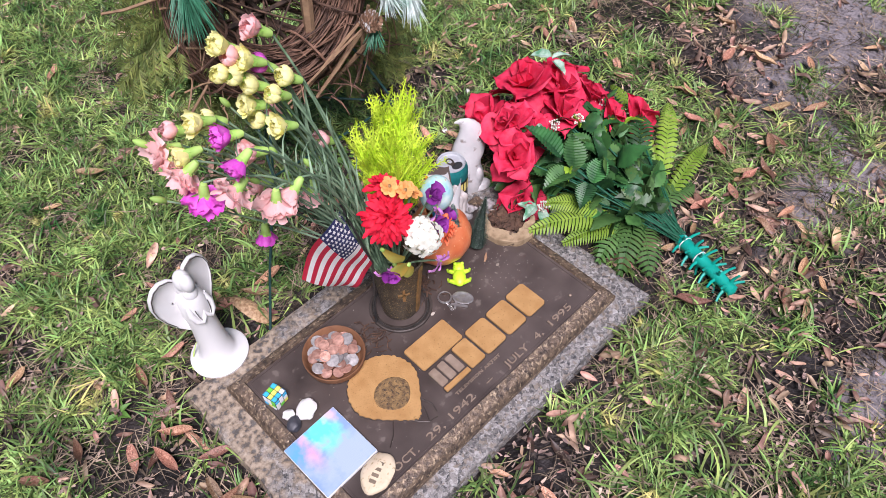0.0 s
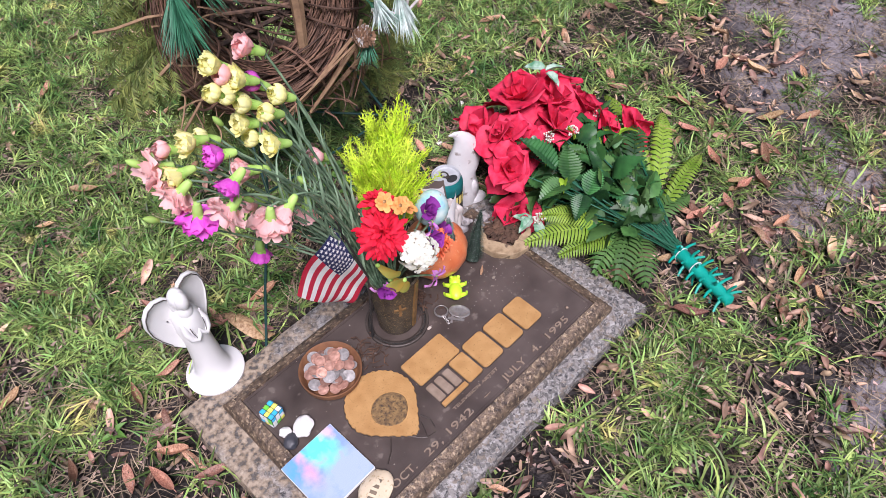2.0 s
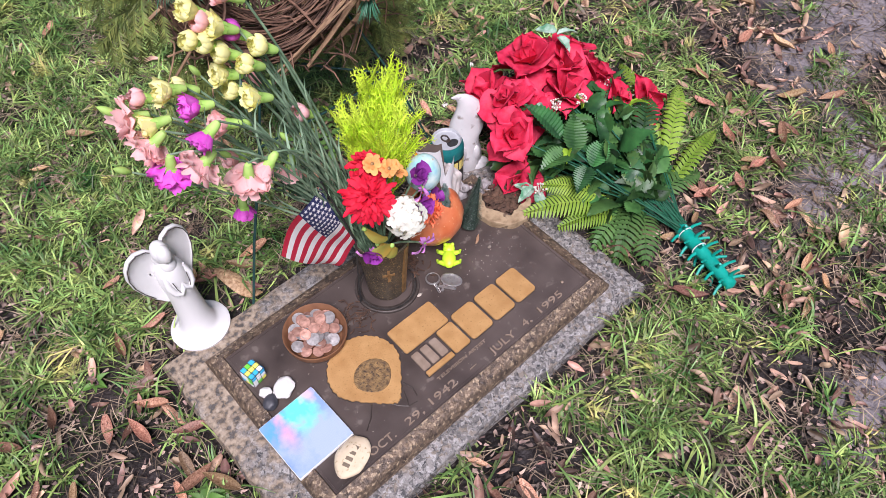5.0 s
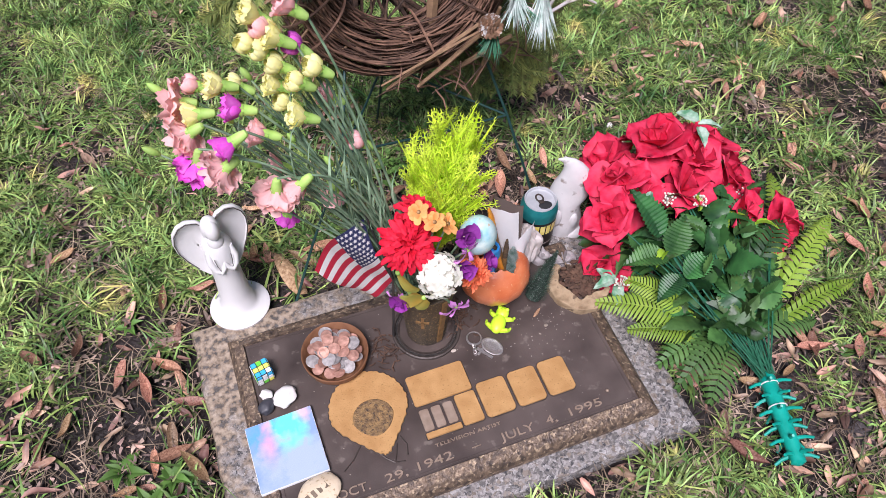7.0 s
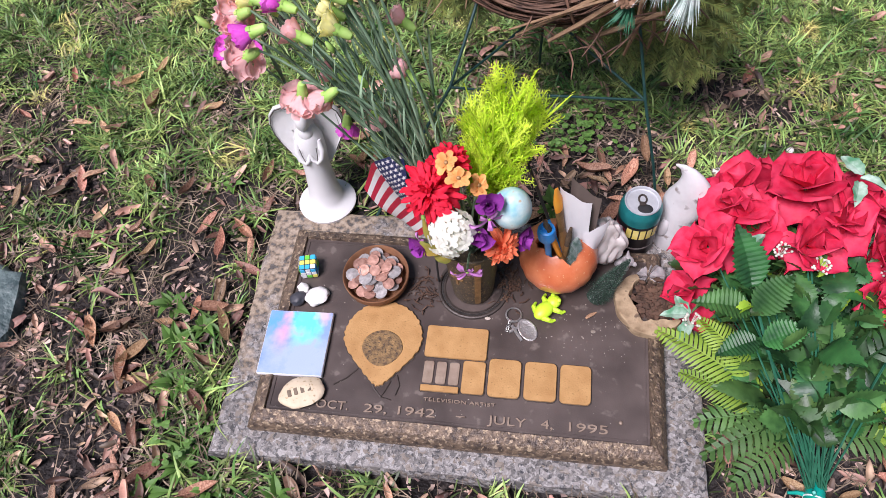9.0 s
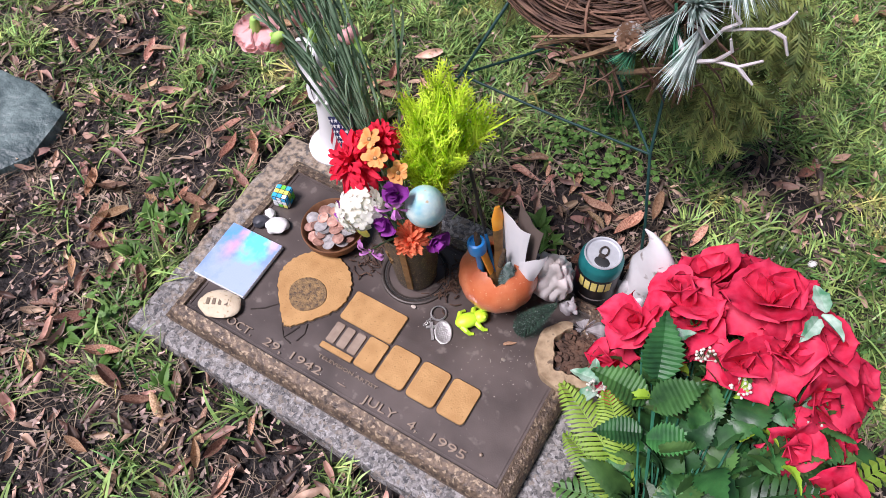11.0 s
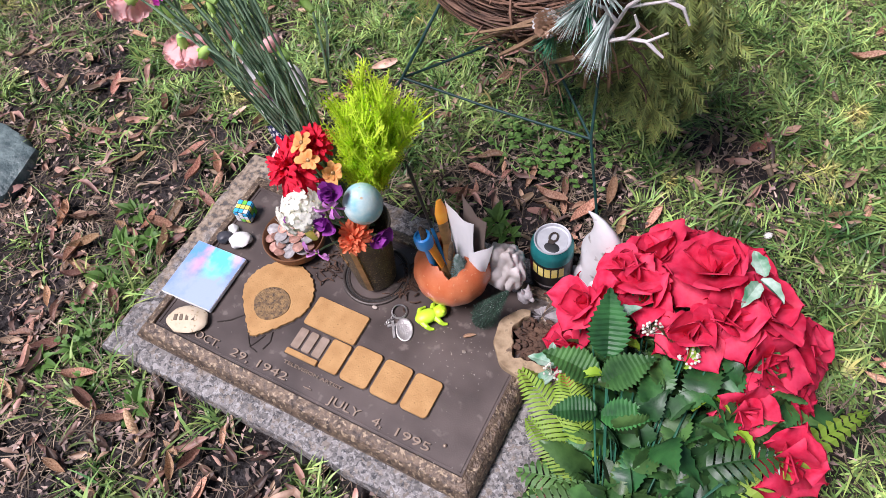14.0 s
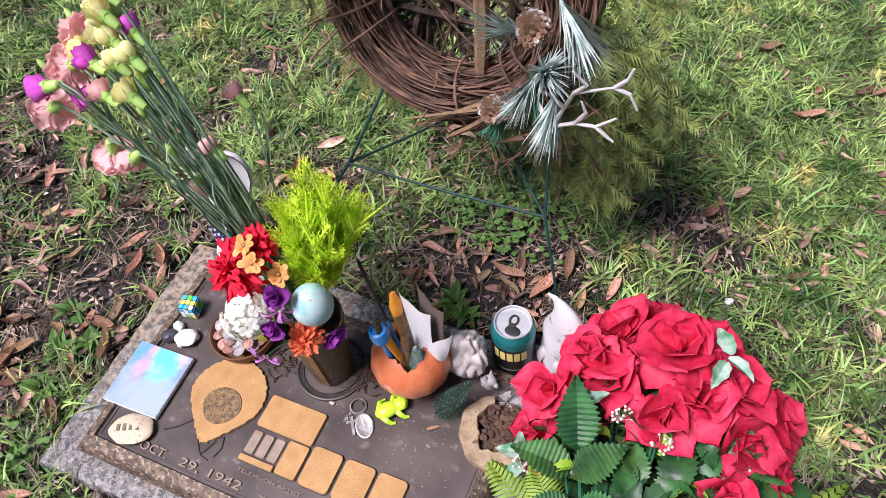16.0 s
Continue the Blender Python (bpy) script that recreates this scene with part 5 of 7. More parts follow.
def petal(length, width, cup=0.3, curl=0.3, ruffle=0.0, nu=5, nv=5, tip=0.5, freq=3.0, phase=0.0):
    """Rows of points for one petal: root at the origin, along x, hollow upwards, its end curled back."""
    rows = []
    for j in range(nv + 1):
        t = j / nv
        w = width * (math.sin(math.pi * (0.12 + (0.88 - 0.5 * (1 - tip) * 0.4) * t * 0.72)) if tip < 1 else (0.25 + 0.75 * t))
        row = []
        for i in range(nu + 1):
            s_ = 2 * i / nu - 1
            row.append((length * (t - curl * 0.22 * t ** 3) * (1 - 0.12 * s_ * s_ * t), 0.5 * w * s_, cup * w * s_ * s_ * 0.6 + length * curl * (t * 0.6 - t ** 3 * 0.75) + ruffle * t * t * math.sin(freq * math.pi * s_ + phase)))
        rows.append(row)
    return rows


PETALS = {}


def bloom(layers, seed=0, material=None):
    """Rings of petals: (count, length, width, rise in degrees, height, cup, curl, ruffle). Gives each petal's mesh and pose."""
    r_ = random.Random(seed)
    out = []
    for count, length, width, rise, h_, cup, curl, ruffle in layers:
        for k in range(count):
            key = (material.name, length, width, cup, curl, ruffle, k % 3)
            if key not in PETALS:
                PETALS[key] = Geo().grid(petal(length * (1, 0.9, 1.08)[k % 3], width, cup, curl, ruffle, 4, 4, 0.5 if ruffle == 0 else 1.0, 2.5, 2.1 * (k % 3))).mesh("petal", material, 60)
            a = 360 * (k + r_.uniform(-0.25, 0.25)) / count + 40 * h_ * 1000
            out.append((PETALS[key], pose(0, 0, h_, 0, 0, a) @ pose(0, 0, 0, r_.uniform(-25, 25), -rise + r_.uniform(-15, 15), r_.uniform(-9, 9)) @ Matrix.Scale(r_.uniform(0.8, 1.12), 4)))
    return out


def set_bloom(parent, petals, at):
    """The head of a flower: a small seat with its petals under it."""
    ob = part("bloom", SEAT, None, parent, at=at)
    for me_, m_ in petals:
        part("petal", me_, None, ob, at=m_)
    return ob


def petal_mat(name, c, c2=None, through_=0.3, rough=0.6):
    return mat(name, c, c2 or tuple(min(1, q * 1.15 + 0.01) for q in c), 60, rough, 0.15, 400, vary="object", swing=0.14, through_=through_, spec=0.3, dist=0.0006)


M_PINK = petal_mat("pink_petals", (0.93, 0.53, 0.52), (0.94, 0.64, 0.63), 0.4)
M_MAGENTA = petal_mat("magenta_petals", (0.68, 0.055, 0.54), (0.82, 0.19, 0.70), 0.2)
M_YELLOW = petal_mat("yellow_petals", (0.94, 0.89, 0.35), (0.95, 0.93, 0.52), 0.36)
M_RED = petal_mat("red_petals", (0.66, 0.008, 0.038), (0.78, 0.022, 0.06), 0.26)
M_WHITEP = petal_mat("white_petals", (0.88, 0.87, 0.76), (0.92, 0.91, 0.84), 0.4)
M_ORANGE = petal_mat("orange_petals", (0.86, 0.16, 0.065), (0.90, 0.25, 0.12), 0.25)
M_PEACH = petal_mat("peach_petals", (0.78, 0.32, 0.09), (0.84, 0.45, 0.17), 0.2)
M_PURPLE = petal_mat("purple_petals", (0.22, 0.02, 0.26), (0.34, 0.06, 0.38), 0.25)
M_ORCHID = petal_mat("orchid_petals", (0.60, 0.16, 0.58), (0.72, 0.34, 0.70), 0.25)
M_STEM = mat("stem_green", (0.055, 0.115, 0.06), (0.28, 0.40, 0.26), 40, 0.5, 0.1, vary="object", swing=0.35)
M_CALYX = mat("calyx_green", (0.32, 0.56, 0.10), (0.48, 0.68, 0.20), 50, 0.5, 0.1, vary="object", swing=0.2, through_=0.15)

SEAT = Geo().ball((0, 0, 0.001), (0.004, 0.004, 0.003), 8, 6).mesh("bloom", M_CALYX)


def frilled(profile, span, ruffle, seed, material, teeth=9):
    """A broad carnation petal: claw at the base, wrapped round the axis by span degrees, its rim frilled and toothed."""
    rows = []
    nv, nu = 7, 10
    for j in range(nv + 1):
        t = j / nv
        k = t * (len(profile) - 1)
        i0 = min(int(k), len(profile) - 2)
        f = k - i0
        r_ = profile[i0][0] * (1 - f) + profile[i0 + 1][0] * f
        z_ = profile[i0][1] * (1 - f) + profile[i0 + 1][1] * f
        row = []
        for i in range(nu + 1):
            q = 2 * i / nu - 1
            a = radians(span * 0.5 * q * (0.30 + 0.70 * min(1, 1.5 * t)))
            wave = ruffle * t * t * (math.sin(4.2 * q + seed) + 0.6 * math.sin(9.5 * q + 2.3 * seed))
            edge = 1 - 0.16 * q ** 4 * t - (0.05 * (i % 2) if j == nv else 0)
            row.append(((r_ * edge + 0.6 * wave) * math.cos(a), (r_ * edge + 0.6 * wave) * math.sin(a), z_ * (1 - 0.13 * q ** 4 * t) + wave - (0.0012 * (i % 2) if j == nv else 0)))
        rows.append(row)
    return Geo().grid(rows).mesh("petal", material, 75)


CUP = [(0.0040, -0.001), (0.0105, 0.005), (0.0132, 0.012), (0.0130, 0.018), (0.0092, 0.0225)]
HALF = [(0.0040, -0.001), (0.0100, 0.006), (0.0135, 0.013), (0.0160, 0.019), (0.0185, 0.0225)]
OPEN = [(0.0040, -0.001), (0.0100, 0.005), (0.0155, 0.009), (0.0205, 0.0105), (0.0250, 0.0085)]


def carnation_head(form, material, seed):
    """Petal meshes and poses of one head: tight cup, half open, or a flat frilled fan."""
    r_ = random.Random(seed)
    rings = {"cup": ((CUP, 5, 96, 0.0006, 1.0), (CUP, 4, 104, 0.0009, 0.93), (CUP, 3, 125, 0.0010, 0.84)),
             "half": ((HALF, 5, 88, 0.0014, 1.0), (HALF, 5, 84, 0.0018, 0.86), (CUP, 5, 95, 0.0020, 1.02), (CUP, 4, 105, 0.0018, 0.90)),
             "open": ((OPEN, 6, 76, 0.0021, 1.0), (OPEN, 5, 78, 0.0024, 0.90), (HALF, 5, 84, 0.0026, 0.92), (CUP, 4, 95, 0.0022, 0.74))}[form]
    out = []
    for n_ring, (profile, count, span, ruffle, size) in enumerate(rings):
        kinds_ = [frilled(profile, span, ruffle, seed + 1.7 * k, material) for k in range(2)]
        for k in range(count):
            out.append((kinds_[k % 2], pose(0, 0, 0.0008 * n_ring, 0, 0, 360 * (k + r_.uniform(-0.15, 0.15)) / count + 37 * n_ring) @ pose(0, 0, 0, r_.uniform(-7, 7), r_.uniform(-9, 9), 0) @ Matrix.Scale(size * r_.uniform(0.92, 1.08), 4)))
    return out


carn = {}
for n_, m_ in (("pink", M_PINK), ("magenta", M_MAGENTA), ("yellow", M_YELLOW)):
    for form, seeds in (("cup", (1, 4)), ("half", (2, 5)), ("open", (3, 6))):
        carn[n_, form] = [carnation_head(form, m_, q) for q in seeds]
calyx = Geo().lathe([(0.0016, -0.016), (0.0040, -0.0145), (0.0054, -0.010), (0.0060, -0.005), (0.0062, 0.000), (0.0072, 0.0045), (0.0056, 0.004), (0.003, 0.002)], 12).mesh("calyx", M_CALYX)
sepal_tip = Geo().grid([[(0.0064, w * 0.0030, 0.0), (0.0064 + 0.0006, 0, 0.0004), (0.0064, -w * 0.0030, 0.0)] for w in (1.0,)] + [[(0.0078, 0.0024, 0.005), (0.0084, 0, 0.005), (0.0078, -0.0024, 0.005)], [(0.0092, 0.0004, 0.0105), (0.0093, 0, 0.0105), (0.0092, -0.0004, 0.0105)]]).mesh("sepal", M_CALYX)
green_bud = Geo().lathe([(0.0014, -0.008), (0.005, -0.004), (0.0068, 0.006), (0.0064, 0.014), (0.0042, 0.021), (0.0010, 0.026)], 12).mesh("bud", M_CALYX)
blade = Geo().grid([[(0.0, -0.0016, 0), (0, 0, -0.001), (0, 0.0016, 0)], [(0.020, -0.0021, 0.004), (0.020, 0, 0.003), (0.020, 0.0021, 0.004)], [(0.042, -0.0017, 0.010), (0.042, 0, 0.009), (0.042, 0.0017, 0.010)], [(0.060, -0.0010, 0.020), (0.060, 0, 0.0195), (0.060, 0.0010, 0.020)], [(0.070, -0.0002, 0.034), (0.070, 0, 0.034), (0.070, 0.0002, 0.034)]]).mesh("leaf", M_STEM)
MOUTH = Vector((VASE[0] - 0.012, VASE[1] + 0.008, TOP + 0.130))



def carnation(colour, form, head, droop=0.0):
    """One stem from the vase to a head that faces outwards along it, or hangs by droop from 0 to 1."""
    head = Vector(head)
    root = MOUTH + Vector((fr.uniform(-0.020, 0.014), fr.uniform(-0.012, 0.020), fr.uniform(-0.03, -0.01)))
    out = (head - MOUTH).normalized()
    face = (out * (1 - droop) + Vector((-0.10, -0.05, -1)) * droop * 1.3 + Vector((fr.uniform(-0.12, 0.12), fr.uniform(-0.12, 0.12), fr.uniform(-0.1, 0.1))) + Vector((-0.70, 0.05, -0.2)) * (1 - droop)).normalized()
    head = head - face * (0.012 if form != "open" else 0.006)
    neck = head - face * 0.016
    ob = thing("carnation", f"{'pale ' if colour != 'magenta' else 'bright '}{colour} carnation on a long green stem in the vase", "flower", Matrix.Translation(root), "carnations in the vase")
    mid = root.lerp(neck, 0.66) + Vector((0, 0, 0.02 + 0.075 * droop)) - face * 0.030
    pts = [p - root for p in bend(root, mid, neck, 10)]
    part("stem", Geo().tube(pts, [0.0020 - 0.0006 * k / 10 for k in range(11)], 6), M_STEM, ob)
    cal = part("calyx", calyx, None, ob, at=aim(head - root, face))
    for k in range(5):
        part("sepal", sepal_tip, None, cal, at=pose(0, 0, 0, 0, 0, 72 * k))
    set_bloom(ob, fr.choice(carn[colour, form]), aim(head - root, face, fr.uniform(0, 360)) @ Matrix.Scale({"cup": 0.86, "half": 0.84, "open": 1.12}[form] * fr.uniform(0.94, 1.06), 4))
    for t in (1, 2, 3, 5, 7):
        if fr.random() < 0.75:
            d = (pts[t + 1] - pts[t]).normalized()
            side = d.cross(Vector((fr.uniform(-1, 1), fr.uniform(-1, 1), fr.uniform(-1, 1)))).normalized()
            part("leaf", blade, None, ob, at=Matrix.Translation(pts[t]) @ (d + side * 0.42).normalized().to_track_quat("X", "Z").to_matrix().to_4x4() @ Matrix.Scale(fr.uniform(0.7, 1.15), 4))
    return ob


# heads by what the bouquet shows: openness, place, droop
for form, head, droop in (
        ("half", (-0.155, 0.172, 0.668), 0.0), ("half", (-0.140, 0.150, 0.652), 0.05), ("cup", (-0.168, 0.165, 0.640), 0.1),
        ("cup", (-0.156, 0.156, 0.636), 0.1), ("cup", (-0.145, 0.147, 0.622), 0.0), ("cup", (-0.108, 0.130, 0.622), 0.0),
        ("cup", (-0.130, 0.126, 0.612), 0.0), ("half", (-0.148, 0.155, 0.590), 0.1), ("cup", (-0.145, 0.152, 0.566), 0.1),
        ("half", (-0.133, 0.124, 0.566), 0.1), ("half", (-0.207, 0.182, 0.582), 0.1), ("cup", (-0.189, 0.190, 0.570), 0.0), ("half", (-0.240, 0.172, 0.557), 0.25)):
    carnation("yellow", form, head, droop)
for form, head, droop in (
        ("half", (-0.122, 0.152, 0.684), 0.0), ("cup", (-0.150, 0.166, 0.655), 0.0), ("open", (-0.249, 0.192, 0.560), 0.25), ("cup", (-0.233, 0.202, 0.574), 0.1),
        ("open", (-0.248, 0.156, 0.545), 0.5), ("open", (-0.222, 0.093, 0.545), 0.55), ("half", (-0.178, 0.127, 0.552), 0.15),
        ("half", (-0.165, 0.165, 0.455), 0.2), ("open", (-0.174, 0.098, 0.484), 0.95), ("half", (-0.152, 0.100, 0.478), 0.6),
        ("half", (-0.106, 0.131, 0.414), 0.9), ("half", (-0.083, 0.220, 0.496), 0.0), ("cup", (-0.070, 0.140, 0.490), 0.0)):
    carnation("pink", form, head, droop)
for form, head, droop in (
        ("cup", (-0.121, 0.158, 0.632), 0.0), ("half", (-0.196, 0.145, 0.577), 0.2), ("open", (-0.246, 0.128, 0.526), 0.9), ("half", (-0.214, 0.091, 0.578), 0.45), ("half", (-0.165, 0.181, 0.332), 1.0)):
    carnation("magenta", form, head, droop)

# leafy stems of the bunch that carry a closed bud or nothing
BUDS = [(-0.105, 0.120, 0.483), (-0.285, 0.150, 0.535), (-0.262, 0.200, 0.572), (-0.200, 0.150, 0.555), (-0.185, 0.110, 0.520), (-0.140, 0.135, 0.520), (-0.110, 0.140, 0.585), (-0.170, 0.160, 0.600)]
for k in range(15):
    root = MOUTH + Vector((fr.uniform(-0.022, 0.016), fr.uniform(-0.012, 0.022), -0.02))
    tip = Vector(BUDS[k]) if k < len(BUDS) else Vector((-0.10, 0.138, 0.44)) + Vector((fr.uniform(-0.06, 0.05), fr.uniform(-0.04, 0.05), fr.uniform(-0.10, 0.09)))
    ob = thing("carnation_spray", "leafy green carnation stem with a closed green bud" if k < len(BUDS) else "leafy green carnation stem without a bloom in the vase", "foliage", Matrix.Translation(root), "bare sprays in the vase")
    pts = [p - root for p in bend(root, root.lerp(tip, 0.5) + Vector((0.012, 0.0, 0.035)), tip, 8)]
    part("stem", Geo().tube(pts, [0.0019 - 0.0008 * i / 8 for i in range(9)], 6), M_STEM, ob)
    for t in (1, 2, 4, 5, 6):
        d = (pts[t + 1] - pts[t]).normalized()
        side = d.cross(Vector((fr.uniform(-1, 1), fr.uniform(-1, 1), fr.uniform(-1, 1)))).normalized()
        part("leaf", blade, None, ob, at=Matrix.Translation(pts[t]) @ (d + side * 0.35).normalized().to_track_quat("X", "Z").to_matrix().to_4x4() @ Matrix.Scale(fr.uniform(0.7, 1.2), 4))
    if k < len(BUDS):
        part("bud", green_bud, None, ob, at=aim(pts[-1], pts[-1] - pts[-2]) @ Matrix.Scale(fr.uniform(0.5, 0.7), 4))

# lemon cypress sprig
M_CYPRESS = mat("lemon_cypress", (0.62, 0.82, 0.035), (0.82, 0.95, 0.12), 25, 0.55, 0.0, vary="island", swing=0.3, through_=0.42)


def sprays(g, root, tip, width, twigs, rs, leaflet=0.006, side_len=1.0, thick=0.0006, flat=None):
    """A feathery spray: side twigs set with scale leaves along an axis from root to tip."""
    root, tip = Vector(root), Vector(tip)
    axis = tip - root
    d = axis.normalized()
    a1 = d.cross(Vector((rs.uniform(-1, 1), rs.uniform(-1, 1), 0.2))).normalized() if flat is None else Vector(flat)
    g.tube([root, root.lerp(tip, 0.5), tip], [thick * 2, thick * 1.5, thick * 0.6], 4)
    for k in range(twigs):
        t = (k + 0.5) / twigs
        side = (1 if k % 2 else -1)
        p = root.lerp(tip, t)
        way = (d * 0.9 + a1 * side * 0.9 + Vector((rs.uniform(-0.25, 0.25), rs.uniform(-0.25, 0.25), rs.uniform(-0.1, 0.3)))).normalized()
        n_ = width * side_len * (0.35 + 0.65 * math.sin(math.pi * min(1, 0.15 + 0.85 * (1 - t)))) * rs.uniform(0.7, 1.1)
        q = p + way * n_
        nb = way.cross(d).normalized()
        ac = way.cross(nb).normalized()
        g.add([p - ac * thick, p + ac * thick, q], [(0, 1, 2)])
        m_ = max(3, int(n_ / (leaflet * 0.45)))
        for i in range(m_):
            u_ = (i + 0.5) / m_
            c = p.lerp(q, u_)
            e = c + (way * 0.75 + ac * (1 if i % 2 else -1) * 0.8 + nb * rs.uniform(-0.35, 0.35)) * leaflet * (1.1 - 0.5 * u_)
            g.add([c - way * thick, c + way * thick * 1.6, e], [(0, 1, 2)])


cyp = thing("cypress_sprig", "bright yellow-green cypress sprig in the vase", "foliage", Matrix.Translation((0.022, 0.122, 0.19)))
cs = random.Random(4)
for k in range(26):
    a, r_ = cs.uniform(0, 6.28), 0.006 + 0.042 * math.sqrt(k / 26)
    tip = Vector((0.018 + 0.010 * cs.uniform(-1, 1) + r_ * math.cos(a) * 1.15 + 0.012, 0.020 + r_ * math.sin(a), 0.290 - 2.5 * r_ + cs.uniform(-0.02, 0.02)))
    root = Vector((0.003 * math.cos(a), 0.003 * math.sin(a), 0.02))
    part("stem", Geo().tube(bend(root, (tip.x * 0.25, tip.y * 0.25, tip.z * 0.55), tip, 6), [0.0016, 0.0015, 0.0013, 0.0012, 0.001, 0.0008, 0.0005], 5), M_CALYX, cyp)
    g = Geo()
    pts = bend(root, (tip.x * 0.3, tip.y * 0.3, tip.z * 0.6), tip, 8)
    for i in range(2, 8):
        for j in range(4):
            d = (pts[i + 1] - pts[i]).normalized()
            out = Vector((cs.uniform(-1, 1), cs.uniform(-1, 1), cs.uniform(0.1, 1.0))).normalized()
            p = pts[i].lerp(pts[i + 1], cs.random())
            sprays(g, p, p + (d * 1.1 + out * 0.75).normalized() * cs.uniform(0.028, 0.056), 0.011, 11, cs, 0.0062, thick=0.0010)
    part("foliage", g, M_CYPRESS, cyp, smooth=False)


def vase_flower(name, label, place, face, mesh, centre=None, group="silk flowers in the vase", root=None, size=1.0):
    root = Vector(root) if root else MOUTH + Vector((0.015, -0.01, -0.02))
    place, face = Vector(place), Vector(face).normalized()
    ob = thing(name, label, "flower", Matrix.Translation(root), group)
    part("stem", Geo().tube([p - root for p in bend(root, root.lerp(place, 0.5) - face * 0.02, place, 6)], 0.0016, 6), M_STEM, ob)
    set_bloom(ob, mesh, aim(place - root, face, fr.uniform(0, 360)) @ Matrix.Scale(size, 4))
    if centre:
        part("centre", Geo().ball((0, 0, centre[0]), (centre[1], centre[1], centre[1] * 0.6), 12, 8), centre[2], ob, at=aim(place - root, face))
    return ob




def pompon(count, length, width, seed, material, low=-0.35):
    """A shaggy head: strap petals pointing outwards over a dome, shorter towards the top."""
    r_ = random.Random(seed)
    kinds = [Geo().grid(petal(length * f, width * w, 0.5, c, 0.0, 3, 5)).mesh("petal", material, 60) for f, w, c in ((1.0, 1.0, 0.45), (0.9, 0.85, 0.15), (0.95, 1.1, 0.7), (0.8, 0.9, -0.3))]
    out = []
    for k in range(count):
        z_ = 1 - (1 - low) * (k + 0.5) / count
        a, rise = 137.5 * k, math.degrees(math.asin(z_))
        out.append((r_.choice(kinds), pose(0, 0, 0.004 + 0.006 * z_, 0, 0, a) @ pose(0, 0, 0, r_.uniform(-40, 40), -rise + r_.uniform(-14, 14), r_.uniform(-14, 14)) @ Matrix.Scale((1.0 - 0.38 * max(0, z_)) * r_.uniform(0.8, 1.12), 4)))
    return out


mum = pompon(150, 0.046, 0.0085, 8, M_RED)
omum = pompon(110, 0.031, 0.0068, 9, M_ORANGE)
vase_flower("red_chrysanthemum", "large red silk chrysanthemum in the vase", (-0.030, 0.070, 0.356), (-0.15, -0.6, 0.8), mum, size=1.05)
vase_flower("red_chrysanthemum", "smaller red silk chrysanthemum behind the large one", (-0.012, 0.094, 0.376), (0.2, 0.0, 0.95), pompon(80, 0.036, 0.0085, 12, M_RED, 0.0))
vase_flower("orange_chrysanthemum", "coral-orange silk chrysanthemum on the vase rim", (0.055, 0.046, 0.278), (0.35, -0.75, 0.45), omum)
zin = bloom([(9, 0.019, 0.011, 6, 0, 0.15, 0.2, 0), (7, 0.015, 0.009, 20, 0.001, 0.15, 0.1, 0)], 14, M_PEACH)
for place, face in (((0.004, 0.064, 0.392), (0.1, -0.6, 0.8)), ((-0.012, 0.078, 0.402), (-0.1, -0.5, 0.85)), ((0.026, 0.074, 0.366), (0.5, -0.4, 0.6))):
    vase_flower("orange_zinnia", "small peach-orange silk zinnia among red petals", place, face, zin, (0.002, 0.003, M_BRASS), size=0.85)
purp = bloom([(5, 0.021, 0.020, 42, 0, 0.35, -0.1, 0.001), (5, 0.018, 0.017, 62, 0.001, 0.4, -0.1, 0.001), (4, 0.014, 0.012, 78, 0.002, 0.4, 0, 0)], 15, M_PURPLE)
for place, face in (((0.040, 0.050, 0.362), (0.1, -0.7, 0.7)), ((0.030, 0.034, 0.322), (0.1, -0.9, 0.3)), ((-0.046, 0.050, 0.262), (-0.5, -0.8, 0.0)), ((0.076, 0.062, 0.270), (0.9, -0.3, 0.1))):
    vase_flower("purple_flower", "dark purple silk flower with cupped petals", place, face, purp)
orch = bloom([(4, 0.036, 0.014, 4, 0, 0.2, 0.5, 0.003), (3, 0.026, 0.012, 25, 0.001, 0.2, 0.4, 0.003)], 17, M_ORCHID)
for place, face in (((0.016, 0.008, 0.268), (0.2, -0.8, -0.1)), ((0.042, 0.040, 0.345), (0.3, -0.8, 0.2)), ((-0.044, 0.056, 0.248), (-0.4, -0.7, -0.3))):
    vase_flower("orchid_bloom", "lilac silk orchid with drooping petals", place, face, orch, size=0.75)

# white hydrangea head of many florets
hyd = [(Geo().ball((0, 0, 0.002), (0.013, 0.013, 0.012), 18, 12, rough=0.2).mesh("petal", M_WHITEP), Matrix())]
hr = random.Random(2)
g = Geo()
for k in range(4):
    g.grid(petal(0.0112, 0.0088, 0.15, 0.2, 0, 3, 3), 0, pose(0, 0, 0, 0, -10, 90 * k))
floret = g.mesh("petal", M_WHITEP, 60)
for k in range(78):
    z_ = 1 - 1.45 * (k + 0.5) / 78
    a = k * 2.399
    d = Vector((math.sqrt(max(0, 1 - z_ * z_)) * math.cos(a), math.sqrt(max(0, 1 - z_ * z_)) * math.sin(a), z_))
    hyd.append((floret, aim(d * 0.029 * hr.uniform(0.62, 1.22), d + Vector((hr.uniform(-0.3, 0.3), hr.uniform(-0.3, 0.3), hr.uniform(-0.1, 0.4))), hr.uniform(0, 360))))
vase_flower("white_hydrangea", "white silk hydrangea head on the vase rim", (-0.003, 0.026, 0.328), (-0.1, -0.75, 0.55), hyd, size=0.86)
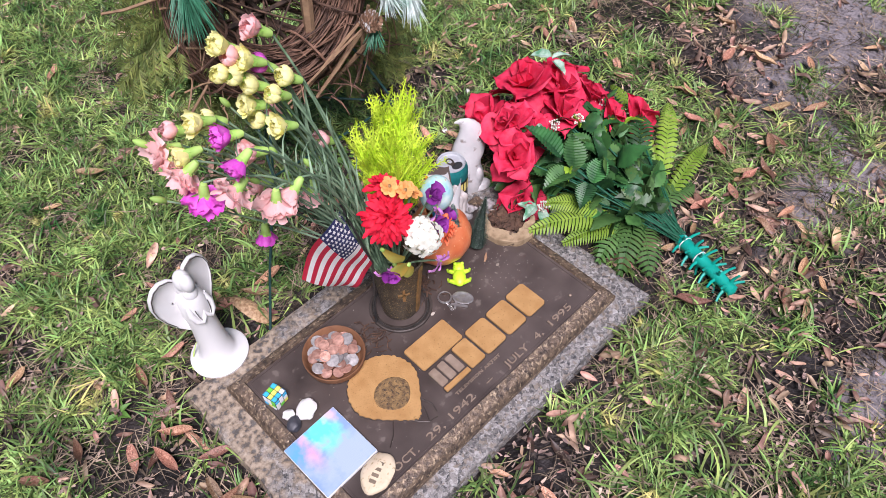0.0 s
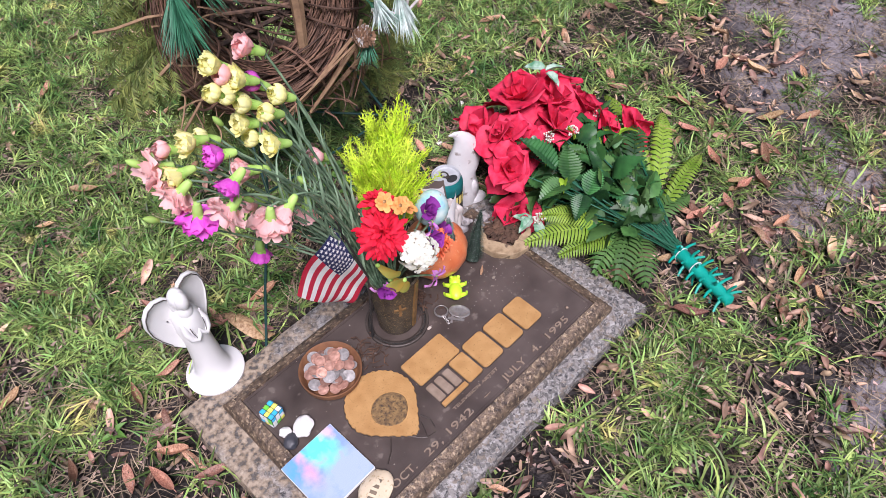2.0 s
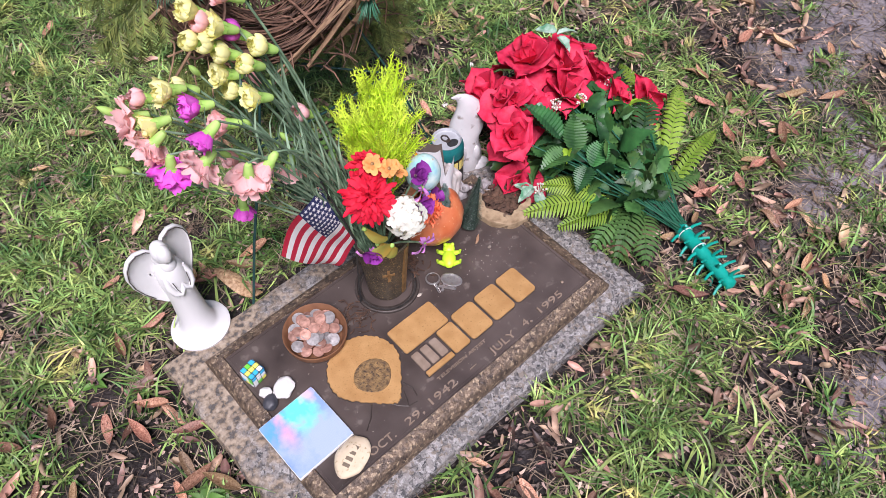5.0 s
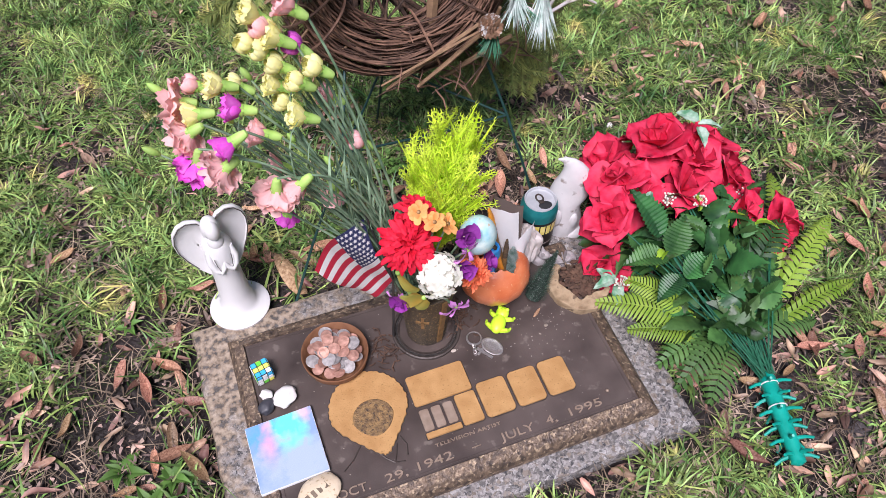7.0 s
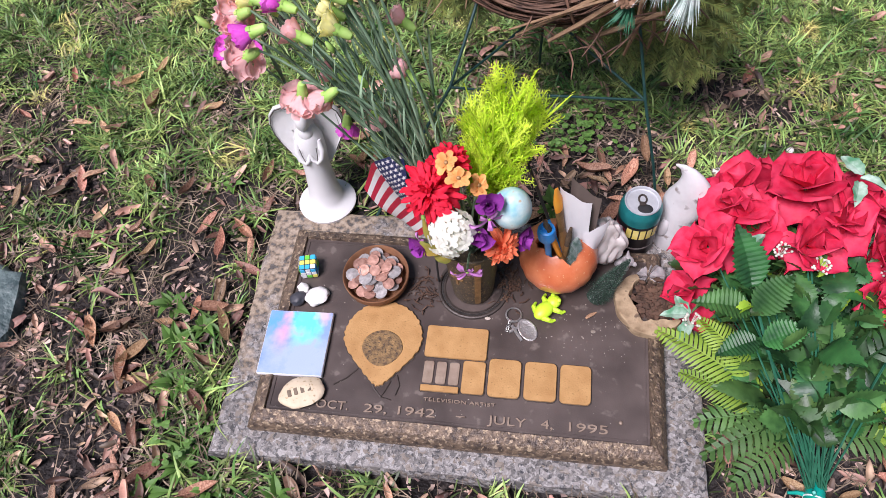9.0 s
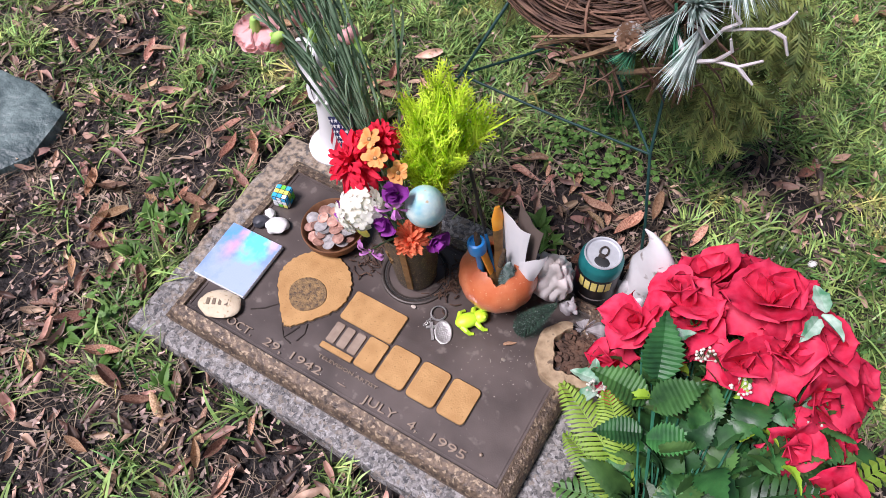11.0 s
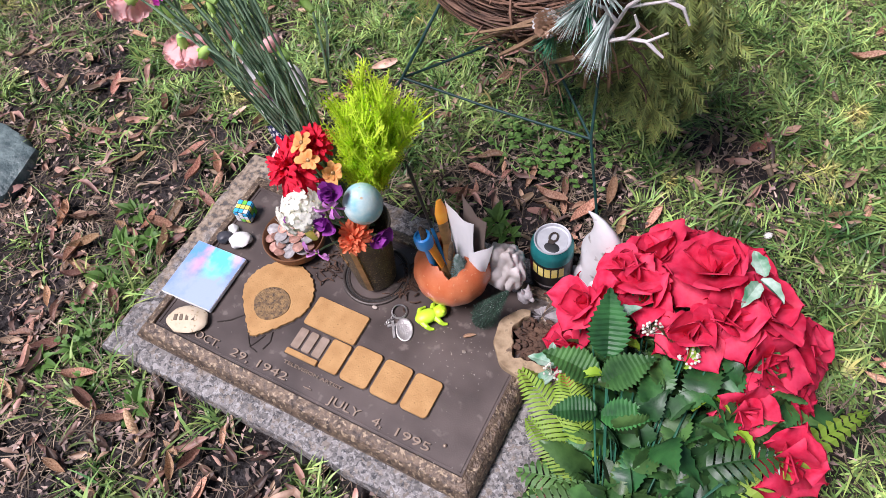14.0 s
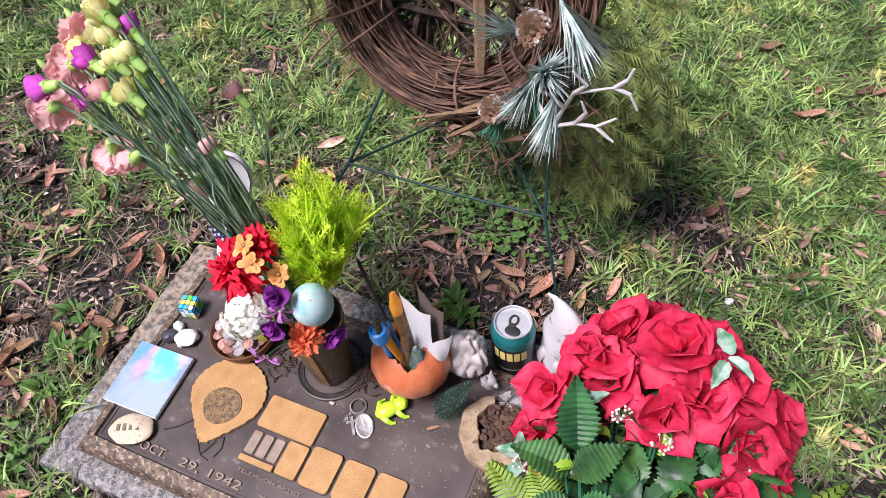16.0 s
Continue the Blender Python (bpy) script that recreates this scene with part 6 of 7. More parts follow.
M_MUSTARD = mat("mustard_leaf", (0.36, 0.22, 0.03), (0.25, 0.26, 0.05), 40, 0.6, 0.2, through_=0.2)
leafm = [(Geo().grid(petal(0.042, 0.020, 0.2, 0.4, 0.001, 4, 6)).mesh("petal", M_MUSTARD), Matrix())]
for place, face in (((-0.034, 0.056, 0.262), (-0.2, -0.8, 0.5)), ((-0.018, 0.042, 0.258), (0.1, -0.9, 0.4)), ((-0.046, 0.066, 0.300), (-0.7, -0.6, 0.2))):
    vase_flower("silk_leaf", "mustard-green silk leaf below the flowers", place, face, leafm, root=MOUTH)

# egg on a stick
M_EGG = mat("speckled_egg", (0.24, 0.52, 0.60), (0.62, 0.72, 0.68), 58, 0.35, 0.25, 200, c3=(0.50, 0.40, 0.28), spots=-0.1, spot_scale=110)
egg = thing("decorative_egg", "pale blue speckled egg on a thin stick in the vase", "egg", pose(0.066, 0.070, 0.306, 8, 4, 0) @ Matrix.Scale(1.14, 4))
g = Geo()
rows = []
for j in range(17):
    t = math.pi * (j if 0 < j < 16 else (0.04 if j == 0 else 15.96)) / 16
    z_ = -math.cos(t)
    r_ = 0.0225 * math.sin(t) * (1 - 0.12 * z_)
    rows.append([(r_ * math.cos(2 * math.pi * k / 24), r_ * math.sin(2 * math.pi * k / 24), 0.026 + 0.0275 * z_) for k in range(24)])
g.grid(rows, 0, None, True)
part("shell", g, M_EGG, egg)
part("stick", Geo().tube([(0, 0, 0.002), (-0.012, 0.006, -0.05), (-0.036, 0.014, -0.12)], 0.0012, 6), M_HANDLE, egg)

# small flag
M_FLAGRED = mat("flag_red", (0.50, 0.015, 0.045), (0.42, 0.012, 0.04), 60, 0.7, 0.3, 900, through_=0.25)
M_FLAGWHITE = mat("flag_white", (0.76, 0.73, 0.72), (0.70, 0.66, 0.65), 60, 0.7, 0.3, 900, through_=0.25)
M_FLAGBLUE = mat("flag_blue", (0.015, 0.02, 0.075), (0.022, 0.028, 0.10), 60, 0.7, 0.3, 900, through_=0.2)
flag = thing("small_flag", "small striped and starred cloth flag on a thin stick", "flag", Matrix.Translation((-0.052, 0.107, 0.068)) @ Matrix.Scale(1.05, 4))
H1, H2, F1, F2 = Vector((-0.073, 0.126, 0.344)), Vector((-0.047, 0.104, 0.222)), Vector((-0.142, 0.150, 0.232)), Vector((-0.072, 0.139, 0.152))
BASE = Vector((-0.052, 0.115, 0.06))


def flag_point(u_, v_):
    """u_ from the staff to the fly, v_ from the top down; the cloth droops and waves."""
    p = (H1 * (1 - u_) + F1 * u_) * (1 - v_) + (H2 * (1 - u_) + F2 * u_) * v_
    nrm = Vector((-0.45, -0.85, 0.25))
    return p + nrm * (0.012 * math.sin(math.pi * u_) + 0.007 * math.sin(6.5 * u_ + 2.5 * v_) + 0.004 * math.sin(5 * v_)) + Vector((-0.004, 0.002, 0.022)) * math.sin(math.pi * u_) * (1 - v_ * 1.4) - BASE


def patch(u0, u1, v0, v1, nu, nv, lift=0.0):
    nrm = Vector((-0.45, -0.85, 0.25)).normalized() * lift
    return [[flag_point(u0 + (u1 - u0) * i / nu, v0 + (v1 - v0) * j / nv) + nrm for i in range(nu + 1)] for j in range(nv + 1)]


for k in range(13):
    top = k < 7
    part("stripe", Geo().grid(patch(0.42 if top else 0.0, 1.0, k / 13, (k + 1) / 13, 10, 2)), M_FLAGWHITE if k % 2 else M_FLAGRED, flag)
part("canton", Geo().grid(patch(0.0, 0.42, 0.0, 7 / 13, 8, 8)), M_FLAGBLUE, flag, "dark blue field")
g = Geo()
for r_ in range(9):
    for c in range(6 if r_ % 2 == 0 else 5):
        u0, v0 = 0.42 * ((c + 0.5 + 0.5 * (r_ % 2)) / 6), (7 / 13) * (r_ + 0.7) / 9.4
        ctr = flag_point(u0, v0)
        eu, ev = (flag_point(u0 + 0.01, v0) - ctr).normalized(), (flag_point(u0, v0 + 0.01) - ctr).normalized()
        nn = Vector((-0.45, -0.85, 0.25)).normalized() * 0.0008
        star = [ctr + nn + (eu * math.sin(2 * math.pi * k / 10) - ev * math.cos(2 * math.pi * k / 10)) * (0.0036 if k % 2 == 0 else 0.0016) for k in range(10)]
        g.add(star, [tuple(range(10))])
part("starred_field", g, M_FLAGWHITE, flag, "rows of small white stars", smooth=False)
part("staff", Geo().tube([H1 + Vector((0.002, -0.002, 0.012)) - BASE, H2 - BASE + Vector((0.002, 0.002, 0)), (0.004, 0.0, -0.012)], 0.0017, 7), M_BLACK, flag, "thin black stick")

# ---- silk rose bouquet lying on the ground ----
M_ROSE = petal_mat("rose_petals", (0.58, 0.010, 0.050), (0.76, 0.050, 0.120), 0.22, 0.5)
M_SILK = mat("silk_leaf_green", (0.009, 0.038, 0.010), (0.056, 0.152, 0.038), 26, 0.38, 0.3, 260, vary="object", swing=0.55, hue=0.035, through_=0.06, dist=0.001)
M_SILKLT = mat("silk_leaf_lime", (0.20, 0.38, 0.02), (0.34, 0.50, 0.05), 30, 0.5, 0.2, 260, vary="object", swing=0.3, through_=0.25, dist=0.001)
M_FERN = mat("fern_lime", (0.19, 0.34, 0.03), (0.33, 0.47, 0.07), 26, 0.5, 0.2, 260, vary="object", swing=0.2, through_=0.25)
M_FERND = mat("fern_dark", (0.05, 0.13, 0.03), (0.10, 0.20, 0.05), 26, 0.5, 0.2, 260, vary="object", swing=0.3, through_=0.2)
M_VARIEG = mat("variegated_leaf", (0.55, 0.68, 0.58), (0.07, 0.24, 0.12), 55, 0.5, 0.1, 260, through_=0.15)
M_PLSTEM = mat("plastic_stem", (0.010, 0.075, 0.040), (0.020, 0.125, 0.066), 60, 0.4, 0.1)
M_TURQ = mat("turquoise_plastic", (0.0, 0.27, 0.205), (0.005, 0.36, 0.28), 50, 0.35, 0.15, 300)
br = random.Random(33)
bouquet = thing("rose_bouquet", "large silk bouquet of red roses and ferns on the ground", "bouquet", pose(0.50, -0.05, 0.0))
O = Vector((0.50, -0.05, 0.0))
TIE = Vector((0.502, -0.163, 0.034))



def rose_petal(length, width, cup, curl, crease, point, skew, seed):
    """A broad silk petal that comes to a point: creased down the middle, its sides rolled back."""
    rows = []
    for j in range(8):
        t = j / 7
        w = width * 0.5 * (0.22 + 0.78 * math.sin(math.pi * min(0.62, 0.62 * t / 0.7))) * (1.0 if t < 0.62 else max(0.02, 1 - ((t - 0.62) / 0.38) ** point))
        row = []
        for i in range(9):
            s_ = i / 4 - 1
            roll = max(0.0, abs(s_) - 0.45) / 0.55
            z_ = cup * w * s_ * s_ + crease * w * (1 - abs(s_)) ** 2 * t - curl * length * max(0, t - 0.45) ** 2 * (1.6 + 0.9 * math.sin(seed + 2 * s_)) - 0.35 * w * roll * roll * t + 0.10 * length * math.sin(1.9 * t)
            z_ += 0.0035 * t * noise.noise(Vector((3 * t, 2.2 * s_, seed * 3.7)))
            row.append((length * t * (1 - 0.06 * s_ * s_), w * s_ + skew * length * t * t, z_))
        rows.append(row)
    return Geo().grid(rows).mesh("petal", M_ROSE, 75)


petal_out = [rose_petal(0.066, 0.072, 0.30, 0.35, -0.15, 2.2, 0.10, 1), rose_petal(0.062, 0.068, 0.20, 0.55, 0.25, 1.5, -0.14, 2), rose_petal(0.068, 0.064, 0.42, 0.30, -0.1, 1.6, 0.0, 3), rose_petal(0.060, 0.074, 0.25, 0.15, -0.3, 2.4, 0.12, 4)]
petal_mid = [rose_petal(0.056, 0.062, 0.55, 0.20, -0.15, 1.9, -0.08, 5), rose_petal(0.058, 0.058, 0.45, 0.40, 0.15, 1.4, 0.12, 6), rose_petal(0.053, 0.064, 0.65, 0.1, -0.2, 2.2, 0.0, 7)]
petal_in = [rose_petal(0.046, 0.048, 0.85, 0.05, -0.1, 1.9, 0.05, 8), rose_petal(0.044, 0.046, 0.75, 0.2, 0.0, 1.5, -0.1, 9)]
sepal = Geo().grid(petal(0.022, 0.010, 0.2, 0.4, 0.0, 3, 4)).mesh("sepal", M_SILK)


def rose(place, face, size=1.0):
    place, face = Vector(place) - O - Vector((0, 0, 0.016)), Vector(face).normalized()
    g = Geo()
    for k in range(2):
        g.grid(petal(0.024, 0.024, 0.7, -0.3, 0.0, 5, 4), 0, pose(0, 0, 0.0, 0, 0, 120 * k + 20) @ pose(0, 0, 0, 0, -80, 0))
    ob = part("rose", g, M_ROSE, bouquet, "red silk rose", at=aim(place, face, br.uniform(0, 360)) @ Matrix.Scale(size * 0.97, 4), smooth=70)
    for me_, count, rise, h_, off in ((petal_in, 2, 72, 0.0, 10), (petal_mid, 3, 56, -0.003, 40), (petal_out, 4, 30, -0.006, 5), (petal_out, 2, -2, -0.009, 50)):
        for k in range(count):
            part("petal", br.choice(me_), None, ob, at=pose(0, 0, h_, 0, 0, off + 360 * (k + br.uniform(-0.22, 0.22)) / count) @ pose(0.003, 0, 0, br.uniform(-26, 26), -rise + br.uniform(-26, 26), br.uniform(-22, 22)) @ Matrix.Scale(br.uniform(0.85, 1.1), 4))
    for k in range(4):
        part("sepal", sepal, None, ob, at=pose(0, 0, -0.014, 0, 0, 90 * k) @ pose(0, 0, 0, 0, -br.uniform(-35, 10), 0))
    start = TIE - O + Vector((br.uniform(-0.012, 0.012), 0, br.uniform(-0.006, 0.012)))
    part("stem", Geo().tube(bend(start, start.lerp(place, 0.55) + Vector((0, 0, 0.02)), place - face * 0.012, 8), 0.0014, 6), M_PLSTEM, bouquet)
    return ob


for place, face, size in (
        ((0.350, 0.146, 0.168), (-0.5, -0.5, 0.7), 0.95), ((0.421, 0.186, 0.165), (-0.2, -0.5, 0.9), 1.1), ((0.590, 0.166, 0.148), (0.5, -0.2, 0.8), 1.05),
        ((0.450, 0.318, 0.095), (-0.1, 0.7, 0.7), 1.05), ((0.580, 0.096, 0.145), (0.5, -0.4, 0.8), 0.82), ((0.490, 0.240, 0.205), (0.0, 0.1, 1.0), 1.15),
        ((0.412, 0.268, 0.145), (-0.4, 0.4, 0.8), 1.0), ((0.530, 0.290, 0.135), (0.3, 0.6, 0.7), 1.1), ((0.655, 0.070, 0.105), (0.4, -0.4, 0.8), 1.05)):
    rose(place, face, size)
for place, face, size in (
        ((0.345, 0.115, 0.070), (-0.7, -0.2, 0.4), 0.9), ((0.490, 0.150, 0.182), (0.1, -0.5, 0.85), 0.9), ((0.560, 0.222, 0.185), (0.4, 0.1, 0.9), 1.1),
        ((0.628, 0.225, 0.105), (0.7, 0.3, 0.6), 1.0), ((0.392, 0.200, 0.185), (-0.4, 0.0, 0.9), 0.95), 
        ((0.530, 0.185, 0.195), (0.1, -0.2, 1.0), 1.0), ((0.640, 0.155, 0.090), (0.8, 0.0, 0.5), 0.9)):
    rose(place, face, size)


def toothed(length, width, teeth, droop, cup=0.25, material=None, twist=0.0, pleat=0.4):
    """A leaf with a toothed edge, veins pressed in and a midrib."""
    g = Geo()
    n_ = teeth * 2
    rows = []
    for j in range(n_ + 1):
        t = j / n_
        w = width * 0.5 * math.sin(math.pi * (0.04 + 0.95 * t) ** 0.75) * (1.0 if j % 2 else 0.80) + 0.0004
        vein = (0.040 if j % 2 else -0.045) * width * pleat
        tw_ = twist * math.sin(3.4 * t)
        z_ = droop * length * (0.5 * t - t * t)
        rows.append([(length * t + (0.02 * length if j % 2 else 0), -w, z_ + (cup - tw_) * w), (length * t, -0.5 * w, z_ + (cup * 0.8 - tw_) * w * 0.5 + vein), (length * t, 0, z_ - 0.002), (length * t, 0.5 * w, z_ + (cup * 0.8 + tw_) * w * 0.5 + vein), (length * t + (0.02 * length if j % 2 else 0), w, z_ + (cup + tw_) * w)])
    g.grid(rows)
    return g.mesh("leaf", material, 14 if pleat > 0.5 else 40)


leaves = [toothed(0.070, 0.050, 10, 0.5, 0.35, M_SILK, 0.3), toothed(0.058, 0.040, 9, 1.0, 0.55, M_SILK, -0.4), toothed(0.078, 0.048, 11, 0.8, -0.3, M_SILK, 0.5), toothed(0.052, 0.036, 6, 0.5, 0.8, M_SILK, -0.2), toothed(0.064, 0.046, 9, 1.3, 0.2, M_SILK, 0.6), toothed(0.072, 0.052, 10, 0.2, -0.45, M_SILK, -0.5)]
bright = [toothed(0.045, 0.022, 5, 0.8, 0.6, M_SILKLT)]


def stem_leaf(me_, root, way, roll, label="", scale=1.0):
    ob = part("leaf", me_, None, bouquet, label)
    ob.matrix_basis = Matrix.Translation(Vector(root) - O) @ Vector(way).normalized().to_track_quat("X", "Z").to_matrix().to_4x4() @ pose(0, 0, 0, roll, 0, 0) @ Matrix.Scale(scale, 4)
    return ob


for k in range(300):
    t = br.random() ** 0.75
    half = 0.035 + 0.115 * t
    u_ = br.uniform(-1, 1)
    root = Vector((0.495 + u_ * half + 0.012 * t, -0.105 + 0.255 * t, 0.030 + (0.055 + 0.065 * t) * (1 - 0.6 * u_ * u_) * br.uniform(0.35, 1.25)))
    way = Vector((0.9 * u_ + br.uniform(-0.5, 0.5), br.uniform(-0.2, 0.9), br.uniform(-0.15, 0.35)))
    stem_leaf(br.choice(leaves), root, way, br.uniform(-60, 60), scale=br.uniform(0.5, 1.0))
for k in range(8):
    u_ = br.uniform(-1, 1)
    stem_leaf(bright[0], (0.49 + 0.10 * u_, 0.02 + 0.10 * br.random(), 0.135 + 0.02 * br.random()), (u_, br.uniform(-0.6, 0.8), 0.4), br.uniform(-60, 60), "lime-green young leaf", 0.8)


def fern(root, tip, lift, width, pairs, material, label=""):
    """A frond: toothed leaflets in pairs along a bent rib."""
    root, tip = Vector(root) - O, Vector(tip) - O
    pts = bend(root, root.lerp(tip, 0.5) + Vector((0, 0, lift)), tip, pairs)
    g = Geo().tube(pts, [0.0018 - 0.0013 * k / pairs for k in range(pairs + 1)], 5)
    for k in range(1, pairs + 1):
        d = (pts[k] - pts[k - 1]).normalized()
        side = d.cross(Vector((0, 0, 1))).normalized()
        up = side.cross(d)
        t = k / pairs
        n_ = width * (math.sin(math.pi * (0.22 + 0.74 * t)) ** 0.7)
        for s_ in (-1, 1):
            way = (side * s_ + d * 0.45).normalized()
            cr_ = d * (0.34 * (pts[k] - pts[k - 1]).length)
            p = pts[k]
            q = [p - cr_, p + cr_, p + way * n_ * 0.5 + cr_ * 1.25 + up * 0.003, p + way * n_ * 0.5 - cr_ * 1.1 + up * 0.003, p + way * n_ * 0.82 + cr_ * 0.9 - up * 0.002, p + way * n_ * 0.82 - cr_ * 0.6 - up * 0.002, p + way * n_ + cr_ * 0.5 - up * 0.006]
            g.add(q, [(0, 1, 2, 3), (3, 2, 4, 5), (5, 4, 6)])
    return part("fern_frond", g, material, bouquet, label, smooth=50)


lime = "pale lime-green fern frond"
fern((0.440, -0.045, 0.055), (0.295, 0.046, 0.066), 0.035, 0.036, 24, M_FERN, lime)
fern((0.430, -0.060, 0.045), (0.330, -0.010, 0.045), 0.03, 0.030, 20, M_FERN, lime)
fern((0.420, -0.020, 0.07), (0.352, 0.060, 0.085), 0.03, 0.030, 20, M_FERN, lime)
fern((0.590, -0.050, 0.05), (0.800, 0.075, 0.045), 0.06, 0.026, 19, M_FERN, lime)
fern((0.585, -0.080, 0.035), (0.765, -0.050, 0.025), 0.04, 0.024, 17, M_FERN, lime)
fern((0.600, -0.020, 0.06), (0.735, 0.185, 0.070), 0.07, 0.024, 18, M_FERN, lime)
fern((0.480, -0.085, 0.035), (0.395, -0.165, 0.030), 0.03, 0.036, 12, M_FERND)
fern((0.470, -0.060, 0.040), (0.350, -0.080, 0.035), 0.03, 0.036, 13, M_FERND)
fern((0.480, -0.070, 0.045), (0.360, -0.125, 0.028), 0.04, 0.034, 13, M_FERND)
fern((0.53, -0.080, 0.035), (0.655, -0.090, 0.018), 0.03, 0.034, 12, M_FERND)
# tall compound sprig rising over the leaves
big_leaf = toothed(0.085, 0.056, 13, 0.35, 0.25, M_SILK, 0.12, 0.8)
for root, tip, size_ in (((0.405, 0.075, 0.165), (0.380, 0.140, 0.225), 1.05), ((0.405, 0.050, 0.145), (0.330, 0.050, 0.168), 0.95), ((0.412, 0.045, 0.145), (0.460, 0.095, 0.180), 0.9), ((0.418, 0.015, 0.125), (0.365, -0.010, 0.130), 0.75), ((0.425, 0.010, 0.125), (0.480, 0.030, 0.145), 0.8)):
    stem_leaf(big_leaf, root, Vector(tip) - Vector(root), 0, scale=size_)
fern((0.560, 0.0, 0.12), (0.640, 0.055, 0.125), 0.02, 0.032, 9, M_SILK)
part("stem", Geo().tube(bend((-0.02, -0.06, 0.05), (-0.06, 0.04, 0.10), (-0.088, 0.11, 0.15), 8), 0.0022, 6), M_PLSTEM, bouquet)
for k in range(22):
    a = br.uniform(-1, 1)
    start = TIE - O + Vector((br.uniform(-0.013, 0.013), 0, br.uniform(-0.008, 0.012)))
    end = Vector((a * 0.13, 0.10 + br.uniform(-0.03, 0.08), br.uniform(0.05, 0.13)))
    part("stem", Geo().tube(bend(start, start.lerp(end, 0.5) + Vector((-0.01 * a, 0, 0.012)), end, 6), 0.0011, 5), M_PLSTEM, bouquet)
# variegated leaves and white berry sprigs
vl = toothed(0.040, 0.022, 3, 0.4, 0.4, M_VARIEG)
for root, way in (((0.545, 0.225, 0.232), (0.8, -0.4, 0.1)), ((0.550, 0.232, 0.232), (-0.6, 0.7, 0.1)), ((0.545, 0.222, 0.228), (-0.2, -0.9, 0.0)), ((0.335, 0.070, 0.080), (-0.9, -0.1, 0.1)), ((0.335, 0.065, 0.075), (-0.4, 0.8, 0.2)), ((0.34, 0.06, 0.075), (-0.5, -0.8, 0.0)), ((0.395, 0.120, 0.185), (0.5, 0.6, 0.2)), ((0.615, 0.06, 0.11), (0.8, -0.4, 0.1))):
    stem_leaf(vl, root, way, br.uniform(-30, 30), "cream-edged variegated leaf")
for place in ((0.445, 0.128, 0.178), (0.338, 0.055, 0.085), (0.500, 0.115, 0.165), (0.60, 0.13, 0.13)):
    g = Geo()
    for k in range(16):
        d = Vector((br.uniform(-1, 1), br.uniform(-1, 1), br.uniform(0.1, 1))).normalized() * 0.014
        c = Vector(place) - O
        g.tube([c - Vector((0, 0, 0.01)), c + d], 0.0004, 4)
        g.ball(tuple(c + d), 0.0021, 7, 5)
    part("berry_sprig", g, M_WHITEP, bouquet, "sprig of tiny white berries")
# spiked turquoise stem holder
END = Vector((0.462, -0.300, 0.040))
d = (END - TIE).normalized()
g = Geo().tube([TIE - O - d * 0.012, TIE - O, (TIE + END) / 2 - O, END - O, END - O + d * 0.004], [0.006, 0.0135, 0.0125, 0.0115, 0.004], 14)
holder = part("stem_holder", g, M_TURQ, bouquet, "turquoise plastic stem tube with spikes")
for k in range(6):
    c = TIE.lerp(END, 0.06 + 0.17 * k) - O
    for j in range(5):
        a = 2 * math.pi * (j + 0.5 * (k % 2)) / 5
        s_ = d.cross(Vector((0, 0, 1))).normalized()
        w = (s_ * math.cos(a) + s_.cross(d) * math.sin(a))
        if (c + w * 0.034).z < 0.003:
            w = Vector((w.x, w.y, max(w.z, -0.6)))
        part("spike", Geo().tube([c + w * 0.008, c + w * 0.022 + d * 0.002, c + w * 0.034 + d * 0.007], [0.0036, 0.0028, 0.0022], 7), M_TURQ, holder)
M_TIEW = mat("white_tie", (0.7, 0.72, 0.7), (0.6, 0.64, 0.6), 60, 0.5, 0.1)
for t in (0.08, 0.36):
    c = TIE.lerp(END, t) - O
    s_ = d.cross(Vector((0, 0, 1))).normalized()
    u2 = s_.cross(d)
    part("tie", Geo().tube([c + (s_ * math.cos(a) + u2 * math.sin(a)) * 0.0142 for a in [2 * math.pi * k / 20 for k in range(21)]], 0.0011, 5), M_TIEW, holder)

# ---- wire easel and grapevine wreath ----
stand = thing("wire_easel", "dark green wire easel holding a wreath", "easel", pose(0.1, 0.40, 0.0))
S = Vector((0.1, 0.40, 0.0))
LFOOT, LJ, RFOOT, RJ, APEX, BJ, BFOOT = Vector((-0.205, 0.232, -0.03)), Vector((-0.047, 0.347, 0.247)), Vector((0.316, 0.300, -0.03)), Vector((0.258, 0.378, 0.205)), Vector((0.13, 0.58, 0.80)), Vector((0.09, 0.56, 0.225)), Vector((0.085, 0.640, -0.03))
for pts in ((LFOOT, LFOOT.lerp(LJ, 0.5) + Vector((-0.003, 0.004, -0.004)), LJ, Vector((-0.012, 0.430, 0.338)), Vector((0.03, 0.53, 0.46)), Vector((0.10, 0.57, 0.66)), APEX), (RFOOT, RFOOT.lerp(RJ, 0.5) + Vector((0.003, 0.003, 0)), RJ, Vector((0.235, 0.46, 0.30)), Vector((0.205, 0.53, 0.45)), Vector((0.16, 0.57, 0.65)), APEX), (BFOOT, BJ, APEX)):
    part("leg", Geo().tube([p - S for p in pts], 0.0025, 8), M_WIRE, stand)
for a, b in ((LJ, RJ), (LJ, BJ), (RJ, BJ)):
    part("crossbar", Geo().tube([a - S, (a + b) / 2 - S + Vector((0, 0, -0.004)), b - S], 0.0021, 8), M_WIRE, stand)

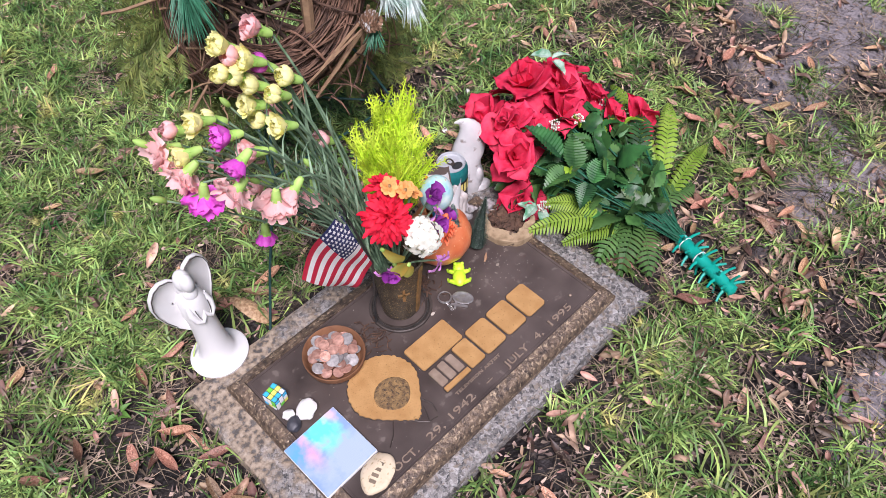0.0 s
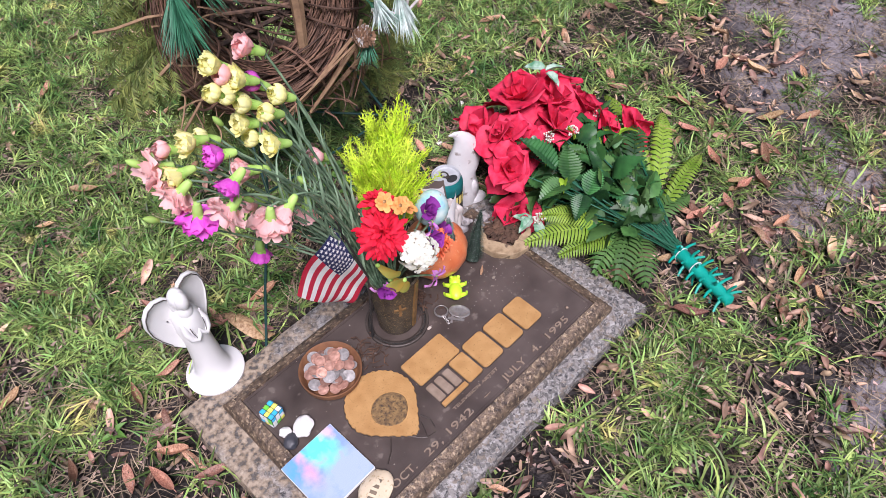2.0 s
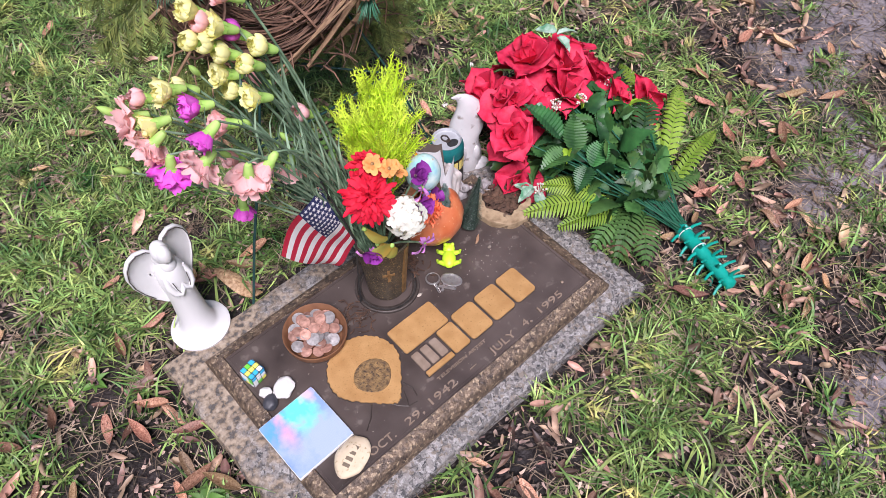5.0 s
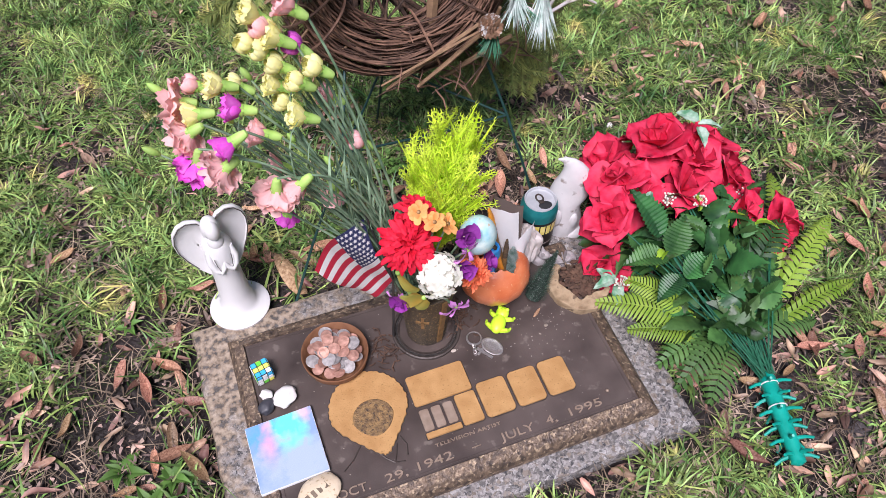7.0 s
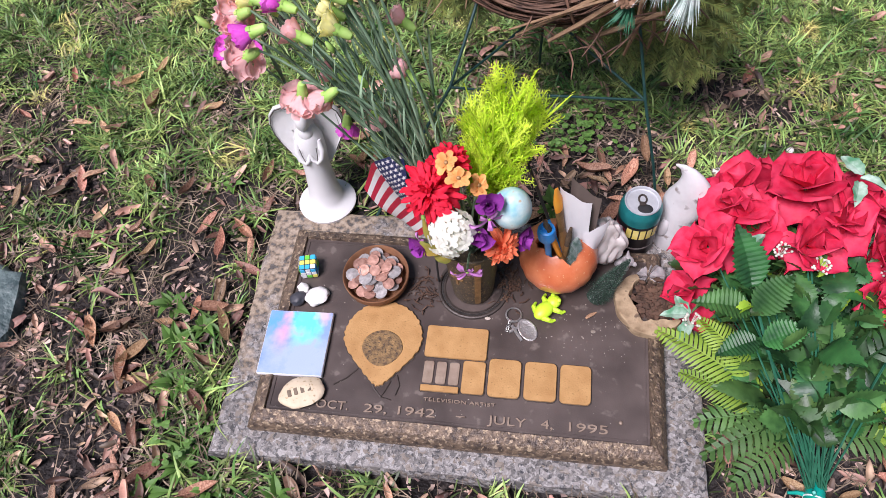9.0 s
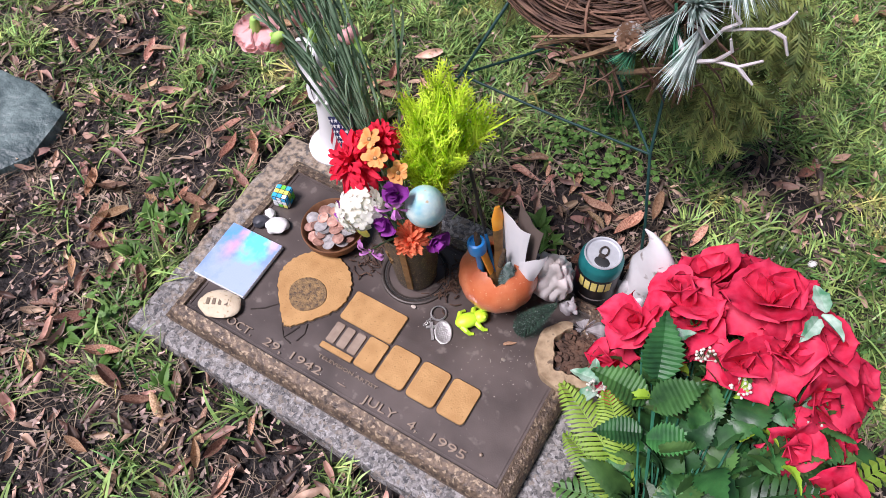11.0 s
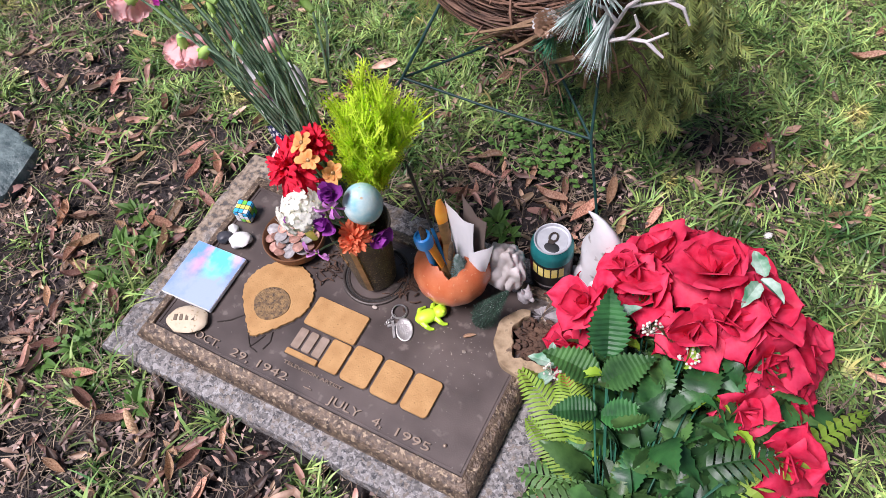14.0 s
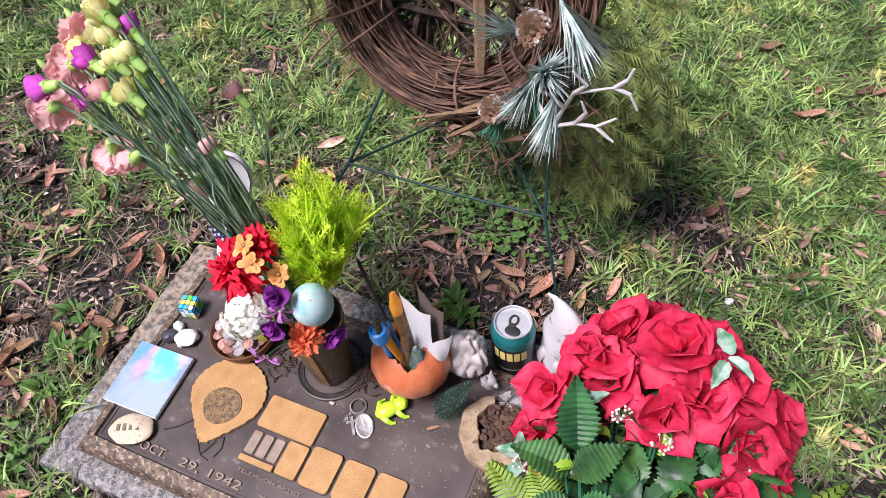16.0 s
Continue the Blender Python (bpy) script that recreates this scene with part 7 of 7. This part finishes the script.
M_VINE = mat("grapevine", (0.055, 0.026, 0.017), (0.19, 0.105, 0.068), 60, 0.65, 0.6, 300, vary="object", swing=0.55)
M_TWIG = mat("bare_twig", (0.33, 0.21, 0.12), (0.20, 0.12, 0.07), 80, 0.65, 0.5, 300)
M_SNOW = mat("snowy_needles", (0.25, 0.36, 0.31), (0.60, 0.66, 0.63), 60, 0.7, 0.0, vary="island", swing=0.3)
M_NEEDLE = mat("pine_needles", (0.02, 0.12, 0.06), (0.05, 0.2, 0.11), 60, 0.5, 0.0, vary="island", swing=0.35)
M_FIR = mat("fir_needles", (0.046, 0.074, 0.018), (0.21, 0.25, 0.062), 22, 0.55, 0.0, vary="island", swing=0.45, hue=0.02)
M_CONE = mat("pine_cone", (0.22, 0.12, 0.07), (0.36, 0.22, 0.14), 60, 0.7, 0.3, c3=(0.75, 0.74, 0.73), spots=0.25, spot_scale=70)
M_FROST = mat("white_twig", (0.50, 0.44, 0.44), (0.66, 0.62, 0.62), 70, 0.7, 0.5, 500)
wreath = thing("grapevine_wreath", "brown grapevine wreath with frosted pine sprays and cones", "wreath", pose(0.095, 0.478, 0.50, 76, 0, 0))
wr = random.Random(12)


def ring_point(a, du, dv, big=0.152):
    return Vector(((big + du) * math.cos(a), (big + du) * math.sin(a), dv))


# vines wind round the ring; each one is a mesh
for k in range(330):
    a0, span = wr.uniform(0, 6.28), wr.uniform(2.2, 5.5)
    ph, tw, rr_ = wr.uniform(0, 6.28), wr.uniform(-1.6, 1.6), 0.046 * math.sqrt(wr.random())
    pts = []
    for i in range(22):
        a = a0 + span * i / 21
        q = ph + tw * i / 21 * 2
        pts.append(ring_point(a, rr_ * math.cos(q) + 0.003 * math.sin(5 * a + k), rr_ * 0.95 * math.sin(q) + 0.003 * math.cos(4 * a + k)))
    r0 = wr.choice([0.0008, 0.0010, 0.0012, 0.0014, 0.0017, 0.0023])
    part("vine", Geo().tube(pts, [r0 * (1 - 0.4 * i / 21) for i in range(22)], 5), M_VINE, wreath)
for k in range(9):
    a = wr.uniform(0, 6.28)
    pts = [ring_point(a + 0.05 * math.cos(q), 0.052 * math.cos(q), 0.052 * math.sin(q)) for q in [6.5 * i / 20 for i in range(21)]]
    part("binding_vine", Geo().tube(pts, 0.0021, 6), M_VINE, wreath)
TOW = wreath.matrix_basis.inverted()


def in_wreath(p):
    return TOW @ Vector(p)


# loose ends and bare twigs
for a, b, r_ in (((0.05, 0.41, 0.30), (0.20, 0.36, 0.44), 0.0045), ((0.04, 0.405, 0.315), (0.19, 0.355, 0.425), 0.003), ((0.10, 0.40, 0.30), (0.215, 0.36, 0.43), 0.0055), ((0.22, 0.44, 0.24), (0.235, 0.40, 0.42), 0.005), ((0.255, 0.45, 0.235), (0.25, 0.41, 0.40), 0.004),
                 ((0.16, 0.44, 0.27), (0.26, 0.40, 0.36), 0.006), ((0.135, 0.445, 0.33), (0.150, 0.455, 0.72), 0.0145), ((0.27, 0.40, 0.30), (0.26, 0.38, 0.42), 0.002), ((0.285, 0.39, 0.33), (0.25, 0.38, 0.45), 0.002), ((-0.06, 0.42, 0.44), (-0.13, 0.43, 0.36), 0.003), ((-0.05, 0.45, 0.50), (-0.15, 0.46, 0.45), 0.0035), ((-0.06, 0.46, 0.55), (-0.17, 0.47, 0.57), 0.003)):
    a, b = in_wreath(a), in_wreath(b)
    r_ *= 0.75
    part("twig", Geo().tube([a, a.lerp(b, 0.35) + Vector((0.004, 0.003, 0.002)), a.lerp(b, 0.7) - Vector((0.003, 0.002, 0.003)), b], [r_ * 0.7, r_, r_, r_ * 0.8], 6), M_TWIG, wreath, "split bare twig")
for k in range(84):
    p = Vector((wr.uniform(0.06, 0.30), wr.uniform(0.40, 0.46), wr.uniform(0.27, 0.40))) if k % 3 else Vector((wr.uniform(-0.12, 0.0), wr.uniform(0.42, 0.48), wr.uniform(0.34, 0.56)))
    q = p + Vector((wr.uniform(-0.06, 0.06), wr.uniform(-0.05, 0.02), wr.uniform(-0.06, 0.03)))
    part("twig", Geo().tube([in_wreath(p), in_wreath(p.lerp(q, 0.5) + Vector((0.004, 0, 0.004))), in_wreath(q)], [0.0016, 0.0014, 0.0007], 5), M_VINE if k % 3 else M_TWIG, wreath)


M_BRANCH = mat("dead_branch", (0.030, 0.018, 0.013), (0.13, 0.075, 0.05), 70, 0.75, 0.7, 260, vary="object", swing=0.5)
for k in range(64):
    a0, a1 = wr.uniform(0, 6.28), wr.uniform(1.9, 4.2)
    p, q = ring_point(a0, -0.01, wr.uniform(-0.055, -0.005)), ring_point(a0 + a1, -0.01, wr.uniform(-0.055, -0.005))
    m_ = p.lerp(q, wr.uniform(0.35, 0.65)) + Vector((wr.uniform(-0.02, 0.02), wr.uniform(-0.02, 0.02), wr.uniform(-0.03, 0.01)))
    r0 = wr.choice([0.0012, 0.0018, 0.0026, 0.0045]) if k > 5 else 0.0062
    part("branch", Geo().tube(bend(p, m_ * 2 - (p + q) / 2, q, 6), [r0, r0 * 1.05, r0 * 0.9, r0 * 0.95, r0 * 0.85, r0 * 0.7, r0 * 0.5], 7), M_BRANCH, wreath, "dark dead branch")


def tuft(root, way, length, count, spread, material, label="", width=0.0006):
    root, way = in_wreath(root), (TOW.to_3x3() @ Vector(way)).normalized()
    g = Geo()
    s1 = way.orthogonal().normalized()
    s2 = way.cross(s1)
    for k in range(count):
        a = wr.uniform(0, 6.28)
        dd = (way + spread * math.sqrt(wr.random()) * (s1 * math.cos(a) + s2 * math.sin(a))).normalized()
        p = root + way * wr.uniform(-0.2, 0.25) * length
        q = p + dd * length * wr.uniform(0.7, 1.1)
        e = dd.orthogonal().normalized() * width
        e2 = dd.cross(e)
        g.add([p + e, p - e, p.lerp(q, 0.55) - e * 1.1 + e2, p.lerp(q, 0.55) + e * 1.1 + e2, q], [(0, 1, 2, 3), (3, 2, 4)])
    g.tube([root - way * 0.4 * length, root + way * 0.2 * length], 0.0018, 5)
    return part("needle_spray", g, material, wreath, label, smooth=False)


fro = "frosted pale green pine needles"
tuft((0.275, 0.345, 0.475), (-0.1, -0.35, -1), 0.068, 150, 0.42, M_SNOW, fro, 0.0009)
tuft((0.255, 0.36, 0.50), (0.3, -0.5, 0.4), 0.075, 110, 0.6, M_SNOW, fro, 0.0011)
tuft((0.275, 0.37, 0.58), (0.5, -0.4, -0.35), 0.075, 150, 0.55, M_SNOW, fro, 0.0009)
tuft((0.215, 0.38, 0.53), (-0.3, -0.5, 0.3), 0.07, 90, 0.7, M_SNOW, fro, 0.001)
tuft((0.240, 0.36, 0.475), (-0.2, -0.4, -0.3), 0.055, 80, 0.7, M_SNOW, fro, 0.001)
tuft((0.205, 0.35, 0.42), (-0.3, -0.2, -1), 0.045, 80, 0.6, M_NEEDLE, "green pine needles")
tuft((0.240, 0.37, 0.46), (0.3, -0.5, -0.5), 0.05, 80, 0.6, M_NEEDLE, "green pine needles")
tuft((-0.065, 0.42, 0.60), (-0.3, -0.6, -0.7), 0.085, 150, 0.6, M_NEEDLE, "green pine needles", 0.0009)
tuft((-0.045, 0.42, 0.64), (0.4, -0.6, -0.3), 0.085, 120, 0.6, M_NEEDLE, "green pine needles", 0.0009)


def cone(place, way, size):
    g = Geo()
    for k in range(84):
        t = k / 84
        r_ = size * 0.40 * math.sin(math.pi * (0.12 + 0.80 * t)) + 0.001
        sc, z_ = size * 0.15, size * (t - 0.42)
        g.add([(r_ * 0.55, -sc * 0.45, z_), (r_ * 0.55, sc * 0.45, z_), (r_ * 1.1, sc * 0.6, z_ + sc * 0.35), (r_ * 1.1 + sc * 0.35, 0, z_ + sc * 0.75), (r_ * 1.1, -sc * 0.6, z_ + sc * 0.35), (r_ * 1.05, 0, z_ - sc * 0.15)],
              [(0, 1, 2, 3, 4), (1, 5, 2), (2, 5, 3), (3, 5, 4), (4, 5, 0), (0, 5, 1)], 0, Matrix.Rotation(k * 2.399, 4, "Z"))
    g.ball((0, 0, 0.03 * size), (size * 0.27, size * 0.27, size * 0.42), 10, 8)
    part("pine_cone", g, M_CONE, wreath, "brown pine cone dusted white", at=aim(in_wreath(place), TOW.to_3x3() @ Vector(way)))


cone((0.195, 0.352, 0.432), (0.2, -0.9, 0.3), 0.038)
cone((0.232, 0.388, 0.535), (0.3, -0.8, 0.3), 0.044)
# white coral-like twig
main = [Vector(p) for p in ((0.235, 0.37, 0.455), (0.275, 0.335, 0.44), (0.305, 0.325, 0.465), (0.330, 0.322, 0.47), (0.352, 0.322, 0.49))]
white = part("white_twig", Geo().tube([in_wreath(p) for p in main], [0.0035, 0.003, 0.0026, 0.0022, 0.0015], 6), M_FROST, wreath, "white-painted branching twig")
for a, b, c in (((0.275, 0.335, 0.44), (0.30, 0.33, 0.505), (0.345, 0.325, 0.53)), ((0.30, 0.33, 0.505), (0.315, 0.325, 0.525), (0.30, 0.32, 0.545)), ((0.345, 0.325, 0.53), (0.362, 0.325, 0.525), (0.372, 0.325, 0.505)), ((0.345, 0.325, 0.53), (0.358, 0.325, 0.545), (0.362, 0.325, 0.56)), ((0.305, 0.325, 0.465), (0.318, 0.32, 0.49), (0.312, 0.32, 0.505)), ((0.330, 0.322, 0.47), (0.342, 0.32, 0.462), (0.352, 0.32, 0.455)), ((0.29, 0.33, 0.48), (0.275, 0.325, 0.50), (0.262, 0.322, 0.505))):
    part("side_twig", Geo().tube([in_wreath(p) for p in (a, b, c)], [0.0028, 0.0022, 0.0014], 6), M_FROST, white)

# fir boughs bunched behind the wreath
BOUGHS_RIGHT = [
    ((0.17, 0.50, 0.55), (0.37, 0.50, 0.50)), ((0.18, 0.51, 0.48), (0.40, 0.49, 0.34)), ((0.18, 0.52, 0.42), (0.375, 0.49, 0.26)),
    ((0.17, 0.53, 0.36), (0.33, 0.48, 0.17)), ((0.16, 0.53, 0.34), (0.25, 0.48, 0.17)), ((0.22, 0.50, 0.40), (0.39, 0.46, 0.24)),
    ((0.24, 0.48, 0.34), (0.35, 0.45, 0.19)), ((0.05, 0.54, 0.40), (-0.05, 0.49, 0.26)), ((0.04, 0.53, 0.45), (-0.10, 0.49, 0.28))]
BOUGHS_LEFT = [
    ((0.03, 0.52, 0.50), (-0.16, 0.49, 0.40)), ((0.03, 0.52, 0.55), (-0.17, 0.49, 0.50)), ((0.04, 0.52, 0.60), (-0.14, 0.49, 0.60)),
    ((0.15, 0.53, 0.60), (0.34, 0.50, 0.62)), ((0.16, 0.52, 0.40), (0.42, 0.52, 0.28)), ((0.19, 0.53, 0.36), (0.38, 0.50, 0.19)),
    ((0.22, 0.50, 0.50), (0.42, 0.46, 0.36)), ((-0.02, 0.50, 0.52), (-0.19, 0.45, 0.46)), ((0.2, 0.50, 0.46), (0.39, 0.46, 0.42))]
for root, tip in BOUGHS_RIGHT + BOUGHS_LEFT:
    root, tip = Vector(root), Vector(tip)
    g = Geo()
    d = (tip - root).normalized()
    side = d.cross(Vector((0, -1, 0.2))).normalized()
    pts = bend(root, root.lerp(tip, 0.5) + Vector((0, -0.015, 0.02)), tip, 10)
    g.tube([in_wreath(p) for p in pts], [0.0035 - 0.0025 * i / 10 for i in range(11)], 5)
    twigs = [(pts[i], pts[i + 1]) for i in range(10)]
    for i in range(1, 10):
        for s_ in (-1, 1):
            w = (d * 0.9 + side * s_ * 0.8 + Vector((wr.uniform(-0.2, 0.2), wr.uniform(-0.45, 0.1), wr.uniform(-0.3, 0.1)))).normalized()
            n_ = 0.085 * (1.15 - 0.08 * i) * wr.uniform(0.7, 1.15)
            q = [pts[i], pts[i] + w * n_ * 0.5, pts[i] + w * n_ + Vector((0, 0, -0.006))]
            g.tube([in_wreath(p) for p in q], [0.0014, 0.0011, 0.0006], 4)
            twigs += [(q[0], q[1]), (q[1], q[2])]
    for p, q in twigs:
        dd = (q - p)
        m_ = max(6, int(dd.length / 0.0021))
        dn = dd.normalized()
        s1 = dn.cross(Vector((0, -1, 0.3))).normalized()
        for i in range(m_):
            c = p + dd * (i + wr.random()) / m_
            w = (dn * 0.75 + s1 * (1 if i % 2 else -1) * 0.9 + Vector((wr.uniform(-0.1, 0.1), wr.uniform(-0.35, 0.0), wr.uniform(-0.1, 0.1)))).normalized() * wr.uniform(0.012, 0.018)
            e = dn * 0.0021
            g.add([in_wreath(c - e), in_wreath(c + e), in_wreath(c + w)], [(0, 1, 2)])
    part("fir_bough", g, M_FIR, wreath, "olive-green drying fir bough", smooth=False)

# ---- single fallen leaves and weeds ----
lr = random.Random(77)
leaf_meshes = []
for rows in leaf_kinds:
    g = Geo().grid(rows).grid([[(a, b, c - 0.012) for a, b, c in r] for r in rows][::-1])
    g.tube([(-0.62, 0.01, rows[0][2][2] - 0.01), rows[0][2], (0.0, 0, rows[3][2][2] - 0.004)], [0.012, 0.012, 0.006], 4)
    leaf_meshes.append(g.mesh("fallen_leaf", M_LEAF1, 60))


def drop_leaf(px, py, size, label, z=None):
    ob = new("fallen_leaf", lr.choice(leaf_meshes))
    z_ = (ground_z(px, py) + 0.012) if z is None else z
    ob.matrix_basis = pose(px, py, z_, lr.uniform(-14, 14), lr.uniform(-12, 12), lr.uniform(0, 360)) @ Matrix.Scale(size, 4)
    tagged(ob, label, "leaf", "fallen leaves")


for zone, count in ((((-0.60, -0.45), (0.0, -0.22)), 26), (((-0.62, -0.20), (-0.38, 0.30)), 30), (((-1.0, 0.12), (-0.4, 0.6)), 24), (((0.0, 0.27), (0.5, 0.44)), 46), (((0.39, -0.42), (0.75, -0.10)), 18), (((0.72, -0.2), (1.4, 0.6)), 52), (((-0.4, 0.27), (-0.05, 0.5)), 16), (((0.45, 0.40), (1.1, 1.1)), 26), (((-0.6, 0.6), (0.3, 1.3)), 22)):
    (x0_, y0_), (x1_, y1_) = zone
    made = 0
    while made < count:
        px, py = lr.uniform(x0_, x1_), lr.uniform(y0_, y1_)
        if GX0 - 0.02 < px < GX1 + 0.02 and GY0 - 0.02 < py < GY1 + 0.02 or math.hypot(px + 0.94, py + 0.02) < 0.2:
            continue
        drop_leaf(px, py, lr.uniform(0.036, 0.068), "curled reddish-brown dead leaf on the soil")
        made += 1
drop_leaf(-0.175, 0.300, 0.125, "large pale brown dead leaf beside the marker", 0.022)
drop_leaf(0.195, 0.070, 0.022, "small brown leaf scrap on the plaque", TOP + 0.001)

# twigs and grit caught round the vase foot
g = Geo()
for k in range(150):
    a, r_ = lr.uniform(0, 6.28), lr.uniform(0.058, 0.075)
    side = lr.choice([(0.055, 0.0), (0.055, 0.005), (-0.078, -0.012), (0.045, 0.02)])
    px, py = VASE[0] + side[0] + lr.gauss(0, 0.018), VASE[1] + side[1] + lr.gauss(0, 0.016)
    if math.hypot(px - VASE[0], py - VASE[1]) < 0.05 or math.hypot(px - POT[0], py - POT[1]) < 0.03:
        continue
    n_ = lr.uniform(0.006, 0.02)
    b = lr.uniform(0, 6.28)
    g.tube([(px, py, TOP), (px + n_ * 0.5 * math.cos(b), py + n_ * 0.5 * math.sin(b), TOP + lr.uniform(0.001, 0.005)), (px + n_ * math.cos(b + 0.4), py + n_ * math.sin(b + 0.4), TOP)], lr.uniform(0.0006, 0.0016), 4)
tagged(part("twig_litter", g, M_BARK), "dark broken twigs and moss on the plaque", "twigs", kind="stuff")
M_GRIT = mat("pale_grit", (0.5, 0.46, 0.42), (0.34, 0.28, 0.22), 60, 0.8, 0.3, vary="island", swing=0.4)
g = Geo()
for k in range(230):
    px, py = lr.uniform(QX0, QX1), lr.uniform(QY0, QY1)
    if lr.random() < 0.25:
        px, py = 0.2 + lr.gauss(0, 0.035), 0.035 + lr.gauss(0, 0.025)
    s_ = lr.uniform(0.0003, 0.0011)
    g.ball((px, py, TOP - 0.0015), (s_, s_ * 0.8, s_ * 0.6), 5, 3)
g.ball((0.199, 0.043, TOP - 0.001), (0.004, 0.0028, 0.0016), 8, 5)
g.ball((0.036, 0.050, TOP + 0.001), (0.005, 0.003, 0.002), 8, 5)
tagged(part("grit", g, M_GRIT), "pale sand grains and crumbs on the plaque", "grit", kind="stuff")

M_WEED = mat("weed_leaf", (0.075, 0.17, 0.03), (0.14, 0.27, 0.055), 30, 0.5, 0.2, 200, vary="object", swing=0.25, through_=0.2)
weed_leaf = toothed(0.034, 0.019, 12, 0.7, 0.35, M_WEED, 0.2)
clover = Geo().grid([[(0.013 * t * math.cos(0), w * 0.008 * math.sin(math.pi * (0.1 + 0.85 * t)), 0.001 * math.sin(3 * t)) for w in (-1, -0.4, 0.4, 1)] for t in (0, 0.25, 0.5, 0.75, 1)]).mesh("leaf", M_WEED)


def rosette(px, py, size, count, label="small broad-leaved green weed in the soil"):
    ob = thing("weed", label, "weed", pose(px, py, ground_z(px, py), 0, 0, lr.uniform(0, 360)), "weeds round the marker")
    for k in range(count):
        part("leaf", weed_leaf, None, ob, at=pose(0, 0, 0.004 + 0.001 * k, 0, 0, 360 * k / count + lr.uniform(-20, 20)) @ pose(0.004, 0, 0, lr.uniform(-20, 20), -lr.uniform(5, 50), 0) @ Matrix.Scale(0.85 * size * lr.uniform(0.7, 1.15), 4))


def clovers(px, py, spread, count):
    ob = thing("clover_patch", "low patch of small round green clover leaves", "weed", pose(px, py, ground_z(px, py)), "clover patches")
    for k in range(count):
        a, r_ = lr.uniform(0, 6.28), spread * math.sqrt(lr.random())
        top = Vector((r_ * math.cos(a), r_ * math.sin(a), lr.uniform(0.012, 0.035)))
        for j in range(3):
            part("leaf", clover, None, ob, at=Matrix.Translation(top) @ pose(0, 0, 0, lr.uniform(-12, 12), lr.uniform(-18, 8), 120 * j + k * 37) @ Matrix.Scale(lr.uniform(0.35, 0.62), 4))
    return ob


for px, py, size, count in ((0.130, 0.300, 1.3, 9), (0.160, 0.285, 1.0, 7), (-0.245, -0.245, 1.2, 6), (-0.47, -0.02, 1.1, 8), (-0.50, 0.05, 1.2, 8), (-0.455, -0.085, 1.1, 8), (-0.43, 0.01, 1.0, 7), (-0.35, -0.245, 1.1, 8), (-0.40, -0.215, 1.2, 8), (-0.44, -0.26, 1.1, 7), (-0.46, 0.30, 0.8, 6), (0.44, -0.25, 0.8, 6)):
    rosette(px, py, size, count)
for px, py, spread, count in ((0.16, 0.50, 0.09, 60), (0.10, 0.47, 0.06, 34), (0.21, 0.47, 0.07, 34), (-0.42, -0.17, 0.05, 20), (0.9, 0.75, 0.12, 40)):
    clovers(px, py, spread, count)

# longer grass tufts against the stone and round the bouquet
x, y = sown(16000, (-0.75, -0.6), (0.95, 0.75), lambda a, b: np.clip(1.4 * (lattice(a + 3.1, b, 0.08) - 0.52), 0, 1) * np.clip(1.15 - bare(a, b), 0.08, 1))
n = len(x)
v, l, s = strips(n, x, y, height(x, y), rng.uniform(0.05, 0.11, n), rng.uniform(0.003, 0.0058, n), rng.uniform(0, 2 * np.pi, n), rng.uniform(0.35, 1.25, n), rng.uniform(0.3, 1.1, n), 4, rng.uniform(-0.4, 0.4, n))
tagged(new("grass_tufts", quick_mesh("grass_tufts", v, l, s, M_GRASS)), "longer arching tufts of green grass", "grass", kind="stuff")
for px, py in ((0.415, 0.40), (0.55, 0.46), (0.46, 0.36)):
    stone("small white pebble on the soil", pose(px, py, ground_z(px, py) + 0.002, 0, 0, 40), (0.008, 0.006, 0.004), M_PALE, 6)["group"] = "pebbles on the soil"
